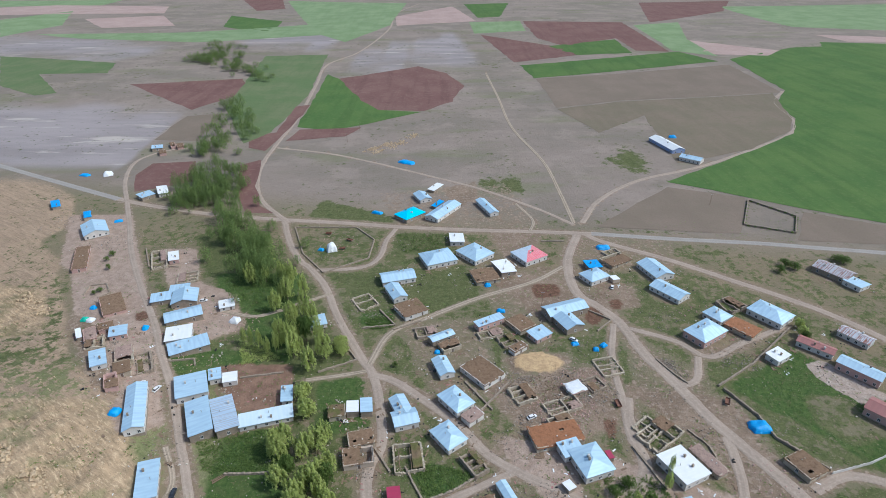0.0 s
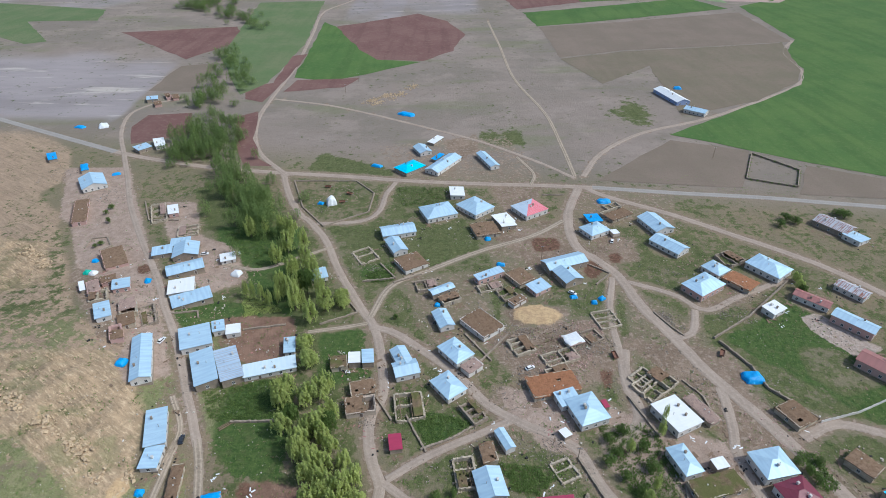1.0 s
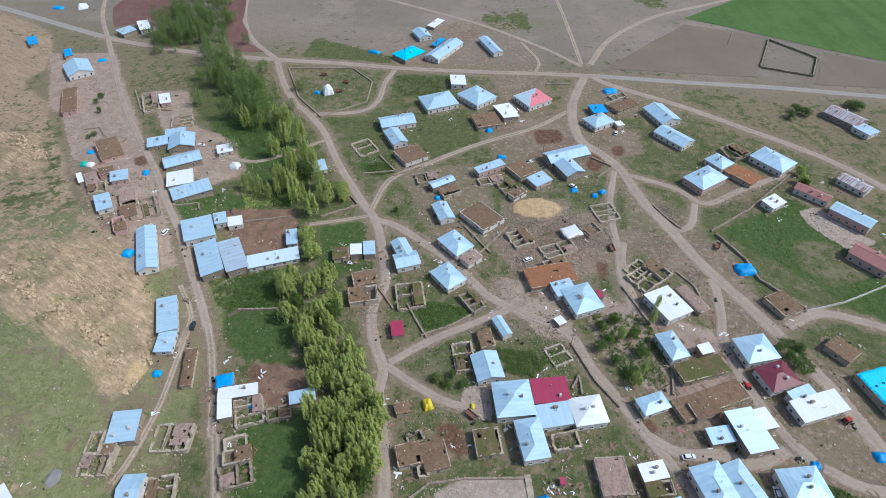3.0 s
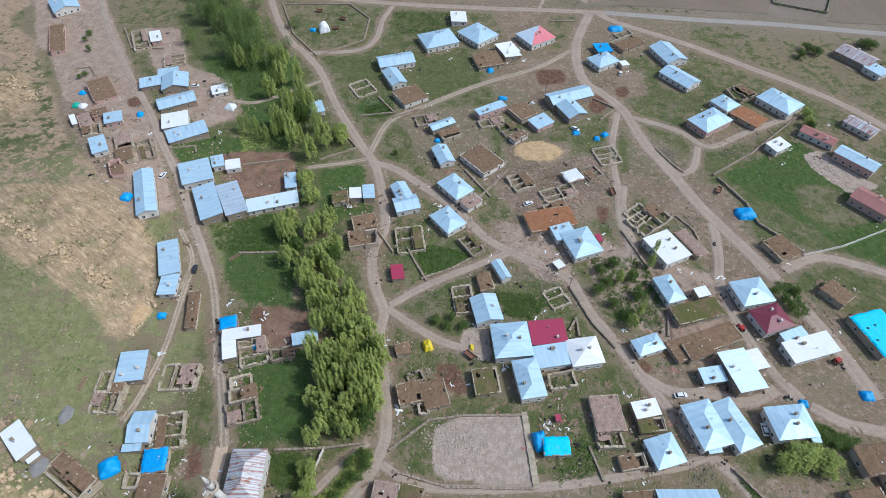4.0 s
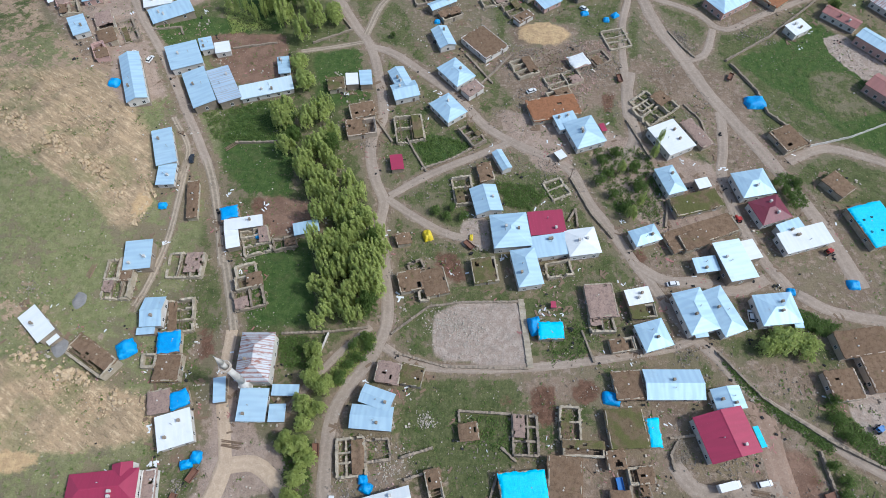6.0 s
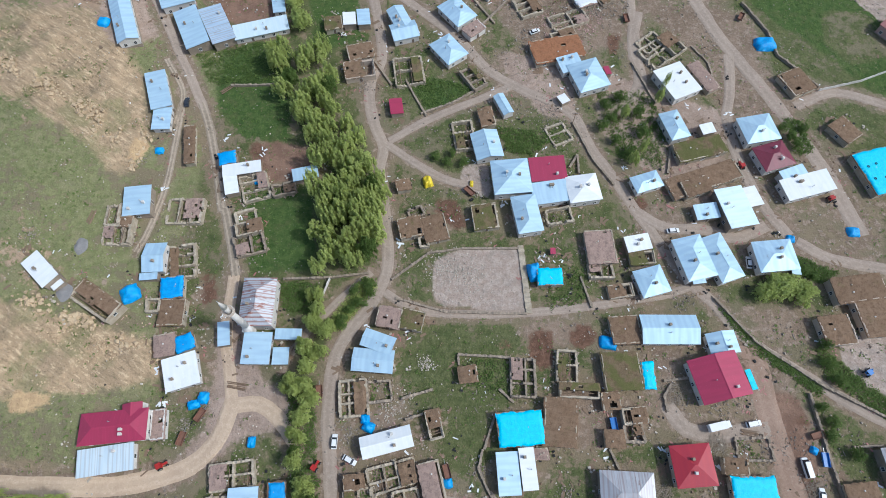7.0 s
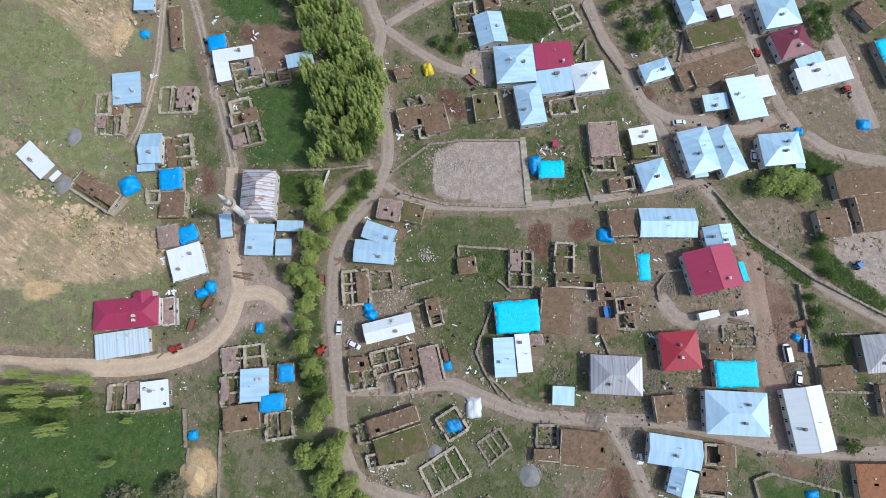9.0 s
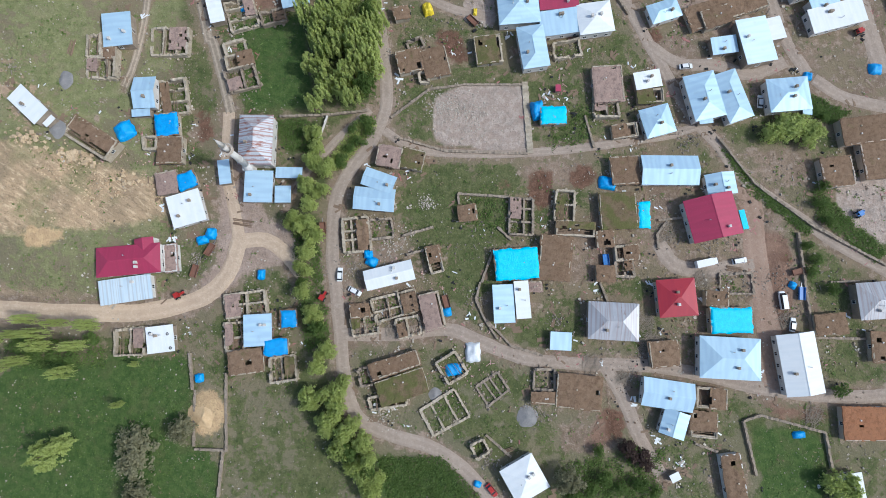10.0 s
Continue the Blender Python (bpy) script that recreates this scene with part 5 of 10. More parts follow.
def vehicle(kind, col, x, y, rot):
    paint = "car_" + col
    thing = base(kind if kind != "trailer" else "farm_trailer", x, y, rot, 0.12)
    if kind in ("car", "van", "pickup"):
        L, hw, zt = {"car": (4.3, 0.84, 1.42), "van": (5.6, 0.98, 2.25), "pickup": (4.6, 0.88, 1.75)}[kind]
        zb = 0.85 if kind != "van" else 1.15
        part_of(thing, "body", loft([(-L / 2, hw * 0.9, 0.35, zb - 0.1, hw * 0.82), (-L / 2 + 0.25, hw, 0.28, zb, hw * 0.93), (L / 2 - 1.1, hw, 0.28, zb, hw * 0.93), (L / 2 - 0.2, hw * 0.95, 0.3, zb - 0.14, hw * 0.85), (L / 2, hw * 0.82, 0.38, zb - 0.25, hw * 0.7)], paint, "body"))
        c0, c1 = {"car": (-L / 2 + 0.35, L / 2 - 1.0), "van": (-L / 2 + 0.05, L / 2 - 0.6), "pickup": (-L / 2 + 0.2, L / 2 - 0.9)}[kind]
        k = 0.5 if kind == "car" else 0.12
        part_of(thing, "glazing", loft([(c0, hw * 0.9, zb - 0.05, zb + 0.02, hw * 0.88), (c0 + k, hw * 0.9, zb - 0.05, zt - 0.06, hw * 0.74), (c1 - 0.65, hw * 0.9, zb - 0.05, zt - 0.06, hw * 0.74), (c1, hw * 0.88, zb - 0.05, zb + 0.02, hw * 0.86)], "glass", "glazing"))
        part_of(thing, "top", loft([(c0 + k - 0.05, hw * 0.76, zt - 0.07, zt - 0.02, hw * 0.7), (c0 + k + 0.2, hw * 0.78, zt - 0.08, zt, hw * 0.72), (c1 - 0.8, hw * 0.78, zt - 0.08, zt, hw * 0.72), (c1 - 0.6, hw * 0.76, zt - 0.07, zt - 0.03, hw * 0.7)], paint, "top"))
        for s in (-1, 1):
            part_of(thing, "headlight", Geo().box(-0.05, -0.17, -0.08, 0.06, 0.17, 0.08).mesh("headlight", "lamp_glass"), "", pose(L / 2 - 0.06, s * hw * 0.58, zb - 0.28))
            part_of(thing, "mirror", Geo().box(-0.06, -0.1, -0.07, 0.06, 0.1, 0.07).mesh("mirror", paint), "", pose(c1 - 0.35, s * (hw + 0.06), zb + 0.1))
            for wx in (-L / 2 + 0.8, L / 2 - 0.85):
                wheel(thing, wx, s * (hw - 0.1), 0.31, 0.2)
        lab = {"car": "%s saloon car on the packed dirt", "van": "%s delivery van parked beside the dirt road", "pickup": "%s small panel van on the dirt"}[kind] % {"white": "white", "red": "red", "dark": "dark"}[col]
        tagged(thing, lab, "van" if kind == "van" else "car", "parked cars")
    elif kind == "truck":
        part_of(thing, "cab", loft([(2.0, 1.0, 0.5, 2.2, 0.95), (2.2, 1.02, 0.5, 2.35, 0.95), (3.2, 1.02, 0.5, 2.3, 0.9), (3.6, 0.98, 0.5, 1.4, 0.95)], paint, "cab"))
        part_of(thing, "windscreen", Geo().box(3.24, -0.85, 1.45, 3.5, 0.85, 2.0).mesh("windscreen", "glass"))
        part_of(thing, "cargo_box", Geo().box(-3.4, -1.1, 0.8, 1.9, 1.1, 2.7).box(-3.42, -1.12, 2.7, 1.92, 1.12, 2.76).box(-3.42, -0.03, 0.85, -3.4, 0.03, 2.65).mesh("cargo_box", paint))
        part_of(thing, "chassis", Geo().box(-3.3, -0.45, 0.5, 3.3, 0.45, 0.8).mesh("chassis", "rubber"))
        for s in (-1, 1):
            for wx in (-2.2, 2.7):
                wheel(thing, wx, s * 0.9, 0.42, 0.26)
            part_of(thing, "headlight", Geo().box(-0.03, -0.15, -0.1, 0.04, 0.15, 0.1).mesh("headlight", "lamp_glass"), "", pose(3.6, s * 0.7, 0.85))
        tagged(thing, "white box truck standing on the dirt road", "truck")
    elif kind == "tractor":
        part_of(thing, "bonnet", loft([(0.2, 0.36, 0.7, 1.45, 0.32), (1.5, 0.34, 0.7, 1.38, 0.3), (1.75, 0.3, 0.75, 1.25, 0.26)], paint, "bonnet"))
        part_of(thing, "cab_frame", Geo().box(-1.1, -0.7, 0.9, 0.2, 0.7, 1.2).box(-1.1, -0.7, 1.2, -1.02, -0.62, 2.3).box(-1.1, 0.62, 1.2, -1.02, 0.7, 2.3).box(0.1, -0.7, 1.2, 0.18, -0.62, 2.3).box(0.1, 0.62, 1.2, 0.18, 0.7, 2.3).mesh("cab_frame", paint))
        part_of(thing, "canopy", Geo().box(-1.2, -0.78, 2.3, 0.3, 0.78, 2.4).mesh("canopy", paint))
        part_of(thing, "seat", Geo().box(-0.9, -0.25, 1.2, -0.4, 0.25, 1.35).box(-0.95, -0.25, 1.35, -0.85, 0.25, 1.8).mesh("seat", "rubber"))
        part_of(thing, "exhaust", Geo().tube((1.0, 0.2, 1.3), (1.0, 0.2, 2.1), 0.05, 0.05).mesh("exhaust", "rubber"))
        for s in (-1, 1):
            wheel(thing, -0.75, s * 0.85, 0.75, 0.4)
            wheel(thing, 1.3, s * 0.7, 0.42, 0.26)
        tagged(thing, "%s farm tractor with large rear wheels" % col, "tractor", "tractors")
    else:
        g = Geo().box(-2, -0.95, 0.7, 2, 0.95, 0.8).box(-2, -0.95, 0.8, 2, -0.89, 1.35).box(-2, 0.89, 0.8, 2, 0.95, 1.35).box(-2, -0.89, 0.8, -1.94, 0.89, 1.35).box(1.94, -0.89, 0.8, 2, 0.89, 1.35)
        part_of(thing, "tray", g.mesh("tray", paint))
        part_of(thing, "drawbar", Geo().box(2, -0.06, 0.62, 3.4, 0.06, 0.72).box(1.5, -0.4, 0.58, 2.1, 0.4, 0.7).mesh("drawbar", "steel"))
        for s in (-1, 1):
            wheel(thing, -0.3, s * 0.85, 0.4, 0.22)
        tagged(thing, "open %s farm trailer with low sides" % ("blue" if col == "blue" else "rusty brown"), "trailer", "farm trailers")


def minaret(x, y):
    thing = base("minaret", x, y)
    thing.scale = (1.0, 1.0, 1.1)
    g = Geo().box(-1.5, -1.5, -1, 1.5, 1.5, 4.2).tube((0, 0, 4.2), (0, 0, 6.0), 1.75, 1.05, 12)
    part_of(thing, "base", g.mesh("base", "w_white"))
    part_of(thing, "shaft", Geo().tube((0, 0, 5.8), (0, 0, 19), 1.08, 0.92, 20).tube((0, 0, 10.5), (0, 0, 10.75), 1.12, 1.12, 20).mesh("shaft", "w_white", True))
    part_of(thing, "balcony", Geo().tube((0, 0, 17.6), (0, 0, 18.8), 0.98, 1.65, 20).tube((0, 0, 18.8), (0, 0, 19.0), 1.72, 1.72, 20).mesh("balcony", "w_cream"))
    rail = Geo()
    for i in range(20):
        a, b = 2 * math.pi * i / 20, 2 * math.pi * (i + 1) / 20
        p, q = (1.62 * math.cos(a), 1.62 * math.sin(a)), (1.62 * math.cos(b), 1.62 * math.sin(b))
        rail.tube((*p, 19.0), (*p, 20.0), 0.04, 0.04, 5).tube((*p, 20.0), (*q, 20.0), 0.05, 0.05, 5)
    part_of(thing, "railing", rail.mesh("railing", "w_white"))
    part_of(thing, "upper_shaft", Geo().tube((0, 0, 19), (0, 0, 22.5), 0.8, 0.76, 18).tube((0, 0, 22.3), (0, 0, 22.6), 0.92, 0.92, 18).mesh("upper_shaft", "w_white", True))
    part_of(thing, "spire", Geo().tube((0, 0, 22.6), (0, 0, 27.0), 0.92, 0.06, 18).mesh("spire", "w_white", True), "pale plastered cone")
    part_of(thing, "finial", Geo().tube((0, 0, 26.9), (0, 0, 28.0), 0.05, 0.03, 6).tube((0, 0, 27.3), (0, 0, 27.5), 0.14, 0.14, 8).mesh("finial", "steel"))
    tagged(thing, "slender white minaret with a balcony and pointed cone", "minaret")


def pole(x, y, h=9.0):
    thing = base("utility_pole", x, y)
    part_of(thing, "shaft", Geo().tube((0, 0, -0.5), (0, 0, h), 0.16, 0.1, 8).mesh("shaft", "wood"))
    part_of(thing, "crossarm", Geo().box(-0.9, -0.06, h - 0.6, 0.9, 0.06, h - 0.48).mesh("crossarm", "steel"))
    for u in (-0.8, 0, 0.8):
        part_of(thing, "insulator", Geo().tube((u, 0, h - 0.48), (u, 0, h - 0.25), 0.06, 0.04, 8).mesh("insulator", "w_white"))
    tagged(thing, "tall weathered wooden utility pole with a crossarm", "utility pole", "utility poles")


def tyre_mesh():
    vs, fs, n, k = [], [], 18, 8
    for i in range(n):
        a = 2 * math.pi * i / n
        for j in range(k):
            b = 2 * math.pi * j / k
            r = 0.33 + 0.14 * math.cos(b)
            vs.append((r * math.cos(a), r * math.sin(a), 0.11 + 0.11 * math.sin(b)))
    for i in range(n):
        for j in range(k):
            fs.append((i * k + j, ((i + 1) % n) * k + j, ((i + 1) % n) * k + (j + 1) % k, i * k + (j + 1) % k))
    return mesh("tyre", vs, fs, "rubber", True)


TYRE = tyre_mesh()


def tyre(x, y, h):
    ob = new("tyre", TYRE)
    ob.location = (x, y, tz(x, y) + h)
    tagged(ob, "old black rubber tyre weighing down a roof cover", "tyre", "tyres on roofs")


def woodpile(x, y, L, rot):
    rng = random.Random(int(x + y * 3))
    thing = base("timber_pile", x, y, rot)
    for i in range(9):
        u = rng.uniform(-0.9, 0.9)
        part_of(thing, "log", Geo().tube((-L / 2 + rng.uniform(-0.4, 0.4), u, 0.15 + 0.12 * (i % 3)), (L / 2 + rng.uniform(-0.4, 0.4), u + rng.uniform(-0.3, 0.3), 0.15 + 0.12 * (i % 3)), 0.12, 0.08, 7).mesh("log", "wood"))
    tagged(thing, "loose pile of pale peeled timber poles", "timber pile")


# ---- roads and fields ----
road("asphalt", 7.5, (-400.5, 486.9), (-309.8, 438.2), (-248.9, 405.5))
road("dirt", 6.5, (-248.9, 405.5), (-217.7, 392.4), (-161.5, 374.5), (-110.5, 365.0), (-61.6, 357.6), (-21.9, 350.6), (20.7, 345.4), (62.6, 341.9), (103.8, 337.6))
road("asphalt", 7, (103.8, 337.6), (157.6, 328.4), (210.1, 321.0), (243.1, 314.2), (281.1, 306.7), (321.6, 298.0))
road("dirt", 6, (97.9, 338.1), (109.7, 324.9), (145.0, 299.5), (170.4, 276.8), (193.3, 256.2), (209.1, 239.0), (222.8, 218.2), (234.4, 200.6))
road("dirt", 4.5, (-240.0, 400.0), (-219.0, 359.5), (-200.4, 322.5), (-183.7, 293.9), (-182.3, 291.7), (-168.7, 270.0), (-155.0, 249.3), (-143.4, 231.1), (-132.1, 210.7), (-122.4, 195.3), (-112.6, 177.9), (-103.5, 159.4), (-97.3, 147.9), (-90.5, 134.1))
road("track", 4.2, (-91.5, 136.8), (-86.2, 123.4), (-81.0, 105.8), (-77.2, 91.0), (-76.1, 91.1), (-71.8, 77.4), (-68.8, 65.9))
road("sand", 5, (-69.3, 66.1), (-69.1, 47.2), (-66.7, 36.1), (-63.9, 23.5))
road("sand", 7, (-63.9, 25.5), (-67.8, 12.8), (-76.2, 5.7), (-93.3, 1.7), (-118.9, 1.7), (-139.0, 2.9), (-156.1, 3.9))
road("sand", 6, (-65.9, 23.5), (-55.9, 24.4), (-48.6, 19.0), (-43.1, 12.8))
road("dirt", 3.2, (-50.1, 36.0), (-44.5, 44.8), (-38.2, 52.4), (-31.7, 59.3), (-23.6, 67.0))
road("track", 2.8, (-107.7, 156.1), (-98.9, 140.4), (-99.3, 125.1), (-98.4, 136.3), (-97.7, 118.7), (-97.6, 98.9), (-99.7, 81.9), (-101.9, 73.3))
road("dirt", 5.2, (-110.3, 364.1), (-99.5, 331.8), (-86.9, 305.5), (-79.2, 296.6), (-65.7, 274.6), (-53.7, 244.1), (-38.6, 213.1), (-29.4, 194.3), (-23.5, 160.1), (-27.2, 148.0), (-27.4, 136.5), (-24.4, 124.2), (-21.4, 116.4), (-22.6, 107.7), (-21.7, 101.0), (-19.7, 87.2), (-18.4, 73.6), (-19.0, 65.9), (-23.5, 55.6), (-29.6, 47.2), (-33.8, 38.0), (-34.8, 21.7), (-33.1, 7.5), (-31.7, -4.7), (-29.7, -20.1), (-25.5, -30.1), (-16.0, -35.1), (-4.1, -38.4), (6.1, -44.9), (15.3, -54.6))
road("dirt", 5, (-32.7, 199.1), (-20.6, 194.3), (-2.4, 177.5), (7.2, 167.7), (18.4, 152.0), (31.4, 142.2), (44.2, 135.0), (50.5, 128.9), (54.7, 115.8), (61.2, 103.4), (68.0, 89.1), (74.8, 75.5), (81.5, 63.1), (87.5, 56.5), (95.0, 45.3), (103.5, 38.0), (113.7, 30.7), (123.8, 23.5), (138.6, 14.5), (157.1, 3.1))
road("dirt", 4, (-19.4, 119.0), (-4.5, 128.6), (15.5, 138.3), (27.0, 143.7))
road("dirt", 4, (-20.4, 117.7), (-9.6, 109.3), (1.7, 102.3), (13.8, 99.1))
road("dirt", 3.5, (-19.0, 59.9), (-8.0, 53.7), (12.0, 52.2), (30.1, 52.8), (50.2, 55.0), (72.1, 58.4), (83.3, 61.8))
road("dirt", 5, (-32.1, -5.0), (-14.6, -5.0), (1.0, -3.5), (11.5, -7.3), (25.3, -12.4), (44.4, -14.1), (63.4, -14.6), (80.5, -17.5), (99.3, -21.7), (119.8, -23.8), (140.4, -23.4))
road("ruddy", 9, (97.4, 41.6), (98.1, 25.3), (98.9, 11.0), (100.6, -3.0), (101.3, -16.7), (101.0, -21.7))
road("dirt", 6, (97.5, 16.3), (82.4, 14.9), (72.7, 16.3), (67.8, 23.5))
road("dirt", 5, (49.5, -14.1), (55.2, -25.1), (59.8, -36.7), (65.3, -46.6))
road("dirt", 7, (93.9, 336.6), (79.9, 300.6), (77.6, 266.4), (86.4, 251.3), (93.6, 236.8), (98.4, 211.1), (105.1, 192.4), (111.2, 172.1), (118.4, 155.0), (126.7, 136.5), (133.7, 117.6), (138.9, 102.7), (141.1, 92.3), (143.8, 79.2))
road("dirt", 5, (114.8, 158.8), (111.2, 140.9), (107.5, 127.0), (108.2, 110.3), (112.2, 92.5), (118.9, 79.4))
road("dirt", 5, (68.0, 89.1), (77.0, 82.9), (89.9, 82.1), (100.8, 78.8), (112.2, 83.3))
road("dirt", 5, (121.0, 77.4), (131.5, 70.7), (149.5, 66.9))
road("dirt", 4, (90.3, 235.5), (82.3, 209.0), (79.1, 181.8), (79.1, 161.2))
road("dirt", 4, (97.4, 231.6), (117.2, 220.5), (128.7, 208.4), (150.0, 218.8), (179.1, 231.9))
road("dirt", 4, (123.3, 208.5), (116.0, 192.6), (105.6, 188.2))
road("dirt", 5, (134.7, 133.6), (150.2, 140.0), (164.5, 136.1), (179.2, 129.1))
road("dirt", 6, (66.0, 132.9), (76.9, 144.1), (77.3, 165.5), (81.4, 182.0))
road("track", 4, (-33.3, 206.4), (-25.1, 230.0), (-5.3, 243.9), (21.9, 261.2), (54.2, 277.0), (75.8, 294.2))
road("track", 3, (-61.3, 196.0), (-47.2, 198.5), (-34.2, 201.5))
road("track", 3, (-118.0, 251.0), (-96.5, 246.6), (-77.7, 257.4), (-60.9, 267.7))
road("dirt", 5, (-106.7, 359.6), (-139.3, 405.5), (-156.3, 468.0), (-158.9, 538.9), (-158.6, 642.6), (-169.1, 804.5), (-177.1, 947.3), (-137.2, 1080.6), (-105.3, 1366.7), (-109.2, 1639.4), (-55.0, 1903.8))
road("dirt", 4, (-155.9, 526.6), (-103.6, 508.4), (-58.4, 482.3), (-7.1, 447.3), (34.0, 417.7), (73.3, 378.7), (94.7, 351.6))
road("track", 4, (95.3, 354.3), (96.2, 410.1), (94.8, 482.0), (79.8, 591.1), (79.1, 739.8), (76.2, 888.9))
road("dirt", 5, (101.3, 354.1), (123.2, 392.8), (166.0, 432.0), (230.8, 463.4), (297.6, 507.6), (364.5, 559.7), (392.1, 606.9), (411.2, 680.4), (450.8, 734.3))
road("dirt", 4, (-239.9, 399.7), (-262.8, 444.5), (-275.4, 490.1), (-262.1, 519.3), (-241.5, 528.8))
road("dirt", 4, (-74.3, 293.6), (-47.3, 296.4), (-37.3, 309.4), (-34.8, 330.3), (-29.5, 348.2))
road("track", 3, (58.6, 388.6), (67.1, 359.9), (62.6, 341.9))
field("crop", (188.4, 428.9), (295.2, 502.7), (365.1, 555.7), (396.4, 611.1), (417.9, 685.2), (456.0, 739.8), (482.7, 956.2), (636.8, 1048.3), (986.6, 1100.0), (384.7, 288.3), (312.9, 348.5), (268.5, 373.3), (231.1, 400.7))
field("plough", (-143.2, 843.1), (-29.8, 940.3), (15.2, 889.3), (39.1, 803.2), (19.1, 709.1), (-15.7, 661.2), (-69.7, 667.3), (-95.4, 715.4))
field("crop", (-151.5, 594.9), (-158.0, 744.8), (-164.8, 873.5), (-143.2, 843.1), (-95.4, 715.4), (-69.7, 667.3), (-18.9, 656.0), (-76.7, 606.4), (-110.2, 583.6))
field("plough", (-177.5, 479.3), (-161.3, 493.0), (-148.3, 428.3), (-135.0, 390.4), (-121.0, 375.4), (-142.0, 377.8), (-159.3, 411.8))
field("plough", (-194.0, 563.7), (-168.3, 576.8), (-173.5, 680.8), (-156.5, 691.8), (-156.0, 630.7), (-160.6, 557.2), (-164.3, 516.8), (-183.5, 527.4))
field("plough", (-152.6, 547.7), (-146.7, 586.5), (-81.4, 593.4), (-95.0, 561.2))
field("plough", (93.2, 1254.1), (240.9, 1097.7), (257.1, 1029.8), (130.0, 970.5))
field("plough", (209.4, 1449.0), (446.5, 1439.7), (414.5, 1037.2), (360.1, 1056.1), (363.9, 1196.3), (244.4, 1115.1), (205.2, 1206.5))
field("crop", (212.6, 1117.6), (357.8, 1182.7), (346.6, 1035.4), (248.1, 1025.5))
field("crop", (136.4, 947.1), (428.8, 1035.1), (458.9, 940.3), (144.5, 850.0))
field("fallow", (148.0, 845.8), (462.1, 911.2), (445.6, 728.7), (233.0, 707.6), (144.3, 673.7))
field("grazed", (143.3, 668.1), (231.2, 701.7), (433.0, 724.3), (395.9, 615.8), (366.6, 565.5), (298.4, 509.3), (213.8, 471.1), (236.8, 632.7), (168.1, 567.2))
field("bright", (79.0, 1435.8), (202.5, 1449.1), (195.4, 1300.9), (82.2, 1269.2))
field("bright", (-498.3, 2070.4), (-92.4, 1952.3), (-108.6, 1413.4), (-181.7, 1176.4), (-260.4, 1298.8))
field("rosy", (-105.2, 1574.4), (48.3, 1805.1), (96.4, 1453.7), (-91.9, 1401.2))
field("bright", (-1117.3, 1556.7), (-1052.5, 1774.0), (-911.7, 1473.2), (-935.6, 1285.4))
field("young", (-770.7, 1041.9), (-521.3, 951.5), (-492.3, 868.0), (-591.0, 864.4), (-495.1, 744.0), (-515.4, 729.7), (-599.5, 790.4))
field("rosy", (-1459.3, 1859.2), (-1218.5, 1971.7), (-836.6, 1922.1), (-779.6, 1744.4), (-1296.5, 1642.7))
field("plough", (-422.8, 792.2), (-280.5, 834.3), (-250.0, 756.8), (-290.5, 666.3))
field("plough", (-260.2, 457.4), (-257.9, 485.2), (-221.0, 490.1), (-202.4, 440.3), (-243.6, 419.8))
field("fallow", (-287.0, 554.2), (-287.1, 640.1), (-248.4, 649.8), (-241.0, 549.8))
field("plough", (645.3, 1934.1), (945.4, 1958.5), (813.6, 1705.8), (516.7, 1445.2))
field("rosy", (496.9, 1155.7), (601.8, 1021.2), (558.1, 975.7), (457.7, 1008.2))
field("bright", (846.2, 1816.0), (1315.5, 1764.2), (1080.8, 1213.3), (809.1, 1354.1))
field("crop", (85.1, 1878.6), (228.4, 1910.7), (163.4, 1534.6), (104.6, 1515.5))
field("bright", (458.0, 1388.8), (587.3, 1450.0), (497.2, 1170.5), (476.1, 983.4), (423.3, 1047.5))
field("young", (-254.8, 679.6), (-296.3, 1017.8), (-192.4, 1038.9), (-167.8, 738.2), (-174.2, 576.9), (-192.7, 539.8))
field("fallow", (109.6, 347.7), (184.0, 416.9), (237.2, 395.0), (204.4, 334.1))
field("fallow", (265.1, 367.5), (347.1, 326.3), (334.4, 311.0), (237.2, 324.3))
field("plough", (-665.1, 2119.2), (-543.0, 2179.5), (-457.4, 1852.3), (-529.9, 1804.1))
field("bright", (-1649.0, 2166.6), (-1116.8, 2207.8), (-1067.6, 1959.6), (-1478.8, 1932.3))
field("crop", (-572.3, 1700.0), (-394.7, 1552.0), (-361.6, 1310.4), (-514.3, 1452.9))
field("rosy", (-922.7, 1594.5), (-757.9, 1692.6), (-641.2, 1481.0), (-794.4, 1431.1))
field("crop", (725.0, 1109.7), (831.1, 1080.6), (903.0, 1000.0), (764.8, 946.1), (668.5, 1000.6))
field("rosy", (777.3, 1214.8), (896.5, 1172.0), (968.8, 1078.7), (781.0, 1113.2))
field("bright", (-882.4, 1325.9), (-561.9, 1349.8), (-291.9, 1469.2), (-204.2, 1292.6), (-475.7, 1185.1), (-765.4, 1261.5))
patch("lush", (-135.8, -14.1), (-78.0, -10.2), (-75.6, -23.4), (-82.3, -40.0), (-66.2, -40.0), (-66.6, -65.8), (-140.9, -65.8))
patch("lush", (-98.1, 161.7), (-61.0, 169.3), (-55.6, 119.3), (-74.8, 119.5), (-88.4, 139.8))
patch("lush", (127.4, 187.9), (174.4, 217.2), (184.7, 191.7), (197.9, 163.0), (180.1, 122.0), (154.2, 157.0))
patch("lush", (-4.6, 149.2), (15.7, 143.2), (-4.5, 131.3), (-13.7, 144.9))
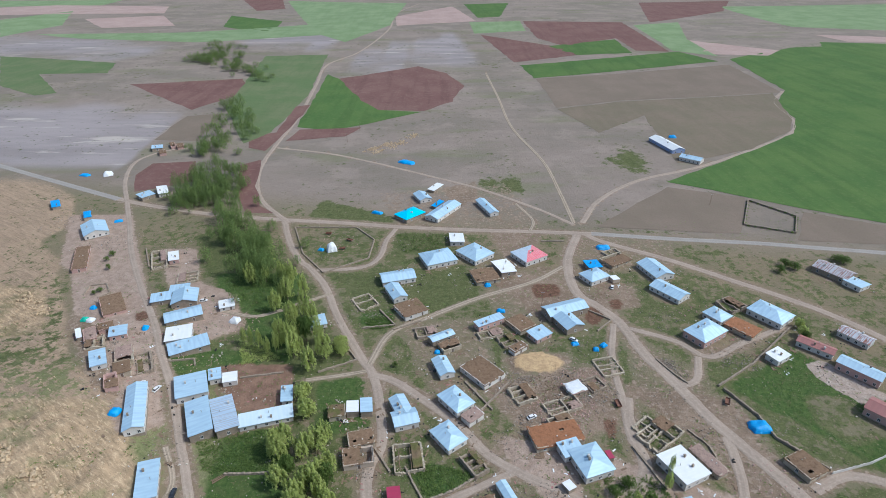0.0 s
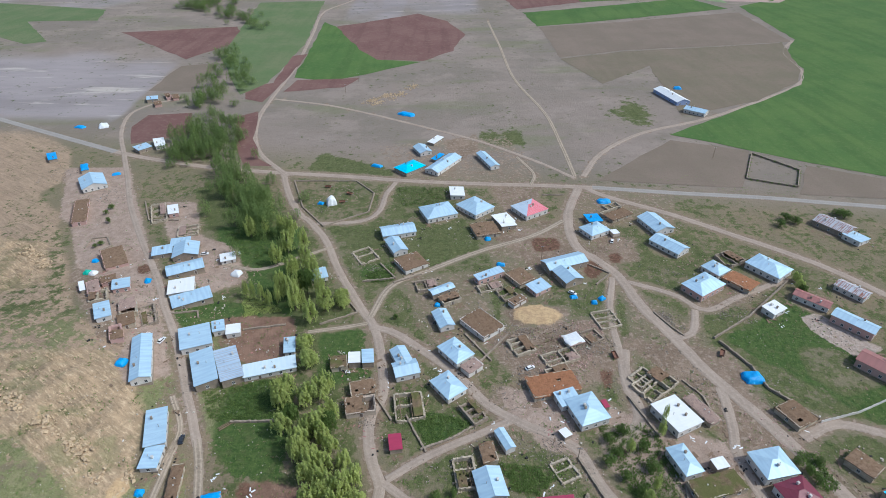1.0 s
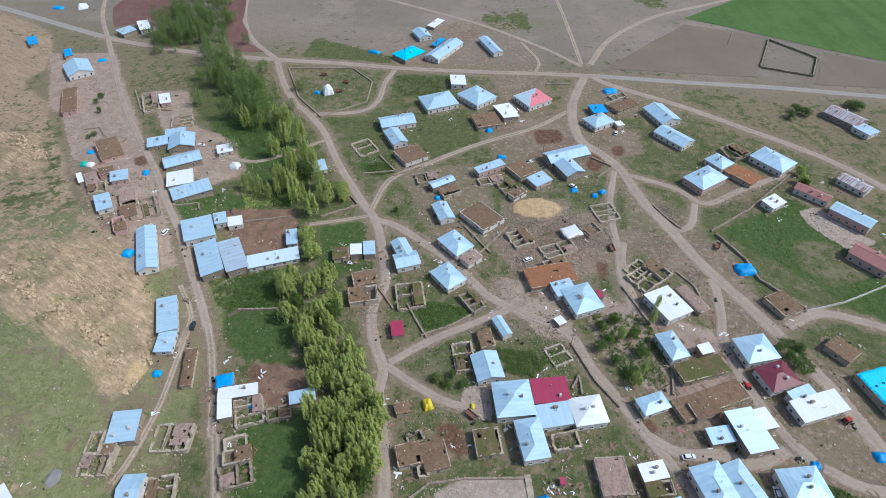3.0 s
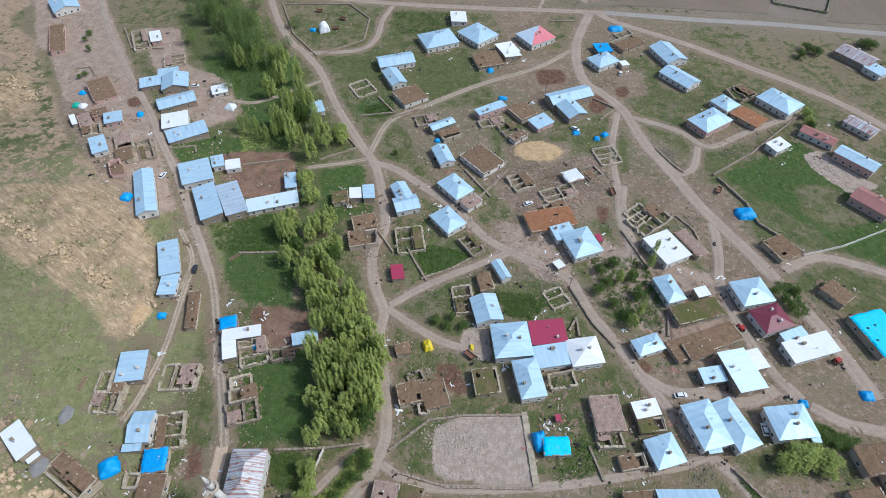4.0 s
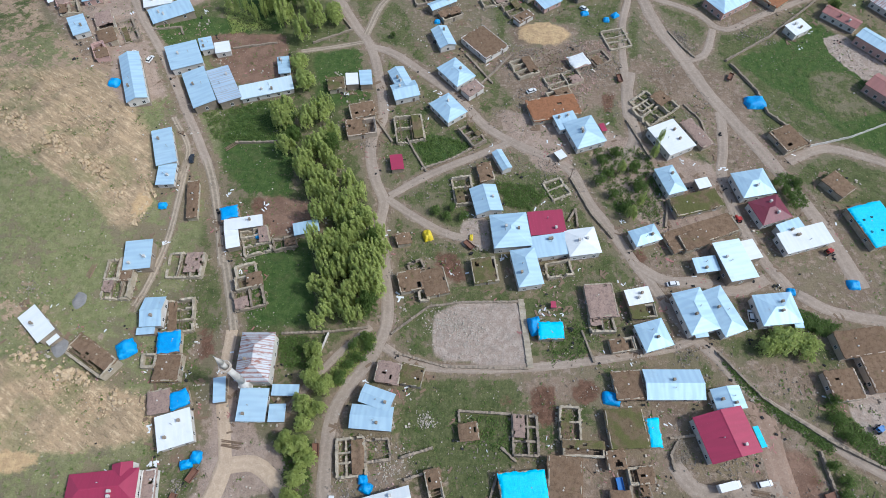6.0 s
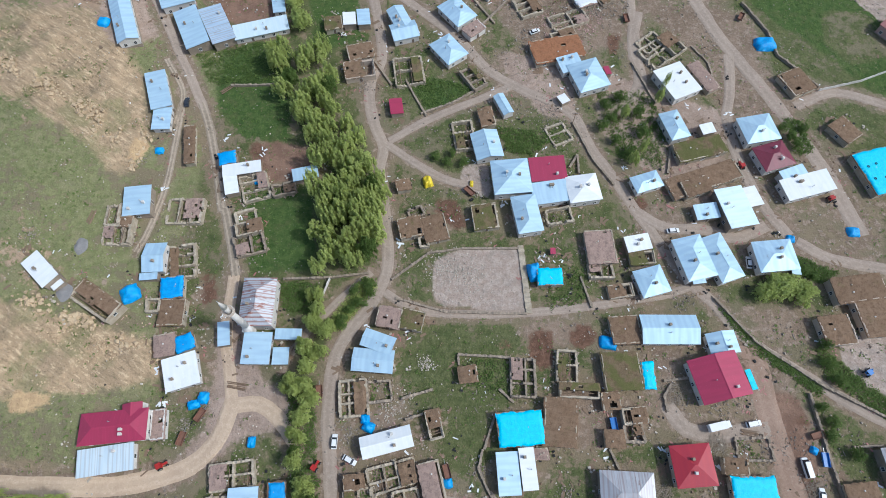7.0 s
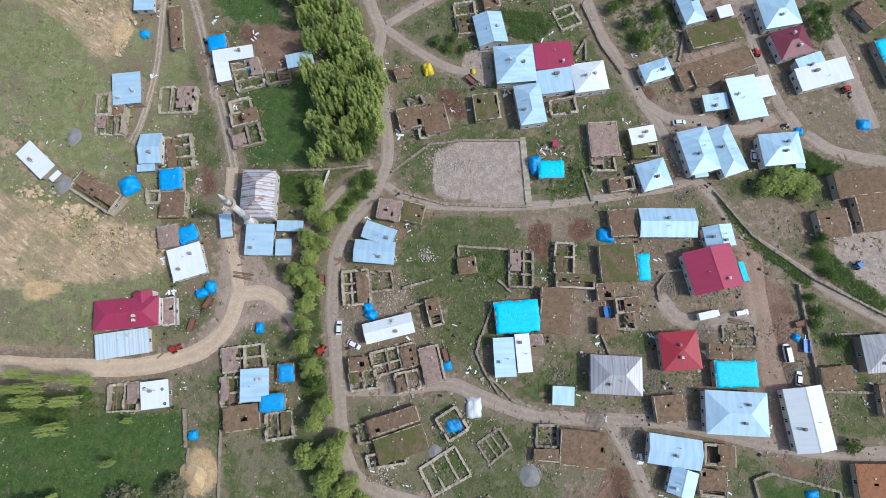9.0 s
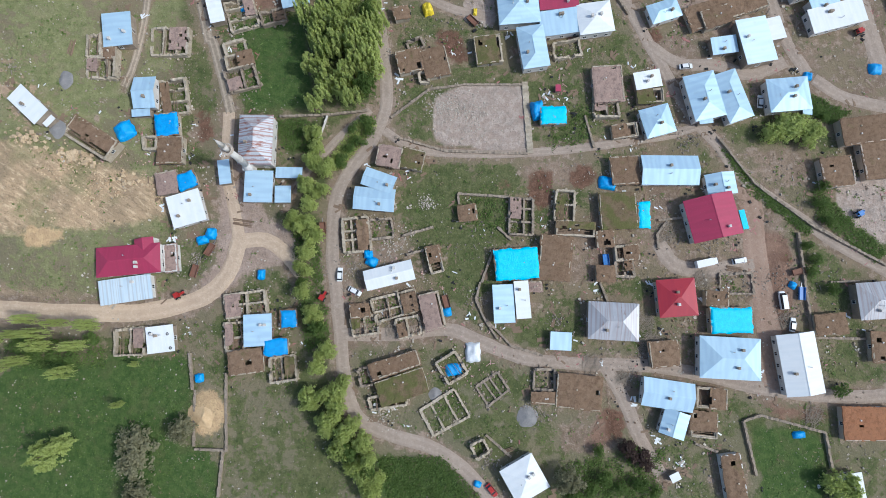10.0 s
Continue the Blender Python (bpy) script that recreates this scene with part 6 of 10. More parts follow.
patch("lush", (58.4, 141.4), (79.1, 144.1), (85.7, 121.9), (79.8, 104.4), (62.6, 111.9))
patch("lush", (91.8, -30.9), (115.4, -35.1), (115.3, -56.2), (95.1, -56.2))
patch("lush", (-21.1, -41.7), (-0.7, -40.0), (11.1, -53.4), (-17.5, -56.2))
patch("lush", (-69.9, 97.0), (-45.7, 101.0), (-42.9, 67.8), (-64.8, 65.9))
patch("lush", (-134.7, 291.1), (-83.0, 290.5), (-68.9, 202.8), (-117.0, 247.0))
patch("lush", (-139.5, 214.0), (-99.3, 219.7), (-79.5, 202.9), (-123.5, 195.0))
patch("lush", (-54.6, 194.7), (-34.0, 198.4), (-29.0, 165.8), (-52.8, 162.8))
patch("green", (-70.1, 290.3), (17.2, 295.0), (25.0, 261.2), (-11.1, 241.6), (-48.0, 262.2))
patch("lush", (-46.6, 246.9), (-26.2, 251.6), (-22.5, 234.6), (-36.6, 232.5))
patch("green", (80.2, 230.9), (91.5, 217.4), (83.6, 181.8), (75.3, 178.3))
patch("green", (-88.1, 399.4), (-22.4, 363.8), (-33.9, 355.2), (-95.0, 367.4))
patch("green", (-29.2, 342.3), (9.0, 341.4), (4.6, 307.0), (-27.6, 315.0))
patch("green", (29.7, 435.4), (67.0, 440.4), (67.2, 406.1), (36.8, 406.9))
patch("green", (142.4, 484.7), (194.1, 505.8), (176.7, 450.0))
patch("green", (-17.5, 87.2), (-8.1, 75.5), (-17.2, 65.9), (-24.6, 67.8))
patch("sparse", (-141.6, 85.8), (-101.6, 91.6), (-97.4, 53.8), (-118.7, 57.3), (-133.9, 66.6))
patch("sparse", (-138.2, 22.1), (-108.1, 21.1), (-108.5, 7.4), (-135.2, 5.6))
patch("green", (-11.6, 50.9), (21.0, 49.0), (20.4, 7.5), (-7.7, 0.5), (-15.0, 28.9))
patch("sparse", (-166.9, 126.0), (-134.6, 126.2), (-112.7, 105.2), (-109.7, 87.4), (-139.4, 75.4))
patch("green", (-167.0, 341.2), (-137.6, 357.0), (-65.7, 244.3), (-37.6, 156.0), (-81.7, 207.3), (-115.1, 249.5))
patch("soil", (-65.9, 110.6), (-43.7, 117.9), (-41.2, 103.1), (-63.3, 100.9))
patch("soil", (-101.3, 194.8), (-74.9, 206.9), (-66.4, 187.3), (-82.1, 176.7), (-97.1, 187.5))
patch("soil", (-6.3, 93.4), (5.8, 94.0), (8.5, 82.9), (1.1, 81.3))
patch("soil", (102.6, 26.2), (111.5, 25.3), (113.1, 0.5), (101.2, -6.4))
patch("soil", (21.0, 50.9), (51.8, 50.9), (40.6, 38.9), (26.3, 41.6))
patch("soil", (91.0, 54.6), (119.2, 54.6), (119.0, 41.6), (105.5, 41.6))
patch("soil", (31.8, -33.4), (52.5, -26.8), (53.7, -40.0), (36.7, -41.7))
patch("soil", (23.7, 294.9), (70.8, 282.5), (82.9, 245.2), (50.0, 240.7))
patch("soil", (-212.9, 286.0), (-162.3, 260.9), (-125.3, 178.6), (-144.9, 177.6), (-190.2, 232.0))
patch("soil", (-272.6, 369.8), (-223.9, 377.9), (-191.2, 311.3), (-226.9, 298.2))
patch("soil", (27.7, 213.9), (63.2, 213.5), (60.7, 197.2), (31.8, 197.5))
patch("soil", (19.1, 166.0), (49.7, 144.3), (48.7, 135.8), (22.7, 147.5))
patch("soil", (-39.6, 16.3), (-29.1, 21.7), (-23.5, 0.5), (-39.2, 0.5))
patch("soil", (-81.5, 69.7), (-71.9, 60.3), (-73.3, 52.8), (-82.4, 54.6))
patch("soil", (13.2, 193.9), (78.0, 205.0), (75.0, 164.5), (39.7, 152.1))
patch("soil", (75.8, 192.7), (128.2, 181.6), (128.9, 143.6), (110.8, 143.8))
patch("rock", (-192.2, 171.3), (-136.2, 175.3), (-114.3, 147.9), (-106.5, 116.2), (-111.8, 98.3), (-132.3, 118.8), (-178.2, 142.3))
patch("rock", (-141.5, 55.4), (-81.7, 41.6), (-82.9, 32.4), (-102.0, 28.2), (-141.0, 23.7))
patch("rock", (-277.9, 286.7), (-223.9, 272.6), (-198.9, 228.7), (-227.5, 212.8))
patch("lot", (-2.6, 71.7), (5.7, 75.1), (26.0, 75.5), (27.4, 53.7), (-0.7, 54.2), (-4.0, 60.3))
patch("orange", (-75.6, -21.7), (-68.8, -21.7), (-65.0, -28.4), (-69.0, -35.1), (-74.1, -35.1))
patch("orange", (34.1, 208.8), (41.2, 212.5), (50.8, 212.8), (57.0, 208.5), (58.4, 203.2), (51.7, 198.9), (42.4, 198.2), (36.1, 201.5))
patch("orange", (-126.4, 26.4), (-113.9, 27.7), (-115.6, 22.6), (-124.8, 20.7))
patch("orange", (-112.0, 112.7), (-108.3, 119.8), (-105.9, 113.8), (-109.9, 104.5))
patch("pale", (-732.2, 722.5), (-290.7, 649.4), (-287.7, 559.7), (-279.2, 471.5), (-532.5, 498.0))
patch("pale", (-1156.9, 1336.9), (-673.1, 1242.7), (-443.3, 1044.8), (-542.3, 984.1), (-948.5, 1076.7))
patch("pale", (-170.1, 1023.4), (34.1, 1272.2), (83.2, 977.1), (-136.5, 917.8))
patch("pale", (-477.1, 1322.6), (-232.0, 1437.3), (-183.0, 1110.3), (-384.5, 1145.3))
patch("soil", (90.9, 288.0), (112.5, 270.7), (110.5, 249.7), (82.9, 245.2))
patch("soil", (120.2, 221.4), (130.1, 208.4), (150.5, 212.3), (175.8, 227.4), (140.3, 214.6))
patch("dung", (47.4, -25.9), (54.3, -26.8), (54.7, -36.7), (49.5, -38.4))
patch("dung", (104.9, 20.8), (110.2, 20.8), (109.8, 14.5), (105.4, 14.9))
patch("dung", (-80.5, 68.8), (-75.9, 67.8), (-72.6, 57.4), (-78.7, 52.7))
patch("dung", (53.9, 274.3), (69.5, 274.0), (67.5, 260.6), (52.2, 259.7))
patch("dung", (-161.6, 247.8), (-154.6, 248.2), (-148.6, 235.8), (-157.7, 237.7))
patch("dung", (94.8, 260.2), (101.8, 257.5), (98.1, 247.4), (91.0, 249.0))
patch("dung", (63.7, 96.0), (72.0, 95.0), (73.6, 89.1), (66.1, 88.1))
patch("dung", (81.3, 252.7), (90.2, 245.1), (80.6, 233.2), (75.7, 238.0))
patch("dung", (67.3, 170.4), (73.3, 170.3), (70.0, 157.6), (65.6, 159.2))
patch("dung", (-4.5, 92.1), (4.8, 92.6), (7.0, 84.2), (3.0, 82.3))
patch("dung", (-72.4, 118.1), (-65.0, 118.1), (-63.0, 111.8), (-69.2, 111.8))
patch("dung", (41.2, 49.1), (48.4, 49.0), (49.0, 41.6), (39.0, 41.0))
patch("dung", (27.5, 47.2), (34.8, 48.1), (34.3, 33.3), (26.2, 35.1))
patch("dung", (17.4, 45.3), (21.9, 44.4), (23.1, 38.8), (18.2, 39.7))
patch("dung", (-6.4, 94.5), (3.6, 96.0), (7.9, 89.2), (8.3, 82.7), (3.4, 81.2), (1.5, 88.2))
patch("pinksoil", (-270.5, 376.8), (-224.3, 376.0), (-202.0, 334.1), (-177.9, 291.6), (-150.8, 240.8), (-127.5, 198.7), (-111.8, 167.1), (-127.3, 156.5), (-141.4, 191.0), (-146.8, 189.8), (-167.9, 228.1), (-194.2, 246.4), (-221.9, 292.4), (-236.5, 305.9))
patch("pinksoil", (-182.3, 322.6), (-157.0, 322.1), (-140.4, 281.4), (-113.6, 266.4), (-102.3, 234.7), (-116.2, 223.9), (-141.2, 247.5))
patch("redsoil", (-108.6, 204.4), (-92.8, 208.3), (-68.9, 206.3), (-64.2, 180.5), (-84.7, 175.8), (-95.3, 187.5))
patch("redsoil", (-68.6, 119.7), (-54.8, 117.8), (-43.6, 114.5), (-44.2, 104.4), (-63.2, 101.0), (-70.4, 109.4))
patch("redsoil", (99.3, 28.9), (109.7, 25.3), (107.8, 0.5), (102.9, -6.4), (97.8, -4.7))
patch("pinksoil", (23.7, 161.0), (37.8, 159.3), (53.0, 149.8), (50.3, 129.7), (39.3, 129.8), (27.2, 144.1))
patch("pinksoil", (61.3, 155.1), (71.3, 146.9), (107.5, 131.1), (99.7, 88.6), (83.1, 95.4), (70.9, 109.2), (58.1, 123.8))
patch("redsoil", (47.4, -27.1), (53.4, -25.9), (55.4, -32.6), (47.8, -40.0), (38.5, -38.7), (46.8, -33.4))
patch("redsoil", (95.5, -25.4), (119.5, -27.1), (119.5, -30.9), (97.0, -29.8))
patch("lot", (6.8, 107.7), (17.2, 109.3), (18.1, 96.6), (7.6, 96.0))
patch("pinksoil", (-72.8, 48.0), (-62.8, 50.0), (-56.0, 33.0), (-47.5, 26.0), (-44.0, 17.0), (-60.0, 15.0), (-67.0, 8.0), (-74.0, 4.0), (-78.0, 9.0), (-70.0, 18.0), (-71.0, 33.0))
patch("worn", (-72.8, 48.0), (-62.8, 50.0), (-56.0, 33.0), (-47.5, 26.0), (-44.0, 17.0), (-62.0, 14.0), (-69.0, 6.0), (-84.0, 0.0), (-88.0, 6.0), (-70.0, 18.0), (-70.0, 33.0))
patch("green", (-59.3, -20.1), (-31.8, -16.7), (-24.5, -40.0), (-37.6, -56.2), (-59.8, -49.8))
patch("green", (20.3, 0.5), (43.2, 4.0), (42.6, -13.3), (20.2, -9.9))
patch("green", (-28.5, -8.1), (-11.1, -6.4), (-23.2, -15.0))
patch("green", (115.7, 11.0), (129.8, 11.0), (128.8, 0.5), (114.8, 0.5))
patch("green", (72.8, 0.5), (79.8, 0.5), (78.9, -16.7), (73.7, -16.7))
patch("green", (32.3, 69.8), (47.0, 69.8), (46.5, 54.6), (31.9, 52.8))
patch("green", (92.3, 61.2), (105.1, 61.2), (101.0, 54.6), (92.0, 55.6))
patch("tan", (-309.5, 338.9), (-234.8, 298.6), (-195.8, 243.5), (-169.5, 201.1), (-145.8, 185.6), (-129.4, 177.5), (-119.1, 149.0), (-120.3, 120.3), (-174.1, 115.3))
patch("tan", (-415.3, 458.6), (-331.7, 444.6), (-285.6, 409.6), (-259.7, 360.5), (-269.0, 335.6), (-234.0, 305.2), (-227.4, 264.6), (-278.8, 265.8))
patch("tan", (-147.5, 10.7), (-110.1, 9.1), (-108.6, 4.0), (-149.1, 3.9))
patch("tan", (-143.8, 87.3), (-133.0, 84.2), (-116.8, 62.4), (-128.7, 54.1), (-145.7, 67.4))
patch("tan", (-79.1, -6.4), (-72.1, -6.4), (-69.0, -16.7), (-73.1, -20.1))
patch("lot", (170.6, 201.8), (180.4, 205.7), (188.9, 189.8), (196.7, 179.7), (180.7, 175.2), (171.7, 191.9))
patch("lot", (123.5, 41.6), (141.7, 47.2), (152.4, 25.3), (138.0, 23.5), (128.0, 30.7))
patch("lot", (12.0, 105.0), (17.9, 107.4), (17.7, 95.6), (12.6, 94.5))
patch("soil", (101.7, 173.4), (124.0, 166.6), (136.0, 130.9), (112.5, 125.7), (101.9, 135.3), (109.3, 155.7))
patch("soil", (94.8, 43.5), (105.3, 38.0), (109.7, 25.3), (101.6, 11.0), (95.2, 21.7))
patch("soil", (67.9, 85.2), (84.5, 83.3), (81.7, 65.9), (74.8, 75.5))
patch("soil", (101.0, 81.3), (128.2, 75.5), (143.7, 67.8), (143.4, 64.0), (122.2, 69.8))
patch("soil", (59.2, 101.0), (77.5, 93.0), (88.4, 87.2), (86.2, 81.3), (67.8, 83.3))
patch("soil", (107.1, 121.7), (114.2, 116.5), (119.2, 92.5), (109.9, 88.1))
patch("soil", (131.1, 116.4), (139.6, 116.3), (147.1, 92.2), (145.8, 79.2), (135.5, 87.9))
patch("soil", (-73.2, 50.9), (-66.1, 52.8), (-56.1, 28.9), (-46.7, 16.3), (-61.0, 19.9), (-69.5, 11.0), (-73.7, 25.3))
patch("soil", (31.4, 28.9), (49.4, 32.5), (63.2, 21.7), (62.9, 12.8), (38.0, 9.2))
patch("soil", (49.1, 50.9), (76.7, 41.6), (74.3, 28.9), (65.2, 25.3), (64.0, 39.8))
patch("soil", (-32.1, -3.0), (-14.7, -3.0), (2.8, -1.2), (13.2, -6.4), (2.8, -8.1), (-28.5, -8.1))
patch("soil", (-25.6, 25.3), (-15.0, 25.3), (-11.3, 14.5), (-25.5, 14.5))
patch("soil", (-200.7, 279.7), (-167.6, 266.9), (-117.9, 176.7), (-126.0, 167.3), (-152.8, 221.9))
patch("soil", (-131.4, 267.8), (-106.6, 252.5), (-96.6, 233.3), (-117.4, 227.3))
patch("soil", (2.1, 424.4), (34.3, 435.3), (31.4, 391.3), (10.0, 381.9))
patch("soil", (32.2, 345.1), (70.6, 344.2), (60.1, 298.9), (42.4, 295.8))
patch("bare", (159.5, 183.0), (176.7, 179.4), (179.1, 158.2), (162.7, 152.2), (153.2, 164.8))
patch("bare", (-59.3, -21.7), (-45.5, -20.1), (-38.3, -33.4), (-41.2, -49.8), (-56.6, -44.9))
patch("bare", (-14.5, -21.7), (-4.1, -21.7), (-4.1, -33.4), (-14.4, -33.4))
patch("worn", (62.1, 109.5), (108.6, 111.5), (143.6, 121.4), (159.0, 92.1), (146.6, 63.1), (104.3, 63.5), (76.6, 79.8), (62.7, 88.5))
patch("worn", (46.4, 50.9), (98.3, 41.6), (98.3, 14.5), (64.6, 12.8), (45.6, 25.3))
patch("worn", (92.5, 235.4), (125.0, 192.5), (107.3, 151.3), (82.8, 178.2))
patch("worn", (80.4, 11.0), (117.4, 11.0), (117.8, -26.8), (54.5, -20.1))
patch("worn", (-33.0, 34.3), (-11.5, 32.5), (2.8, 7.5), (-4.2, -6.4), (-30.3, -6.4))
patch("worn", (27.0, -15.0), (59.9, -15.0), (67.3, -40.0), (33.3, -40.0))
patch("worn", (-22.6, 237.0), (21.2, 246.0), (30.5, 182.4), (-4.9, 182.9))
patch("worn", (20.7, 301.1), (105.0, 293.8), (95.4, 235.4), (29.0, 231.6))
patch("worn", (-218.9, 292.3), (-160.6, 273.0), (-111.7, 170.8), (-129.6, 159.4))
patch("worn", (-50.9, 414.5), (57.1, 434.7), (78.3, 344.0), (-29.7, 350.8))
patch("worn", (92.0, 335.5), (156.8, 326.0), (141.9, 283.8), (81.7, 285.1))
patch("worn", (-93.8, 48.5), (-69.4, 47.2), (-64.8, 25.3), (-82.3, 21.6))


# ---- houses ----
house(-103.6, 91.1, 8.1, 8.9, 11.3, 3.2, "shed", "y", "pale", "stone")
house(-94.4, 70.8, 2.8, 7.0, 10.3, 3.3, "gable", "x", "pale", "white")
house(-95.5, 64.4, 4.6, 5.8, 2.4, 2.3, "shed", "x", "pale", "stone")
house(-124.7, 63.7, -42.3, 12.1, 6.0, 3.0, "shed", "x", "white", "stone")
house(-119.5, 59.3, -41.5, 1.8, 3.7, 2.2, "shed", "y", "white", "stone")
house(-71.2, 105.7, 9.7, 13.7, 4.7, 3.0, "shed", "x", "white", "stone")
house(-74.2, 99.3, 14.8, 4.8, 7.7, 2.8, "shed", "y", "white", "stone")
house(-48.4, 103.6, 13.1, 9.1, 5.0, 3.0, "shed", "x", "pale", "stone")
house(-58.3, 55.1, -0.4, 10.6, 16.0, 6.0, "hip", "y", "rust", "white", 2.6, kind="mosque")
house(-57.6, 40.8, -0.5, 8.7, 10.1, 3.4, "shed", "y", "pale", "white")
house(-48.5, 45.4, -1.2, 8.4, 3.5, 2.6, "shed", "x", "pale", "stone")
house(-50.2, 38.5, 1.0, 5.0, 5.4, 2.5, "shed", "y", "pale", "stone")
house(-68.9, 45.7, 9.1, 3.7, 7.9, 2.5, "shed", "y", "pale", "stone")
house(-79.7, 33.7, 17.0, 10.4, 10.2, 3.5, "shed", "x", "white", "white")
house(-95.4, 17.4, 5.3, 19.4, 9.1, 4.2, "hip", "x", "red", "white")
house(-91.0, 22.3, 10.0, 5.8, 3.8, 4.3, "gable", "y", "red", "white")
house(-96.5, 8.5, 8.4, 16.0, 7.6, 3.0, "shed", "x", "spotted", "white")
house(-56.2, -3.7, 3.3, 8.4, 9.7, 3.0, "shed", "y", "pale", "stone")
house(-85.6, -6.4, 6.9, 8.3, 8.1, 3.0, "shed", "x", "white", "stone")
house(28.9, 86.4, 8.9, 8.8, 14.3, 4.5, "hip", "y", "pale", "white")
house(38.2, 95.0, 8.5, 14.0, 8.4, 4.0, "shed", "x", "pale", "white")
house(65.7, 75.9, 10.3, 8.6, 5.7, 3.0, "shed", "x", "white", "stone")
house(68.0, 62.0, 15.0, 9.8, 9.6, 3.6, "hip", "x", "pale", "white")
house(100.7, 88.6, 11.7, 10.4, 15.3, 4.2, "shed", "y", "spotless", "stone")
house(107.6, 93.0, 14.0, 5.4, 7.6, 3.6, "shed", "y", "white", "stone")
house(91.0, 87.6, 8.0, 8.4, 5.8, 3.0, "shed", "x", "pale", "stone")
house(82.9, 69.9, 13.0, 10.2, 15.2, 4.5, "hip", "y", "pale", "white")
house(91.9, 70.0, 18.4, 8.4, 16.6, 4.2, "hip", "y", "pale", "white")
house(83.6, 62.9, 7.3, 4.4, 3.2, 3.0, "shed", "x", "pale", "stone")
house(109.9, 70.5, 4.9, 13.4, 11.0, 4.3, "hip", "x", "pale", "white")
house(116.0, 66.1, -2.0, 3.1, 3.9, 3.2, "shed", "y", "pale", "stone")
house(71.2, 46.0, -0.6, 18.0, 9.5, 3.4, "gable", "x", "pale", "white")
house(87.1, 41.6, 7.8, 9.4, 7.1, 3.2, "gable", "y", "pale", "white")
house(83.4, 30.9, 12.6, 15.7, 13.6, 4.4, "gable", "y", "red", "white")
house(93.9, 30.5, 11.0, 1.8, 6.2, 2.4, "shed", "y", "cyan", "stone")
house(18.5, 4.3, 2.5, 6.5, 11.7, 3.4, "shed", "y", "pale", "white")
house(24.2, 5.5, 4.1, 4.5, 11.5, 3.6, "shed", "y", "white", "white")
house(-20.0, 42.5, -19.7, 10.2, 5.8, 4.0, "gable", "x", "pale", "stone")
house(-21.4, 36.7, -4.9, 12.8, 7.2, 3.6, "gable", "x", "pale", "stone")
house(-16.5, 13.0, 14.0, 15.2, 6.3, 3.4, "gable", "x", "white", "stone")
house(23.9, -46.8, 29.3, 10.9, 11.0, 4.0, "hip", "y", "white", "white")
house(35.8, -7.0, -3.2, 6.5, 5.5, 2.5, "shed", "x", "pale", "stone")
house(51.6, -1.0, -3.2, 15.4, 11.4, 4.0, "hip", "x", "rustpale", "stone")
house(71.2, 6.1, 3.9, 11.8, 11.5, 4.0, "hip", "x", "red2", "cream")
house(86.0, -12.0, -3.2, 18.3, 12.5, 4.4, "hip", "x", "pale", "white")
house(107.2, -13.7, 6.4, 11.7, 18.4, 4.0, "gable", "y", "white", "white")
house(67.1, -22.7, -8.6, 15.4, 8.5, 3.8, "gable", "x", "pale", "white")
house(68.7, -31.2, -18.9, 7.8, 7.7, 3.5, "gable", "y", "pale", "white")
house(132.7, 5.3, 3.8, 13.1, 11.3, 4.0, "hip", "x", "rustpale", "stone")
house(68.7, -46.8, 25.1, 3.0, 2.4, 2.2, "shed", "x", "white", "stone")
house(119.7, -50.1, 6.2, 8.4, 9.2, 3.0, "shed", "y", "white", "stone")
house(-106.0, 138.5, 19.3, 7.6, 17.8, 3.2, "shed", "y", "pale", "white")
house(-102.6, 125.9, 4.8, 6.6, 9.6, 2.8, "shed", "y", "pale", "white")
house(3.0, 159.6, 36.4, 10.0, 12.9, 3.3, "hip", "y", "pale", "white")
house(-17.0, 132.9, 8.6, 4.9, 7.2, 2.4, "shed", "y", "red", "stone")
house(23.3, 133.2, 23.1, 4.2, 9.6, 3.0, "gable", "y", "pale", "white")
house(16.4, 114.8, 11.2, 10.1, 11.8, 3.4, "gable", "y", "pale", "white")
house(24.3, 101.0, 4.7, 13.4, 13.8, 4.6, "hip", "y", "pale", "white")
house(37.4, 104.0, 4.9, 12.8, 9.5, 4.4, "shed", "x", "red", "white")
house(49.1, 96.3, 7.8, 11.5, 10.6, 4.3, "hip", "y", "white", "white")
house(56.4, 146.0, 18.4, 12.6, 14.0, 3.9, "hip", "y", "pale", "white")
house(50.0, 152.0, 18.4, 9.0, 7.6, 3.6, "shed", "x", "pale", "white")
house(64.5, 149.5, 14.2, 2.3, 4.0, 2.4, "shed", "y", "red", "stone")
house(46.3, 136.3, 29.9, 3.7, 4.0, 2.0, "shed", "y", "white", "stone")
house(90.1, 143.2, 25.2, 12.8, 15.0, 3.6, "shed", "y", "white", "white")
house(85.5, 122.7, 15.5, 7.6, 12.2, 4.0, "hip", "y", "pale", "white")
house(97.8, 121.7, 14.2, 5.2, 4.3, 3.0, "shed", "x", "white", "stone")
house(72.0, 99.2, 17.9, 10.4, 6.7, 3.4, "hip", "x", "pale", "white")
house(115.8, 120.8, 10.6, 13.0, 11.4, 4.2, "hip", "x", "pale", "white")
house(118.9, 109.3, 16.6, 12.2, 10.5, 3.8, "hip", "x", "maroon", "white")
house(124.1, 101.4, 19.5, 9.7, 5.7, 4.0, "shed", "x", "pale", "white")
house(127.9, 97.4, 14.9, 18.5, 8.2, 3.7, "shed", "x", "white", "white")
house(-175.8, 221.7, 33.2, 2.5, 9.0, 2.4, "shed", "y", "white", "stone")
house(-157.3, 223.2, 23.2, 8.2, 9.0, 3.0, "shed", "y", "pale", "pink")
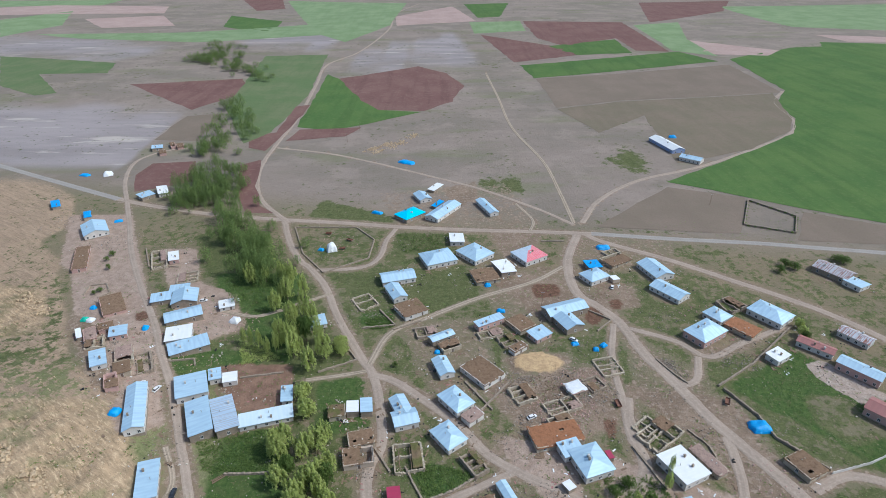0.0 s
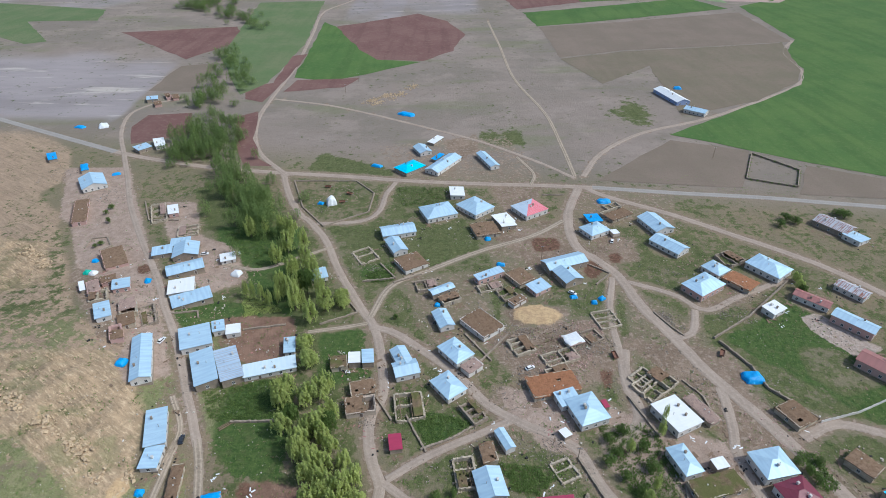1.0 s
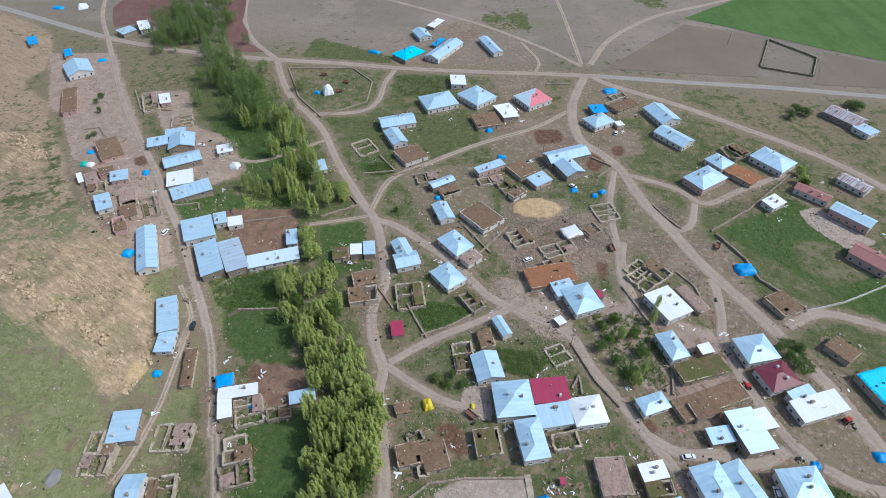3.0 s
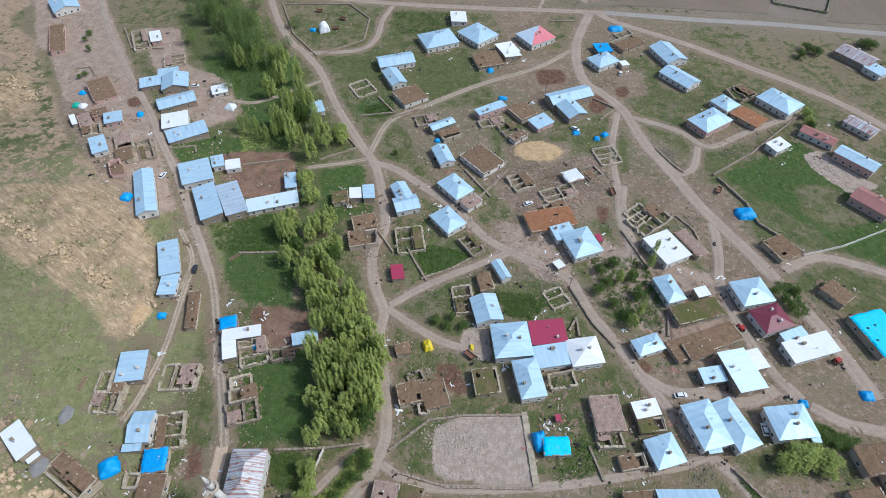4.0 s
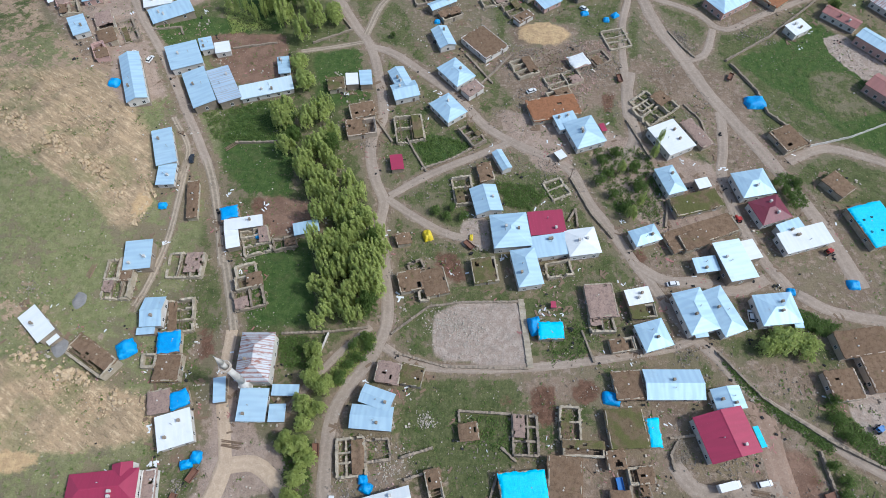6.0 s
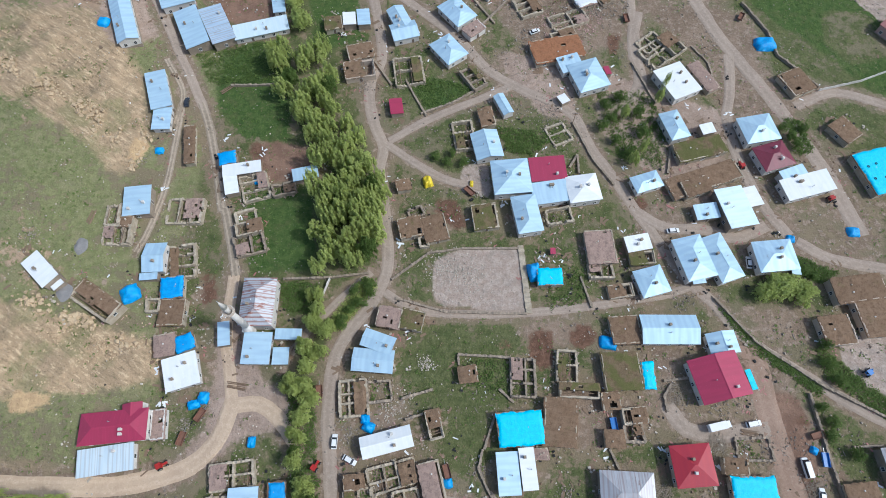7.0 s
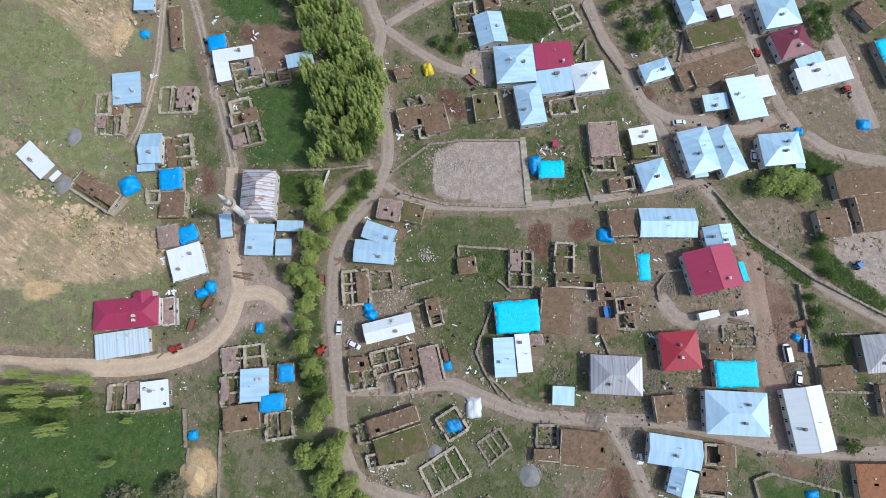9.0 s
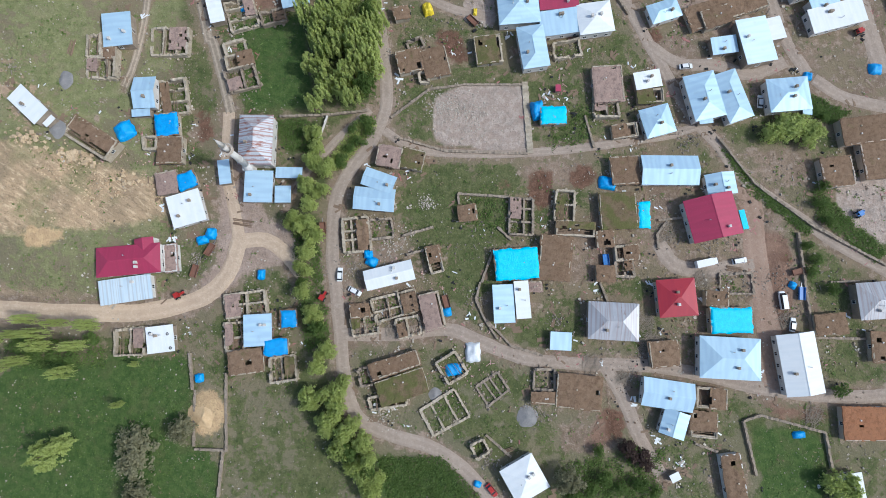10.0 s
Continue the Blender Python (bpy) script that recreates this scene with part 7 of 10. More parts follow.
house(-154.1, 199.7, 30.2, 6.8, 12.8, 3.0, "shed", "y", "pale", "white")
house(-124.8, 171.6, 21.3, 8.2, 27.7, 3.6, "gable", "y", "pale", "white")
house(-152.7, 259.1, 18.1, 10.7, 8.7, 3.0, "shed", "x", "pale", "stone")
house(-139.9, 259.7, 15.2, 13.8, 14.0, 3.4, "gable", "y", "pale", "stone")
house(-146.7, 269.3, 13.8, 10.8, 7.6, 3.0, "shed", "x", "pale", "stone")
house(-133.9, 242.4, 25.8, 18.6, 10.2, 3.2, "gable", "x", "pale", "stone")
house(-128.8, 224.3, 16.3, 12.5, 11.1, 3.6, "shed", "x", "white", "white")
house(-121.2, 216.5, 27.9, 18.7, 9.7, 3.0, "shed", "x", "pale", "stone")
house(-115.6, 254.5, 20.5, 8.2, 7.5, 2.6, "shed", "x", "white", "white")
house(-109.3, 188.3, 23.8, 13.4, 15.2, 3.5, "shed", "y", "pale", "white")
house(-102.1, 196.8, 20.3, 5.6, 8.2, 3.3, "shed", "y", "pale", "white")
house(-95.1, 195.6, 16.3, 6.5, 6.9, 2.8, "shed", "y", "white", "white")
house(-99.6, 170.3, -65.0, 21.1, 9.6, 4.0, "shed", "x", "pale", "stone")
house(-90.0, 172.6, 26.2, 9.4, 20.4, 3.9, "shed", "y", "palerust", "stone")
house(-72.4, 171.4, 15.5, 22.0, 7.6, 3.0, "shed", "x", "spotless", "white")
house(-66.9, 184.7, 11.8, 5.1, 10.2, 2.8, "shed", "y", "pale", "white")
house(-63.7, 237.9, 19.6, 9.8, 9.0, 2.8, "shed", "x", "pale", "white")
house(-24.2, 280.9, 16.0, 20.2, 11.4, 3.4, "gable", "x", "pale", "white")
house(-24.2, 264.4, 24.2, 8.8, 15.4, 3.4, "gable", "y", "pale", "white")
house(40.1, 288.5, 15.8, 9.9, 10.9, 3.0, "shed", "y", "white", "stone")
house(25.6, 235.4, 29.0, 16.2, 5.3, 3.8, "shed", "x", "pale", "pink")
house(49.9, 225.3, 33.4, 10.6, 8.4, 3.0, "shed", "x", "pale", "pink")
house(0.9, 223.7, 29.9, 13.2, 5.4, 3.2, "gable", "x", "pale", "stone")
house(1.4, 201.0, 19.4, 7.6, 12.8, 3.2, "gable", "y", "pale", "white")
house(6.6, 179.2, 37.7, 10.2, 14.0, 3.6, "hip", "y", "pale", "white")
flat_house(13.2, 170.6, 37.7, 8.0, 5.6, 3.0, "pink", "white", whole=True)
house(-37.1, 175.9, 6.9, 5.2, 6.7, 3.2, "shed", "y", "white", "stone")
house(-31.4, 176.7, 7.3, 5.2, 8.5, 3.2, "shed", "y", "pale", "stone")
house(-16.7, 175.9, 24.0, 7.2, 11.7, 3.6, "gable", "y", "pale", "white")
house(-14.7, 169.1, 16.2, 10.7, 8.8, 3.5, "gable", "x", "pale", "white")
house(66.8, 245.9, 20.4, 23.7, 10.2, 3.8, "gable", "x", "pale", "stone")
house(66.3, 234.0, 24.3, 11.0, 13.0, 3.7, "gable", "y", "pale", "stone")
house(128.9, 262.4, 35.7, 11.2, 19.4, 3.3, "gable", "y", "pale", "white")
house(132.6, 223.8, 31.8, 18.7, 12.6, 4.2, "hip", "x", "pale", "pink")
house(145.1, 238.4, 31.9, 10.4, 11.1, 3.5, "hip", "y", "pale", "white")
house(173.4, 239.3, 34.8, 14.3, 18.7, 3.8, "hip", "y", "pale", "white")
house(159.3, 205.6, 29.6, 9.9, 7.1, 3.4, "shed", "x", "white", "white")
house(181.5, 212.3, 44.2, 6.9, 16.4, 3.3, "gable", "y", "brick", "white")
house(205.6, 219.4, 34.0, 8.3, 14.6, 3.3, "gable", "y", "rust", "white")
house(190.7, 194.2, 38.7, 8.2, 18.3, 4.5, "gable", "y", "pale", "pink")
house(184.6, 167.0, 38.0, 10.2, 16.3, 4.2, "gable", "y", "brick", "pink")
house(128.9, 285.6, 18.5, 13.2, 19.1, 3.4, "gable", "y", "pale", "white")
house(90.9, 279.3, 28.9, 14.3, 11.6, 3.4, "hip", "x", "pale", "white")
house(233.5, 281.3, 32.6, 12.8, 19.8, 3.4, "gable", "y", "rust", "stone")
house(237.8, 267.9, 26.7, 10.2, 10.7, 3.0, "shed", "y", "pale", "white")
house(102.2, 276.9, 17.2, 4.7, 4.9, 2.5, "shed", "y", "white", "cream")
house(-289.9, 392.7, 34.4, 6.0, 15.0, 2.5, "shed", "y", "blue", "stone")
house(-236.9, 348.6, 34.0, 15.6, 21.0, 3.3, "gable", "y", "pale", "white")
house(-166.4, 308.4, 23.3, 6.3, 12.6, 3.0, "shed", "y", "white", "pink")
house(-228.4, 407.6, 50.3, 11.0, 9.9, 3.0, "shed", "x", "pale", "stone")
house(-218.9, 416.2, 28.0, 7.9, 18.0, 3.2, "shed", "y", "white", "white")
house(-0.5, 302.8, 21.1, 20.2, 16.8, 3.5, "hip", "x", "pale", "white")
house(22.8, 308.1, 39.5, 16.6, 18.6, 3.6, "hip", "y", "pale", "white")
house(12.0, 328.0, 2.6, 9.7, 12.7, 3.2, "shed", "y", "white", "white")
house(56.4, 304.9, 31.3, 17.5, 16.1, 3.6, "hip", "x", "pinkpale", "white")
house(38.8, 292.5, 22.5, 10.8, 11.6, 3.0, "shed", "y", "white", "stone")
house(-20.4, 367.1, 43.6, 18.8, 14.0, 3.2, "hip", "x", "cyan", "stone")
house(3.7, 372.3, 56.3, 32.1, 11.7, 3.2, "gable", "x", "pale", "white")
house(36.2, 378.3, 20.1, 7.5, 26.3, 3.2, "gable", "y", "pale", "white")
house(-12.0, 398.5, 23.8, 10.1, 15.3, 3.0, "gable", "y", "pale", "white")
house(-0.3, 385.7, 58.3, 12.8, 4.5, 2.2, "shed", "x", "blue", "stone")
house(-1.9, 418.1, 59.3, 15.6, 6.4, 2.2, "shed", "x", "white", "stone")
house(93.4, 292.7, 10.8, 9.3, 9.3, 2.6, "shed", "y", "blue", "stone")
house(220.2, 518.3, 12.7, 13.9, 40.7, 3.6, "gable", "y", "white", "blue")
house(227.7, 476.9, 48.2, 10.9, 19.1, 3.6, "gable", "y", "pale", "white")
house(-269.6, 523.9, 22.2, 10.0, 11.3, 3.0, "shed", "y", "pale", "stone")
flat_house(59.5, 187.0, 20.8, 8.0, 7.0, 2.2, "pink", "stone", "white_tarp")
house(37.2, 73.6, -1.5, 1.8, 2.3, 1.8, "shed", "y", "red", "stone")

minaret(-61.0, 47.2)

# ---- flat-roofed houses ----
flat_house(-105.5, 83.2, 1.3, 4.3, 3.8, 2.8, "earth", "stone")
flat_house(-108.4, 55.0, -31.8, 15.8, 6.9, 2.8, "earth", "stone")
flat_house(-87.6, 60.8, 7.3, 7.0, 7.2, 2.8, "earth", "stone", "blue")
flat_house(-86.2, 52.6, 1.0, 8.1, 8.5, 2.8, "earth", "stone", whole=True)
flat_house(-77.1, 110.3, 15.1, 6.1, 5.4, 2.8, "earth", "stone", "blue")
flat_house(-65.9, 82.7, 15.2, 8.8, 5.1, 2.8, "earth", "stone")
flat_house(-80.5, 42.7, 22.0, 5.4, 5.1, 2.8, "earth", "stone", "blue")
flat_house(-86.5, 41.9, 11.5, 5.8, 6.9, 2.8, "pink", "stone", whole=True)
# pink-white concrete terrace of the red house, built as a flat-roofed block
flat_house(-83.9, 18.3, 6.4, 3.8, 8.4, 3.0, "pink", "white", whole=True)
flat_house(-50.8, -8.8, 4.2, 6.9, 4.9, 2.8, "earth", "stone", "blue")
flat_house(-47.2, -0.2, 4.9, 4.7, 5.3, 2.0, "earth", "stone", "blue")
flat_house(-59.8, -13.2, 7.7, 10.1, 7.1, 2.8, "earth", "stone")
flat_house(-13.6, 98.9, 11.3, 4.8, 4.3, 2.8, "earth", "stone")
flat_house(-10.8, 82.4, 12.2, 7.9, 7.4, 2.8, "earth", "stone")
flat_house(-2.5, 81.9, 13.6, 8.2, 9.4, 2.8, "earth", "stone")
flat_house(14.8, 86.4, 6.8, 8.7, 9.3, 2.8, "mossy", "stone")
flat_house(35.2, 64.1, 0.0, 8.1, 5.8, 2.8, "earth", "stone", "cyan")
flat_house(53.0, 74.8, 2.7, 9.4, 11.6, 2.8, "pink", "stone", whole=True)
flat_house(66.6, 70.8, 2.7, 8.0, 4.8, 2.8, "mossy", "stone")
flat_house(58.0, 59.3, 8.0, 8.1, 4.5, 2.2, "earth", "stone")
flat_house(101.2, 146.2, 25.2, 5.2, 14.0, 2.6, "pink", "stone", whole=True)
flat_house(134.8, 59.3, 7.5, 17.0, 8.4, 3.6, "earth", "cream", whole=True)
flat_house(138.1, 49.9, 7.0, 11.5, 12.5, 3.3, "earth", "cream", whole=True)
flat_house(124.0, 45.5, 6.2, 9.6, 9.3, 3.4, "earth", "cream", whole=True)
flat_house(57.7, 46.2, 4.1, 9.0, 8.8, 2.8, "earth", "stone", whole=True)
flat_house(54.8, 33.1, 2.5, 11.2, 11.1, 2.8, "mossy", "stone", whole=True)
flat_house(62.8, 31.9, -0.1, 3.7, 8.2, 2.6, "earth", "stone", "cyan")
flat_house(50.4, 24.3, 3.8, 5.3, 5.1, 2.8, "earth", "stone")
flat_house(56.9, 20.1, 4.1, 7.4, 4.7, 2.8, "earth", "stone")
flat_house(50.1, 13.6, 0.0, 5.4, 4.9, 2.8, "earth", "stone")
flat_house(34.6, 18.3, -6.7, 9.3, 13.7, 3.3, "earth", "stone", whole=True)
flat_house(41.3, 27.3, -3.3, 12.3, 4.3, 2.8, "mossy", "stone")
flat_house(22.7, 16.5, 4.5, 13.3, 9.6, 3.2, "earth", "stone", "cyan")
flat_house(28.5, 9.6, 2.5, 3.5, 3.0, 2.3, "pink", "stone")
flat_house(-17.0, 50.7, -10.1, 7.7, 6.4, 2.8, "pink", "stone")
flat_house(-9.5, 49.7, -12.4, 7.0, 6.3, 3.0, "mossy", "stone")
flat_house(-25.5, 2.2, 5.2, 5.7, 4.0, 2.8, "earth", "stone")
flat_house(-3.1, 2.2, 13.5, 6.1, 11.1, 2.8, "pink", "stone")
flat_house(-2.6, 17.8, 13.4, 4.2, 8.3, 2.6, "earth", "stone")
flat_house(7.8, 32.6, 5.9, 5.4, 4.7, 2.4, "earth", "stone")
flat_house(-14.6, -14.1, 18.4, 14.9, 4.5, 2.8, "earth", "stone")
flat_house(-12.4, -20.6, 18.0, 15.1, 7.3, 2.8, "mossy", "stone", whole=True)
flat_house(40.9, -22.2, -5.8, 13.3, 9.7, 2.6, "earth", "stone", whole=True)
flat_house(30.2, -23.9, -4.0, 7.1, 3.2, 2.5, "earth", "stone")
flat_house(87.7, -0.8, 0.0, 12.6, 7.7, 3.2, "earth", "stone", "cyan")
flat_house(84.0, 5.8, -2.9, 6.9, 4.5, 2.8, "earth", "stone")
flat_house(80.6, -23.9, -5.3, 9.0, 6.0, 2.8, "earth", "stone")
flat_house(77.9, -31.7, -4.8, 7.7, 7.3, 2.8, "earth", "stone")
flat_house(85.8, -46.9, 6.9, 5.8, 13.5, 3.0, "earth", "white", whole=True)
flat_house(127.5, -31.4, 0.0, 16.0, 9.5, 3.0, "orange", "cream", whole=True)
flat_house(118.4, -1.9, 3.1, 9.5, 6.0, 2.8, "earth", "stone", whole=True)
flat_house(67.1, -10.8, 5.2, 8.7, 7.6, 2.8, "earth", "stone", whole=True)
flat_house(132.6, -8.7, -0.2, 4.7, 9.1, 2.8, "earth", "stone")
flat_house(-91.6, 116.0, 8.7, 3.6, 16.0, 2.8, "earth", "stone")
flat_house(-31.8, 159.4, 14.1, 10.0, 7.6, 2.8, "earth", "stone")
flat_house(-31.7, 150.4, 9.9, 11.7, 8.2, 2.8, "earth", "cream")
flat_house(16.8, 128.0, 12.1, 5.4, 8.2, 2.4, "earth", "stone")
flat_house(45.9, 160.0, 12.2, 20.2, 11.2, 2.8, "orange", "stone", whole=True)
flat_house(93.4, 113.4, 14.1, 18.2, 8.0, 3.0, "mossy", "stone", whole=True)
flat_house(92.9, 100.8, 19.2, 26.9, 7.7, 2.6, "earth", "stone", whole=True)
flat_house(89.0, 97.2, 17.9, 9.6, 6.1, 3.6, "earth", "stone", whole=True)
flat_house(155.9, 103.3, 14.5, 13.3, 16.8, 3.4, "earth", "stone", "cyan")
flat_house(148.5, 120.8, 32.7, 7.7, 9.4, 3.0, "earth", "stone")
flat_house(136.5, 143.4, 24.2, 9.7, 10.7, 2.8, "earth", "stone")
flat_house(-175.7, 252.2, 33.3, 11.0, 20.2, 2.8, "earth", "pink")
flat_house(-169.5, 220.5, 31.1, 5.3, 10.5, 2.8, "pink", "pink")
flat_house(-166.3, 228.3, 31.4, 6.6, 6.4, 2.8, "earth", "pink")
flat_house(-145.5, 204.7, 26.6, 7.3, 12.5, 2.8, "pink", "stone")
flat_house(-141.6, 195.0, 25.6, 6.7, 8.8, 2.8, "earth", "stone")
flat_house(-141.3, 185.2, 27.9, 4.9, 9.6, 2.8, "earth", "pink")
flat_house(-15.3, 248.9, 31.7, 13.9, 12.9, 2.8, "earth", "white")
flat_house(27.2, 282.1, 14.7, 14.6, 14.1, 2.6, "earth", "stone")
flat_house(41.8, 234.5, 33.3, 10.3, 12.1, 2.6, "earth", "stone")
flat_house(37.9, 214.8, 36.9, 8.5, 4.4, 2.8, "earth", "white")
flat_house(4.9, 217.5, 25.6, 9.9, 6.5, 2.5, "earth", "stone")
flat_house(19.4, 198.2, 39.0, 13.0, 16.7, 2.8, "earth", "white")
flat_house(-43.5, 174.1, 10.9, 6.9, 6.7, 2.8, "mossy", "stone")
flat_house(153.9, 228.3, 37.6, 10.2, 14.1, 2.8, "orange", "stone")
flat_house(-255.2, 372.7, 30.1, 4.9, 12.1, 2.6, "earth", "stone", "blue")
flat_house(-224.4, 308.5, 23.7, 7.7, 30.8, 2.8, "earth", "pink")
flat_house(-258.3, 532.0, 28.3, 4.4, 13.9, 2.8, "earth", "pink")
flat_house(-250.4, 530.0, 28.8, 5.9, 12.0, 2.8, "earth", "pink")
flat_house(-259.6, 511.2, 27.8, 6.0, 11.1, 2.8, "earth", "pink")
flat_house(49.6, 166.2, 18.7, 10.3, 8.1, 2.4, "earth", "stone")
flat_house(109.0, 299.2, 30.3, 16.3, 11.5, 2.4, "earth", "stone")

# ---- ruins ----
ruin(-110.5, 85.6, 2.1, 4.2, 7.2, 2.3, 1)
ruin(-107.9, 78.2, 2.7, 8.5, 6.5, 2.3, 3)
ruin(-89.0, 89.4, 0.7, 11.8, 9.3, 2.3, 3)
ruin(-86.5, 70.5, 9.7, 7.9, 11.1, 2.3, 3)
ruin(-92.8, 54.8, 3.9, 4.0, 3.7, 2.3, 1)
ruin(-66.1, 99.3, 15.9, 9.2, 10.1, 2.3, 3)
ruin(-55.7, 98.4, 13.7, 7.6, 4.4, 2.3, 2)
ruin(-67.8, 87.0, 18.4, 6.4, 5.2, 2.3, 1)
ruin(-65.2, 77.2, 16.3, 9.6, 7.5, 2.3, 2)
ruin(-60.9, 4.2, 6.4, 12.3, 7.1, 2.3, 4)
ruin(-63.6, -5.7, 4.9, 5.9, 8.2, 2.3, 2)
ruin(-48.7, -15.4, 6.1, 7.7, 7.1, 2.3, 2)
ruin(-95.5, -7.3, 4.3, 9.2, 8.0, 2.4, 2)
ruin(-9.0, 88.5, 22.2, 5.1, 3.9, 2.3, 1)
ruin(-6.2, 77.5, -0.2, 3.0, 3.3, 2.3, 1)
ruin(40.6, 87.0, 9.3, 8.4, 5.3, 2.3, 1)
ruin(52.6, 66.6, 2.7, 8.0, 5.0, 2.3, 2)
ruin(56.2, 15.2, 2.8, 5.3, 4.9, 2.3, 2)
ruin(38.5, 35.1, -3.8, 6.2, 9.6, 2.3, 2)
ruin(-27.3, 26.0, 5.6, 8.4, 10.7, 2.3, 5)
ruin(-19.4, 27.8, 4.9, 6.9, 6.3, 2.3, 1)
ruin(-24.1, -2.3, 6.3, 7.8, 5.5, 2.3, 2)
ruin(-14.7, 3.9, 14.2, 14.1, 7.0, 2.3, 5)
ruin(-10.5, -2.7, 12.0, 7.4, 5.5, 2.3, 2)
ruin(24.6, 31.6, -2.0, 7.4, 12.0, 2.3, 5)
ruin(-23.6, -17.8, 16.1, 3.1, 5.2, 2.3, 1)
ruin(-16.6, -24.8, 11.1, 11.2, 4.0, 2.3, 3)
ruin(2.8, -15.2, 33.3, 6.7, 7.5, 2.3, 1)
ruin(0.5, -28.5, 29.8, 12.4, 8.8, 0.9, 3)
ruin(15.2, -21.2, 35.2, 8.1, 6.6, 0.9, 3)
ruin(30.8, -18.6, -1.5, 6.3, 6.0, 2.3, 1)
ruin(11.1, -38.7, 28.8, 4.3, 4.2, 2.3, 1)
ruin(91.3, 10.5, 0.0, 10.0, 6.1, 1.5, 1)
ruin(-12.8, 150.4, 7.9, 10.6, 12.6, 2.3, 2)
ruin(12.6, 147.1, 30.8, 6.1, 10.4, 2.3, 3)
ruin(8.2, 120.4, 8.4, 6.9, 11.8, 2.3, 3)
ruin(87.8, 160.7, 36.2, 17.1, 10.7, 2.3, 5)
ruin(158.0, 250.1, 27.0, 10.9, 10.7, 2.3, 2)
ruin(-175.2, 307.1, 23.8, 8.7, 22.0, 2.3, 3)
ruin(36.1, 184.2, 22.5, 9.2, 9.7, 2.3, 3)
ruin(52.2, 176.9, 20.5, 15.0, 7.8, 1.8, 4)
ruin(69.0, 189.9, 28.2, 7.4, 7.7, 1.6, 2)
ruin(78.4, 201.8, 14.6, 10.6, 11.4, 1.2, 3)
ruin(33.7, 222.2, 26.1, 8.1, 8.5, 1.6, 2)
ruin(25.3, 227.7, 19.4, 12.0, 5.4, 1.6, 2)
ruin(-6.6, 229.5, 12.4, 10.2, 7.5, 1.8, 2)
ruin(-40.9, 258.0, 29.4, 10.3, 12.9, 1.0, 2)
ruin(-164.2, 214.2, 22.1, 8.0, 7.3, 2.3, 2)
ruin(-135.5, 202.3, 28.5, 6.0, 14.7, 1.6, 2)
ruin(-148.8, 285.3, 15.2, 10.8, 11.6, 1.6, 3)
ruin(84.1, 164.7, 36.6, 9.6, 6.8, 1.4, 2)
ruin(43.3, 121.4, 22.4, 7.6, 8.1, 1.0, 2)
ruin(109.4, 310.2, 25.2, 9.9, 6.2, 1.4, 2)

# ---- yard walls ----
yard_wall("stone", 1.4, (124.0, 188.1), (146.8, 202.7), (180.3, 230.8))
yard_wall("stone", 1.4, (125.4, 186.3), (132.5, 170.1), (133.6, 158.2), (145.8, 142.2))
yard_wall("white", 1.4, (145.3, 140.7), (163.2, 145.2), (185.1, 154.0))
yard_wall("stone", 1.0, (-99.7, 351.4), (-56.8, 350.4), (-42.8, 331.9), (-44.1, 307.2), (-69.6, 290.1), (-86.7, 313.9), (-99.7, 351.4))
yard_wall("footing", 0.55, (26.6, 76.3), (28.0, 52.4))
yard_wall("stone", 0.8, (-16.8, 64.2), (-4.4, 73.8), (6.6, 75.3), (25.9, 75.3))
yard_wall("stone", 0.8, (-15.3, 57.8), (1.1, 53.0), (27.3, 52.2))
yard_wall("stone", 1.3, (88.6, 57.1), (99.0, 42.4), (116.8, 28.4), (138.4, 16.3))
yard_wall("stone", 1.3, (111.6, 26.6), (112.5, 11.0), (113.7, -4.7))
yard_wall("stone", 1.3, (93.5, -46.7), (90.6, -30.9), (95.9, -29.2), (115.1, -34.3), (116.3, -44.8))
yard_wall("white", 1.6, (-41.1, 53.3), (-39.2, 58.6), (-37.2, 64.6))
yard_wall("stone", 1.2, (-52.7, 64.6), (-37.2, 65.0), (-24.5, 66.5))
yard_wall("stone", 1.2, (-77.6, -10.7), (-76.1, -21.7))
yard_wall("stone", 1.2, (-74.5, -39.1), (-66.0, -39.4), (-66.9, -52.9))
yard_wall("stone", 1.4, (-12.8, 25.5), (-3.0, 28.4))
yard_wall("stone", 1.4, (-11.3, 19.5), (-6.0, 21.2))
yard_wall("stone", 1.2, (5.0, 35.7), (4.8, 39.1), (20.8, 38.0))
yard_wall("stone", 1.0, (-7.8, 130.9), (4.3, 135.8), (18.0, 145.1))
yard_wall("stone", 1.0, (-5.6, 129.8), (-10.1, 138.7), (-13.7, 146.8))
yard_wall("stone", 1.2, (-56.6, 200.9), (-39.6, 209.2), (-44.1, 216.4))
yard_wall("stone", 1.2, (-103.8, 163.1), (-80.1, 167.6), (-61.4, 172.4))
yard_wall("stone", 1.2, (67.5, 21.6), (67.3, 26.1), (70.2, 29.7))
yard_wall("stone", 1.2, (11.6, 11.0), (10.2, 5.7), (12.4, 0.5), (16.7, -6.4))
yard_wall("stone", 1.2, (61.0, 57.6), (74.7, 59.1))
yard_wall("stone", 1.2, (-39.6, 234.2), (-23.1, 236.3), (-32.0, 250.0))
yard_wall("stone", 1.2, (46.1, 106.8), (49.5, 112.2), (49.3, 104.4))
yard_wall("stone", 1.2, (-81.4, 144.5), (-61.1, 144.9))
yard_wall("stone", 1.0, (-75.4, -21.7), (-74.9, -38.3))
yard_wall("hedge", 1.6, (235.9, 389.2), (256.3, 359.8), (241.2, 334.3), (212.8, 347.6), (235.9, 389.2))
yard_wall("stone", 1.0, (45.8, 64.8), (48.5, 54.1))
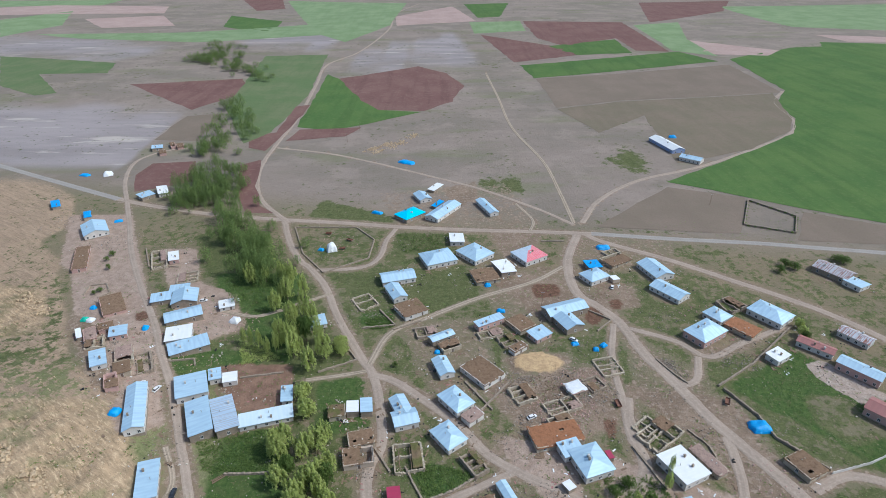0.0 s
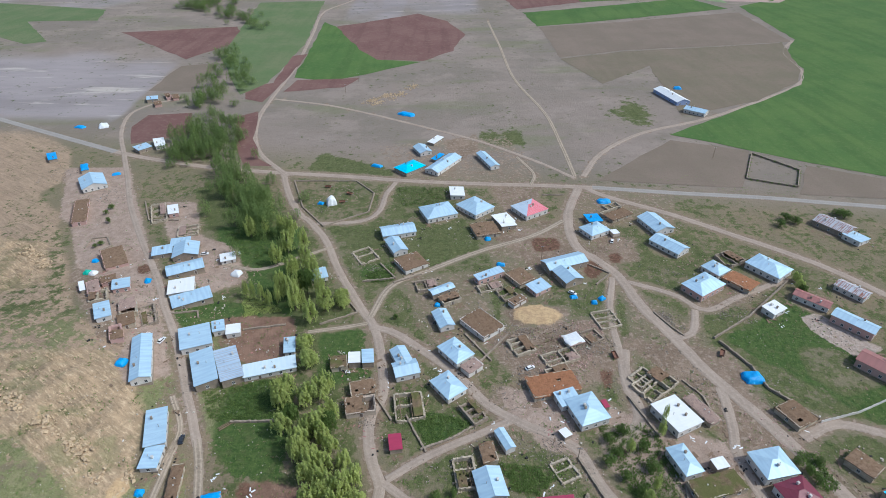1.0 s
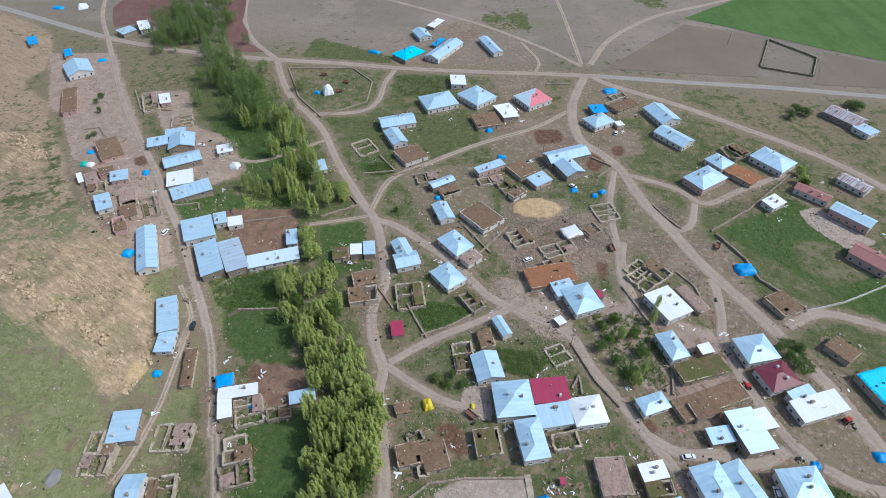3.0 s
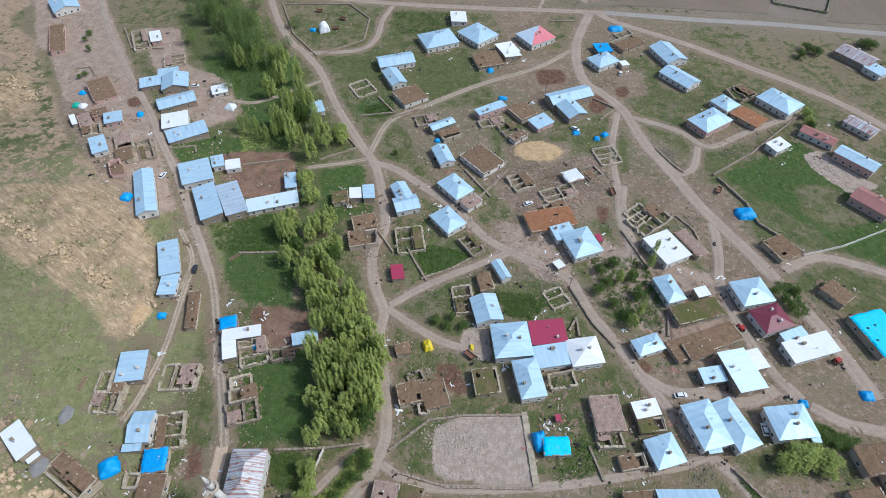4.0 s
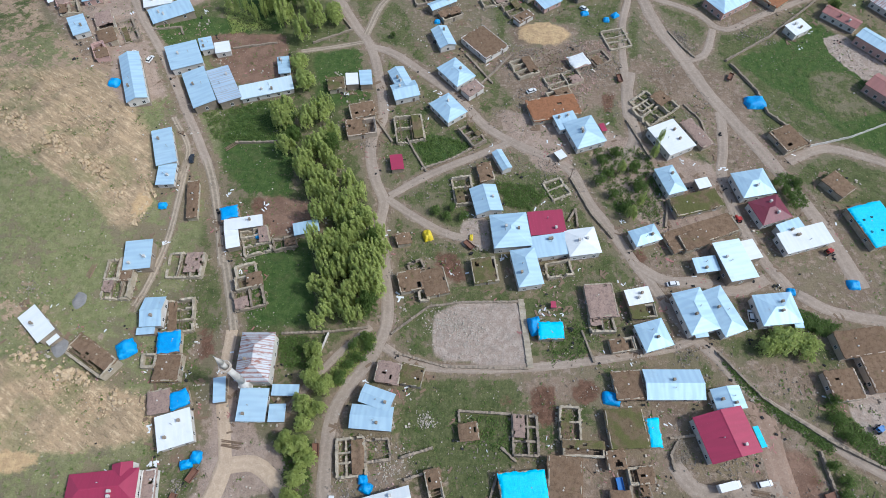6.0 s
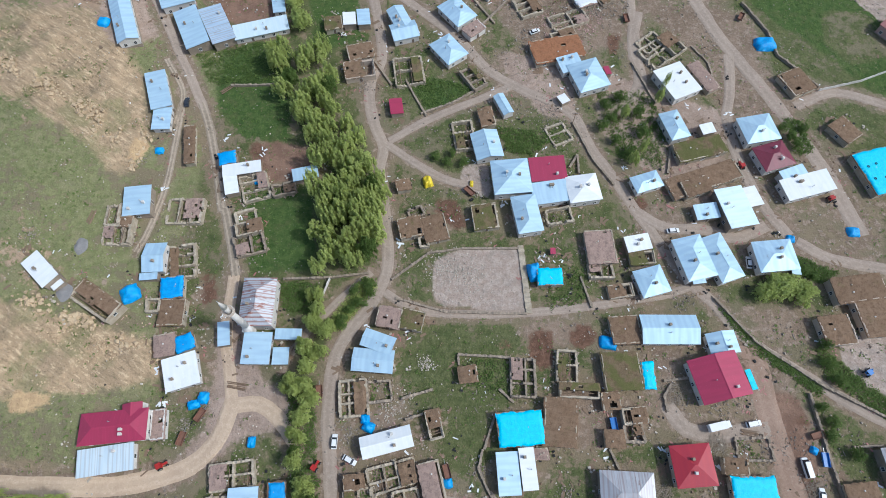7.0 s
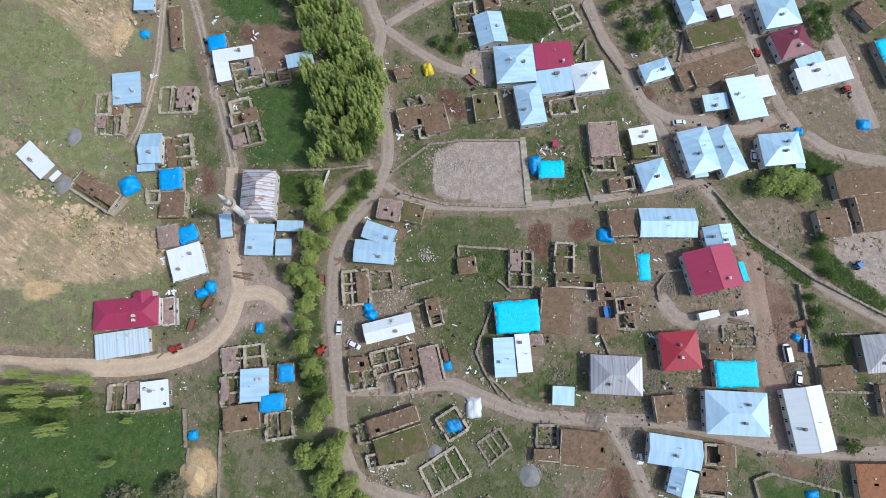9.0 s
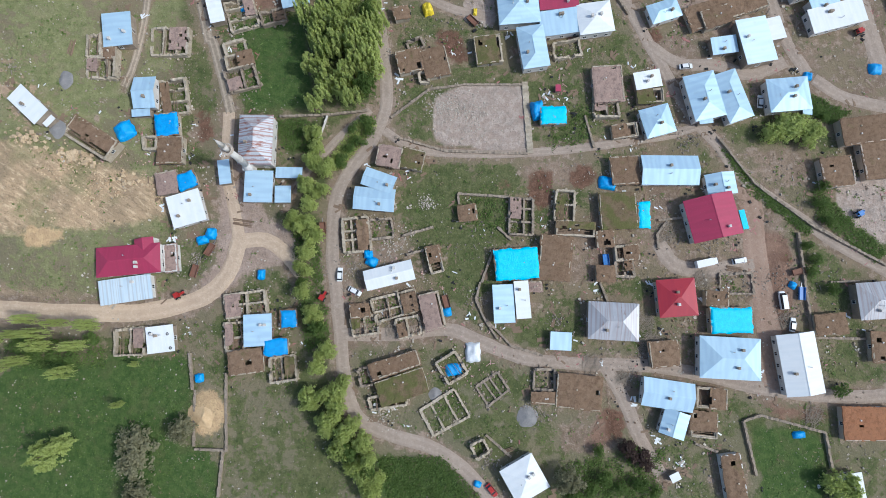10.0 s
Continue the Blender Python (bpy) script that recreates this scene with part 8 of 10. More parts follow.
yard_wall("stone", 1.0, (48.9, 11.0), (51.4, 4.0), (50.7, -1.6))
yard_wall("stone", 0.9, (15.6, 20.7), (12.0, 11.0))
yard_wall("stone", 0.9, (17.1, 28.4), (21.5, 24.3))
yard_wall("stone", 0.9, (13.3, -0.4), (21.0, -8.5), (30.5, -11.5))
yard_wall("stone", 1.0, (49.2, 126.7), (54.9, 110.4), (61.4, 99.6))
yard_wall("stone", 1.0, (84.2, 115.9), (81.2, 104.1))
yard_wall("stone", 1.0, (-19.3, 144.5), (-26.0, 155.9))
yard_wall("stone", 1.0, (-72.5, 201.1), (-91.6, 197.7))
yard_wall("stone", 1.0, (11.1, 193.4), (22.0, 175.6))
yard_wall("stone", 1.0, (17.0, 175.0), (30.8, 192.3))
yard_wall("stone", 1.0, (79.2, 248.5), (90.2, 238.6), (80.4, 229.4))
yard_wall("stone", 1.0, (-23.8, 232.6), (-9.6, 239.9))
yard_wall("stone", 1.0, (120.6, 11.0), (129.4, 11.3))
yard_wall("stone", 0.9, (114.0, -6.1), (131.3, -6.4))
yard_wall("stone", 1.0, (-66.2, -16.6), (-65.1, -39.9))
yard_wall("stone", 0.8, (12.9, -35.0), (20.5, -41.5))
yard_wall("stone", 1.0, (75.8, -37.5), (82.4, -39.9))
yard_wall("stone", 0.8, (67.9, 30.6), (76.9, 31.5))
yard_wall("stone", 1.0, (-126.6, 205.8), (-116.4, 209.5), (-114.3, 204.7))
yard_wall("stone", 1.0, (-190.9, 323.6), (-178.4, 299.7), (-160.0, 299.3))
yard_wall("stone", 1.0, (82.7, 326.8), (67.9, 327.1))
yard_wall("stone", 0.8, (86.9, 294.0), (114.8, 295.5))
yard_wall("stone", 1.0, (75.3, 155.0), (81.7, 135.1))
yard_wall("stone", 0.9, (100.3, 163.2), (105.4, 154.7), (106.0, 143.4))
yard_wall("stone", 0.8, (-200.1, 266.5), (-202.6, 277.6), (-194.2, 279.9), (-186.7, 269.4), (-190.1, 263.3))
yard_wall("stone", 0.8, (102.6, 207.3), (107.6, 196.0), (111.2, 190.2))

# ---- trees ----
tree("poplar", -38.5, 95.2, 4.6, 12)
tree("poplar", -33.9, 92.9, 3.7, 10.2)
tree("poplar", -31.4, 96.2, 4.6, 12)
tree("poplar", -28.1, 96.4, 3.7, 10.2)
tree("poplar", -24.1, 95.2, 4.6, 12)
tree("poplar", -36.2, 85.9, 3.7, 10.2)
tree("poplar", -40.1, 87.3, 4.6, 12)
tree("poplar", -35.3, 90.1, 3.7, 10.2)
tree("poplar", -32.9, 86.7, 4.6, 12)
tree("poplar", -24.6, 89.3, 3.7, 10.2)
tree("poplar", -25.8, 85.4, 4.6, 12)
tree("poplar", -25.7, 77.8, 3.7, 10.2)
tree("poplar", -22.1, 79.7, 4.6, 12)
tree("poplar", -37.4, 73.8, 3.7, 10.2)
tree("poplar", -38.1, 77.9, 4.6, 12)
tree("poplar", -31.4, 71.9, 3.7, 10.2)
tree("poplar", -30.9, 76.0, 4.6, 12)
tree("poplar", -27.3, 69.5, 3.7, 10.2)
tree("poplar", -24.6, 72.7, 4.6, 12)
tree("poplar", -41.2, 67.4, 3.7, 10.2)
tree("poplar", -37.9, 69.9, 4.6, 12)
tree("poplar", -29.9, 69.0, 4.6, 12)
tree("poplar", -39.1, 93.8, 3.7, 10.2)
tree("poplar", -35.7, 91.4, 4.6, 12)
tree("poplar", -31.5, 92.0, 3.7, 10.2)
tree("poplar", -27.6, 90.5, 4.6, 12)
tree("poplar", -31.1, 75.1, 3.7, 10.2)
tree("poplar", -34.4, 72.7, 4.6, 12)
tree("poplar", -26.0, 89.2, 3.7, 10.2)
tree("poplar", -22.2, 87.6, 4.6, 12)
tree("poplar", -20.3, 94.3, 3.7, 10.2)
tree("poplar", -23.3, 97.2, 4.6, 12)
tree("poplar", -41.7, 80.1, 4.6, 12)
tree("poplar", -28.4, 81.0, 4.6, 12)
tree("poplar", -65.1, 154.9, 3.9, 12.8)
tree("poplar", -62.4, 151.4, 4.9, 15)
tree("poplar", -53.7, 153.4, 4.9, 15)
tree("poplar", -56.7, 141.8, 4.9, 15)
tree("poplar", -52.7, 127.2, 3.9, 12.8)
tree("poplar", -52.1, 131.6, 4.9, 15)
tree("poplar", -43.9, 134.2, 4.9, 15)
tree("poplar", -40.2, 129.9, 3.9, 12.8)
tree("poplar", -45.9, 122.9, 4.9, 15)
tree("poplar", -34.5, 123.4, 3.9, 12.8)
tree("poplar", -42.5, 116.7, 3.9, 12.8)
tree("poplar", -38.8, 114.3, 4.9, 15)
tree("poplar", -29.7, 102.6, 3.9, 12.8)
tree("poplar", -26.1, 105.0, 4.9, 15)
tree("poplar", -36.1, 106.3, 4.9, 15)
tree("poplar", -47.6, 126.8, 3.9, 12.8)
tree("poplar", -42.3, 139.8, 3.9, 12.8)
tree("poplar", -46.5, 138.4, 4.9, 15)
tree("poplar", -33.6, 112.3, 4.9, 15)
tree("poplar", -29.9, 117.2, 4.9, 15)
tree("poplar", -23.8, 96.0, 3.9, 12.8)
tree("poplar", -85.3, 276.9, 4.4, 15)
tree("poplar", -87.9, 250.4, 4.4, 15)
tree("poplar", -76.0, 241.9, 3.5, 12.8)
tree("poplar", -77.1, 238.1, 4.4, 15)
tree("poplar", -75.4, 263.1, 4.4, 15)
tree("poplar", -87.6, 261.9, 3.5, 12.8)
tree("poplar", -83.9, 260.6, 4.4, 15)
tree("poplar", -66.5, 224.1, 4.4, 15)
tree("poplar", -67.3, 214.3, 3.5, 12.8)
tree("poplar", -69.9, 211.3, 4.4, 15)
tree("poplar", -60.7, 202.9, 4.4, 15)
tree("poplar", -55.3, 211.1, 4.4, 15)
tree("poplar", -74.6, 224.0, 3.5, 12.8)
tree("poplar", -70.6, 224.2, 4.4, 15)
tree("poplar", -81.3, 227.5, 3.5, 12.8)
tree("poplar", -78.9, 224.3, 4.4, 15)
tree("poplar", -65.5, 235.5, 4.4, 15)
tree("poplar", -78.0, 219.9, 3.5, 12.8)
tree("poplar", -74.0, 219.8, 4.4, 15)
tree("poplar", -59.4, 221.8, 4.4, 15)
tree("poplar", -71.2, 245.2, 4.4, 15)
tree("willow", -60.6, 185.6, 4.6, 9)
tree("willow", -57.8, 176.4, 3.7, 7.6)
tree("willow", -55.3, 173.1, 4.6, 9)
tree("willow", -47.1, 213.4, 3.7, 7.6)
tree("willow", -48.5, 217.3, 4.6, 9)
tree("poplar", -96.9, 223.0, 2.2, 11)
tree("poplar", -92.2, 219.9, 2.2, 11)
tree("poplar", -87.8, 218.5, 2.2, 11)
tree("poplar", -82.9, 214.2, 2.2, 11)
tree("poplar", -79.3, 216.3, 2.2, 11)
tree("poplar", -101.4, 281.0, 3.5, 12.8)
tree("poplar", -109.6, 278.7, 5.5, 15)
tree("poplar", -87.3, 277.4, 5.5, 13.5)
tree("poplar", -92.4, 281.5, 5.5, 15)
tree("bush", -28.6, 60.3, 2.6, 4.5)
tree("bush", -26.7, 55.7, 2.6, 4.5)
tree("bush", -23.2, 59.0, 2.6, 4.5)
tree("bush", -29.4, 53.5, 2.6, 4.5)
tree("bush", -24.1, 62.2, 2.6, 4.5)
tree("bush", -32.0, 49.2, 2.6, 4.5)
tree("willow", -42.4, 58.3, 2.3, 6.8)
tree("willow", -39.8, 57.8, 2.9, 8)
tree("willow", -35.5, 48.2, 2.3, 6.8)
tree("willow", -36.8, 46.0, 2.9, 8)
tree("willow", -41.3, 48.7, 2.9, 8)
tree("willow", -44.0, 42.2, 2.3, 6.8)
tree("willow", -42.0, 40.6, 2.9, 8)
tree("willow", -40.5, 50.2, 2.3, 6.8)
tree("willow", -39.5, 47.8, 2.9, 8)
tree("willow", -41.8, 35.2, 2.9, 8)
tree("willow", -43.0, 30.5, 2.3, 6.8)
tree("willow", -44.2, 28.1, 2.9, 8)
tree("willow", -38.4, 25.0, 2.3, 6.8)
tree("willow", -41.0, 24.6, 2.9, 8)
tree("willow", -44.1, 15.8, 2.3, 6.8)
tree("willow", -42.0, 14.2, 2.9, 8)
tree("willow", -43.5, 10.7, 2.3, 6.8)
tree("willow", -42.7, 8.2, 2.9, 8)
tree("willow", -40.7, -0.3, 2.3, 6.8)
tree("willow", -40.0, 2.2, 2.9, 8)
tree("willow", -38.4, -0.4, 2.3, 6.8)
tree("willow", -37.8, -2.9, 2.9, 8)
tree("willow", -35.1, -9.6, 2.9, 8)
tree("willow", -47.7, 28.8, 2.3, 6.8)
tree("willow", -46.0, 30.8, 2.9, 8)
tree("willow", -40.0, 27.0, 2.3, 6.8)
tree("willow", -41.6, 29.0, 2.9, 8)
tree("willow", -39.7, 53.2, 2.9, 8)
tree("willow", -42.2, 20.2, 2.9, 8)
tree("willow", -40.0, 38.7, 2.3, 6.8)
tree("willow", -37.5, 39.7, 2.9, 8)
tree("willow", -37.3, -11.5, 2.7, 7.6)
tree("willow", -37.7, -14.5, 3.4, 9)
tree("willow", -40.0, -25.8, 2.7, 7.6)
tree("willow", -40.0, -22.8, 3.4, 9)
tree("willow", -32.6, -23.8, 2.7, 7.6)
tree("willow", -35.5, -22.8, 3.4, 9)
tree("willow", -32.1, -29.1, 2.7, 7.6)
tree("willow", -32.0, -26.0, 3.4, 9)
tree("willow", -34.3, -33.1, 2.7, 7.6)
tree("willow", -34.4, -30.1, 3.4, 9)
tree("willow", -26.8, -31.1, 2.7, 7.6)
tree("willow", -28.9, -33.3, 3.4, 9)
tree("willow", -30.4, -38.1, 3.4, 9)
tree("willow", -23.5, -36.5, 3.4, 9)
tree("willow", -22.1, -41.3, 3.4, 9)
tree("willow", -22.1, -44.5, 2.7, 7.6)
tree("willow", -20.0, -46.8, 3.4, 9)
tree("willow", -21.6, -48.3, 2.7, 7.6)
tree("willow", -23.7, -46.0, 3.4, 9)
tree("willow", -30.9, -39.7, 2.7, 7.6)
tree("willow", -27.9, -38.9, 3.4, 9)
tree("willow", -23.3, -42.5, 2.7, 7.6)
tree("willow", -26.2, -43.7, 3.4, 9)
tree("willow", -21.1, -50.7, 3.4, 9)
tree("willow", -29.5, -18.9, 2.7, 7.6)
tree("willow", -31.6, -21.1, 3.4, 9)
tree("poplar", -114.3, -1.5, 2.2, 17)
tree("poplar", -122.4, -0.3, 2.2, 17)
tree("poplar", -126.6, -4.8, 2.2, 17)
tree("poplar", -119.2, -8.0, 2.2, 17)
tree("poplar", -107.7, -8.0, 2.2, 17)
tree("poplar", -125.4, -12.6, 2.2, 17)
tree("poplar", -111.2, -15.8, 2.2, 17)
tree("poplar", -104.6, -2.0, 2.2, 17)
tree("poplar", -134.0, -6.1, 2.2, 17)
tree("poplar", -131.8, -14.2, 2.2, 17)
tree("poplar", -119.3, -4.4, 2.2, 17)
tree("bush", -124.2, -10.6, 3.0, 4)
tree("bush", -118.9, -11.4, 3.0, 4)
tree("bush", -129.5, -8.0, 3.0, 4)
tree("bush", -113.7, -13.1, 3.0, 4)
tree("bush", -107.3, -6.3, 3.0, 4)
tree("poplar", -96.5, -25.5, 1.5, 8)
tree("poplar", -92.7, -13.8, 1.5, 8)
tree("poplar", -111.3, -36.3, 4.0, 11.0)
tree("poplar", -114.8, -39.2, 5.0, 13)
tree("grey", -90.7, -39.7, 7.5, 9)
tree("grey", -77.3, -32.6, 5.0, 8)
tree("grey", -89.3, -51.7, 5.0, 8)
tree("grey", 36.4, -47.3, 5.0, 8)
tree("bush", 62.1, 133.5, 2.8, 5)
tree("bush", 68.1, 136.8, 2.8, 5)
tree("bush", 59.6, 124.1, 2.8, 5)
tree("bush", 73.4, 129.3, 2.8, 5)
tree("bush", 74.0, 121.4, 2.8, 5)
tree("bush", 68.2, 112.6, 2.8, 5)
tree("bush", 63.8, 117.6, 2.8, 5)
tree("bush", 63.4, 128.1, 2.8, 5)
tree("poplar", 68.2, 128.6, 2.5, 10)
tree("poplar", 72.7, 113.2, 2.5, 10)
tree("poplar", 68.7, 108.3, 2.5, 10)
tree("poplar", 85.0, 141.4, 1.7, 12)
tree("poplar", 82.1, 135.8, 1.7, 12)
tree("willow", 103.9, 58.2, 4.2, 6)
tree("willow", 113.2, 61.9, 3.4, 5.1)
tree("willow", 110.3, 59.5, 4.2, 6)
tree("willow", 118.9, 59.5, 3.4, 5.1)
tree("willow", 115.8, 57.3, 4.2, 6)
tree("willow", 107.7, 60.6, 4.2, 6)
tree("willow", 116.7, -50.5, 3.2, 6.0)
tree("willow", 114.2, -47.9, 4.0, 7)
tree("willow", 119.6, -52.3, 3.2, 6.0)
tree("willow", 119.1, -48.7, 4.0, 7)
tree("bush", 119.9, -21.4, 2.8, 4.5)
tree("bush", 46.3, -39.5, 2.8, 4.5)
tree("bush", 47.7, -47.5, 2.8, 4.5)
tree("bush", 52.6, -49.9, 2.8, 4.5)
tree("bush", 58.4, -49.1, 2.8, 4.5)
tree("bush", 62.5, -50.7, 2.8, 4.5)
tree("bush", 39.2, -52.3, 2.8, 4.5)
tree("bush", 43.4, -50.7, 2.8, 4.5)
tree("bush", 56.3, -40.3, 2.8, 4.5)
tree("bush", 120.0, 41.0, 2.8, 4.5)
tree("bush", 118.7, 35.6, 2.8, 4.5)
tree("bush", 120.9, 30.2, 2.8, 4.5)
tree("bush", 116.9, 68.8, 2.8, 4.5)
tree("bush", 119.4, 65.9, 2.8, 4.5)
tree("bush", 121.9, 64.1, 2.8, 4.5)
tree("dark", 59.3, -41.7, 4.0, 6)
tree("dark", 55.2, -39.3, 4.0, 6)
tree("bush", 113.4, 22.3, 2.4, 4)
tree("bush", 115.7, 17.9, 2.4, 4)
tree("bush", 114.5, 14.4, 2.4, 4)
tree("bush", 120.2, 9.1, 2.4, 4)
tree("bush", 126.9, 122.8, 2.2, 3.5)
tree("bush", 128.9, 118.9, 2.2, 3.5)
tree("bush", 129.7, 115.1, 2.2, 3.5)
tree("bush", 134.4, 122.8, 2.2, 3.5)
tree("bush", 1.8, 108.8, 2.2, 3.5)
tree("bush", 3.9, 112.4, 2.2, 3.5)
tree("bush", -2.3, 111.3, 2.2, 3.5)
tree("bush", 8.0, 108.7, 2.2, 3.5)
tree("bush", 210.3, 290.9, 4.0, 5)
tree("bush", 213.6, 287.5, 4.0, 5)
tree("bush", 203.6, 284.4, 4.0, 5)
tree("bush", 246.3, 297.0, 4.0, 5)
tree("bush", 247.7, 293.5, 4.0, 5)
tree("willow", 181.4, 220.3, 2.4, 5.1)
tree("willow", 181.3, 223.0, 3.0, 6)
tree("willow", 183.1, 229.8, 3.0, 6)
tree("bush", -208.3, 307.8, 2.2, 4)
tree("bush", -201.6, 297.3, 2.2, 4)
tree("bush", -208.1, 315.0, 2.2, 4)
tree("bush", -194.4, 267.5, 2.0, 3)
tree("bush", -192.7, 270.5, 2.0, 3)
tree("bush", -21.0, 204.3, 2.0, 3)
tree("poplar", -62.0, 158.5, 3.7, 12.8)
tree("poplar", -65.3, 155.9, 4.6, 15)
tree("poplar", -46.4, 158.9, 3.7, 12.8)
tree("poplar", -49.1, 155.7, 4.6, 15)
tree("poplar", -42.7, 145.3, 3.7, 12.8)
tree("poplar", -44.7, 141.7, 4.6, 15)
tree("poplar", -59.5, 138.5, 4.6, 15)
tree("poplar", -51.1, 134.1, 3.7, 12.8)
tree("poplar", -50.2, 138.4, 4.6, 15)
tree("poplar", -40.9, 122.4, 3.7, 12.8)
tree("poplar", -28.1, 106.2, 4.6, 15)
tree("poplar", -21.7, 100.1, 3.7, 12.8)
tree("poplar", -34.1, 99.6, 3.7, 12.8)
tree("poplar", -31.4, 102.8, 4.6, 15)
tree("poplar", -33.8, 101.4, 3.7, 12.8)
tree("poplar", -40.6, 109.9, 3.7, 12.8)
tree("poplar", -44.2, 108.0, 4.6, 15)
tree("poplar", -47.0, 117.8, 4.6, 15)
tree("poplar", -32.4, 106.2, 3.7, 12.8)
tree("poplar", -43.9, 96.0, 4.4, 15)
tree("poplar", -40.0, 90.0, 3.5, 12.8)
tree("poplar", -38.8, 93.8, 4.4, 15)
tree("poplar", -33.9, 87.7, 3.5, 12.8)
tree("poplar", -32.9, 91.5, 4.4, 15)
tree("poplar", -27.7, 86.5, 3.5, 12.8)
tree("poplar", -27.0, 90.4, 4.4, 15)
tree("poplar", -23.2, 89.3, 4.4, 15)
tree("poplar", -40.1, 87.3, 4.4, 15)
tree("poplar", -38.0, 84.0, 3.5, 12.8)
tree("poplar", -34.2, 85.1, 4.4, 15)
tree("poplar", -28.6, 85.1, 4.4, 15)
tree("poplar", -27.6, 82.0, 3.5, 12.8)
tree("poplar", -23.7, 82.9, 4.4, 15)
far_tree(-170.7, 421.9, 3.5, 12.8)
far_tree(-169.7, 413.8, 5.5, 13.5)
far_tree(-167.3, 419.9, 5.5, 15)
far_tree(-167.0, 396.6, 3.5, 12.8)
far_tree(-171.9, 389.7, 5.5, 13.5)
far_tree(-166.1, 392.7, 5.5, 15)
far_tree(-149.6, 376.3, 3.5, 12.8)
far_tree(-144.5, 370.6, 5.5, 13.5)
far_tree(-150.8, 372.5, 5.5, 15)
far_tree(-155.1, 367.0, 3.5, 12.8)
far_tree(-153.6, 356.6, 5.5, 13.5)
far_tree(-153.9, 363.2, 5.5, 15)
far_tree(-138.2, 344.6, 3.5, 12.8)
far_tree(-131.2, 352.5, 5.5, 13.5)
far_tree(-135.7, 347.7, 5.5, 15)
far_tree(-118.0, 324.7, 3.5, 12.8)
far_tree(-127.3, 319.8, 5.5, 13.5)
far_tree(-121.5, 322.9, 5.5, 15)
far_tree(-109.3, 319.4, 3.5, 12.8)
far_tree(-108.4, 311.0, 5.5, 13.5)
far_tree(-112.0, 316.5, 5.5, 15)
far_tree(-135.7, 325.1, 3.5, 12.8)
far_tree(-140.1, 326.1, 5.5, 13.5)
far_tree(-134.0, 328.6, 5.5, 15)
far_tree(-116.9, 299.1, 3.5, 12.8)
far_tree(-113.3, 299.6, 5.5, 13.5)
far_tree(-119.4, 302.2, 5.5, 15)
far_tree(-108.1, 288.1, 3.5, 12.8)
far_tree(-116.2, 293.2, 5.5, 13.5)
far_tree(-109.8, 291.7, 5.5, 15)
far_tree(-103.5, 292.3, 3.5, 12.8)
far_tree(-106.7, 296.9, 5.5, 13.5)
far_tree(-100.5, 294.9, 5.5, 15)
far_tree(-141.6, 341.4, 3.5, 12.8)
far_tree(-140.8, 351.6, 5.5, 13.5)
far_tree(-142.6, 345.3, 5.5, 15)
far_tree(-104.9, 290.5, 5.5, 13.5)
far_tree(-101.4, 284.9, 5.5, 15)
far_tree(-113.2, 280.3, 3.5, 12.8)
far_tree(-103.8, 281.8, 5.5, 13.5)
far_tree(-124.4, 287.5, 3.5, 12.8)
far_tree(-114.5, 291.1, 5.5, 13.5)
far_tree(-120.6, 288.5, 5.5, 15)
far_tree(-93.1, 285.4, 3.5, 12.8)
far_tree(-121.6, 318.6, 3.5, 12.8)
far_tree(-119.8, 313.0, 5.5, 13.5)
far_tree(-125.2, 316.8, 5.5, 15)
far_tree(-114.4, 313.2, 3.5, 12.8)
far_tree(-113.7, 315.8, 5.5, 13.5)
far_tree(-114.3, 309.2, 5.5, 15)
far_tree(-137.6, 327.5, 3.5, 12.8)
far_tree(-138.4, 334.7, 5.5, 13.5)
far_tree(-141.3, 328.8, 5.5, 15)
far_tree(-199.4, 403.4, 3.0, 11.0)
far_tree(-199.5, 401.1, 4.8, 11.7)
far_tree(-199.9, 406.8, 4.8, 13)
far_tree(-199.0, 432.8, 3.0, 11.0)
far_tree(-204.8, 431.3, 4.8, 11.7)
far_tree(-199.4, 429.4, 4.8, 13)
far_tree(-195.8, 455.5, 3.0, 11.0)
far_tree(-204.1, 451.7, 4.8, 11.7)
far_tree(-198.9, 454.0, 4.8, 13)
far_tree(-191.7, 470.2, 3.0, 11.0)
far_tree(-196.0, 471.7, 4.8, 11.7)
far_tree(-192.8, 467.0, 4.8, 13)
far_tree(-181.2, 400.2, 3.0, 11.0)
far_tree(-186.3, 393.5, 4.8, 11.7)
far_tree(-184.3, 398.9, 4.8, 13)
far_tree(-178.4, 403.6, 3.0, 11.0)
far_tree(-173.4, 401.1, 4.8, 11.7)
far_tree(-176.2, 406.2, 4.8, 13)
far_tree(-207.4, 423.8, 3.0, 11.0)
far_tree(-204.2, 422.6, 4.8, 11.7)
far_tree(-209.8, 421.5, 4.8, 13)
far_tree(-180.6, 456.9, 3.0, 11.0)
far_tree(-183.8, 457.8, 4.8, 11.7)
far_tree(-180.1, 453.5, 4.8, 13)
far_tree(-187.8, 398.8, 3.0, 11.0)
far_tree(-186.0, 391.4, 4.8, 11.7)
far_tree(-189.6, 395.9, 4.8, 13)
far_tree(-190.4, 426.0, 3.0, 11.0)
far_tree(-193.7, 425.3, 4.8, 11.7)
far_tree(-188.4, 423.2, 4.8, 13)
far_tree(-174.6, 426.3, 3.0, 11.0)
far_tree(-171.7, 426.3, 4.8, 11.7)
far_tree(-176.9, 428.8, 4.8, 13)
far_tree(-248.1, 660.5, 4.3, 11.0)
far_tree(-246.9, 673.1, 6.8, 11.7)
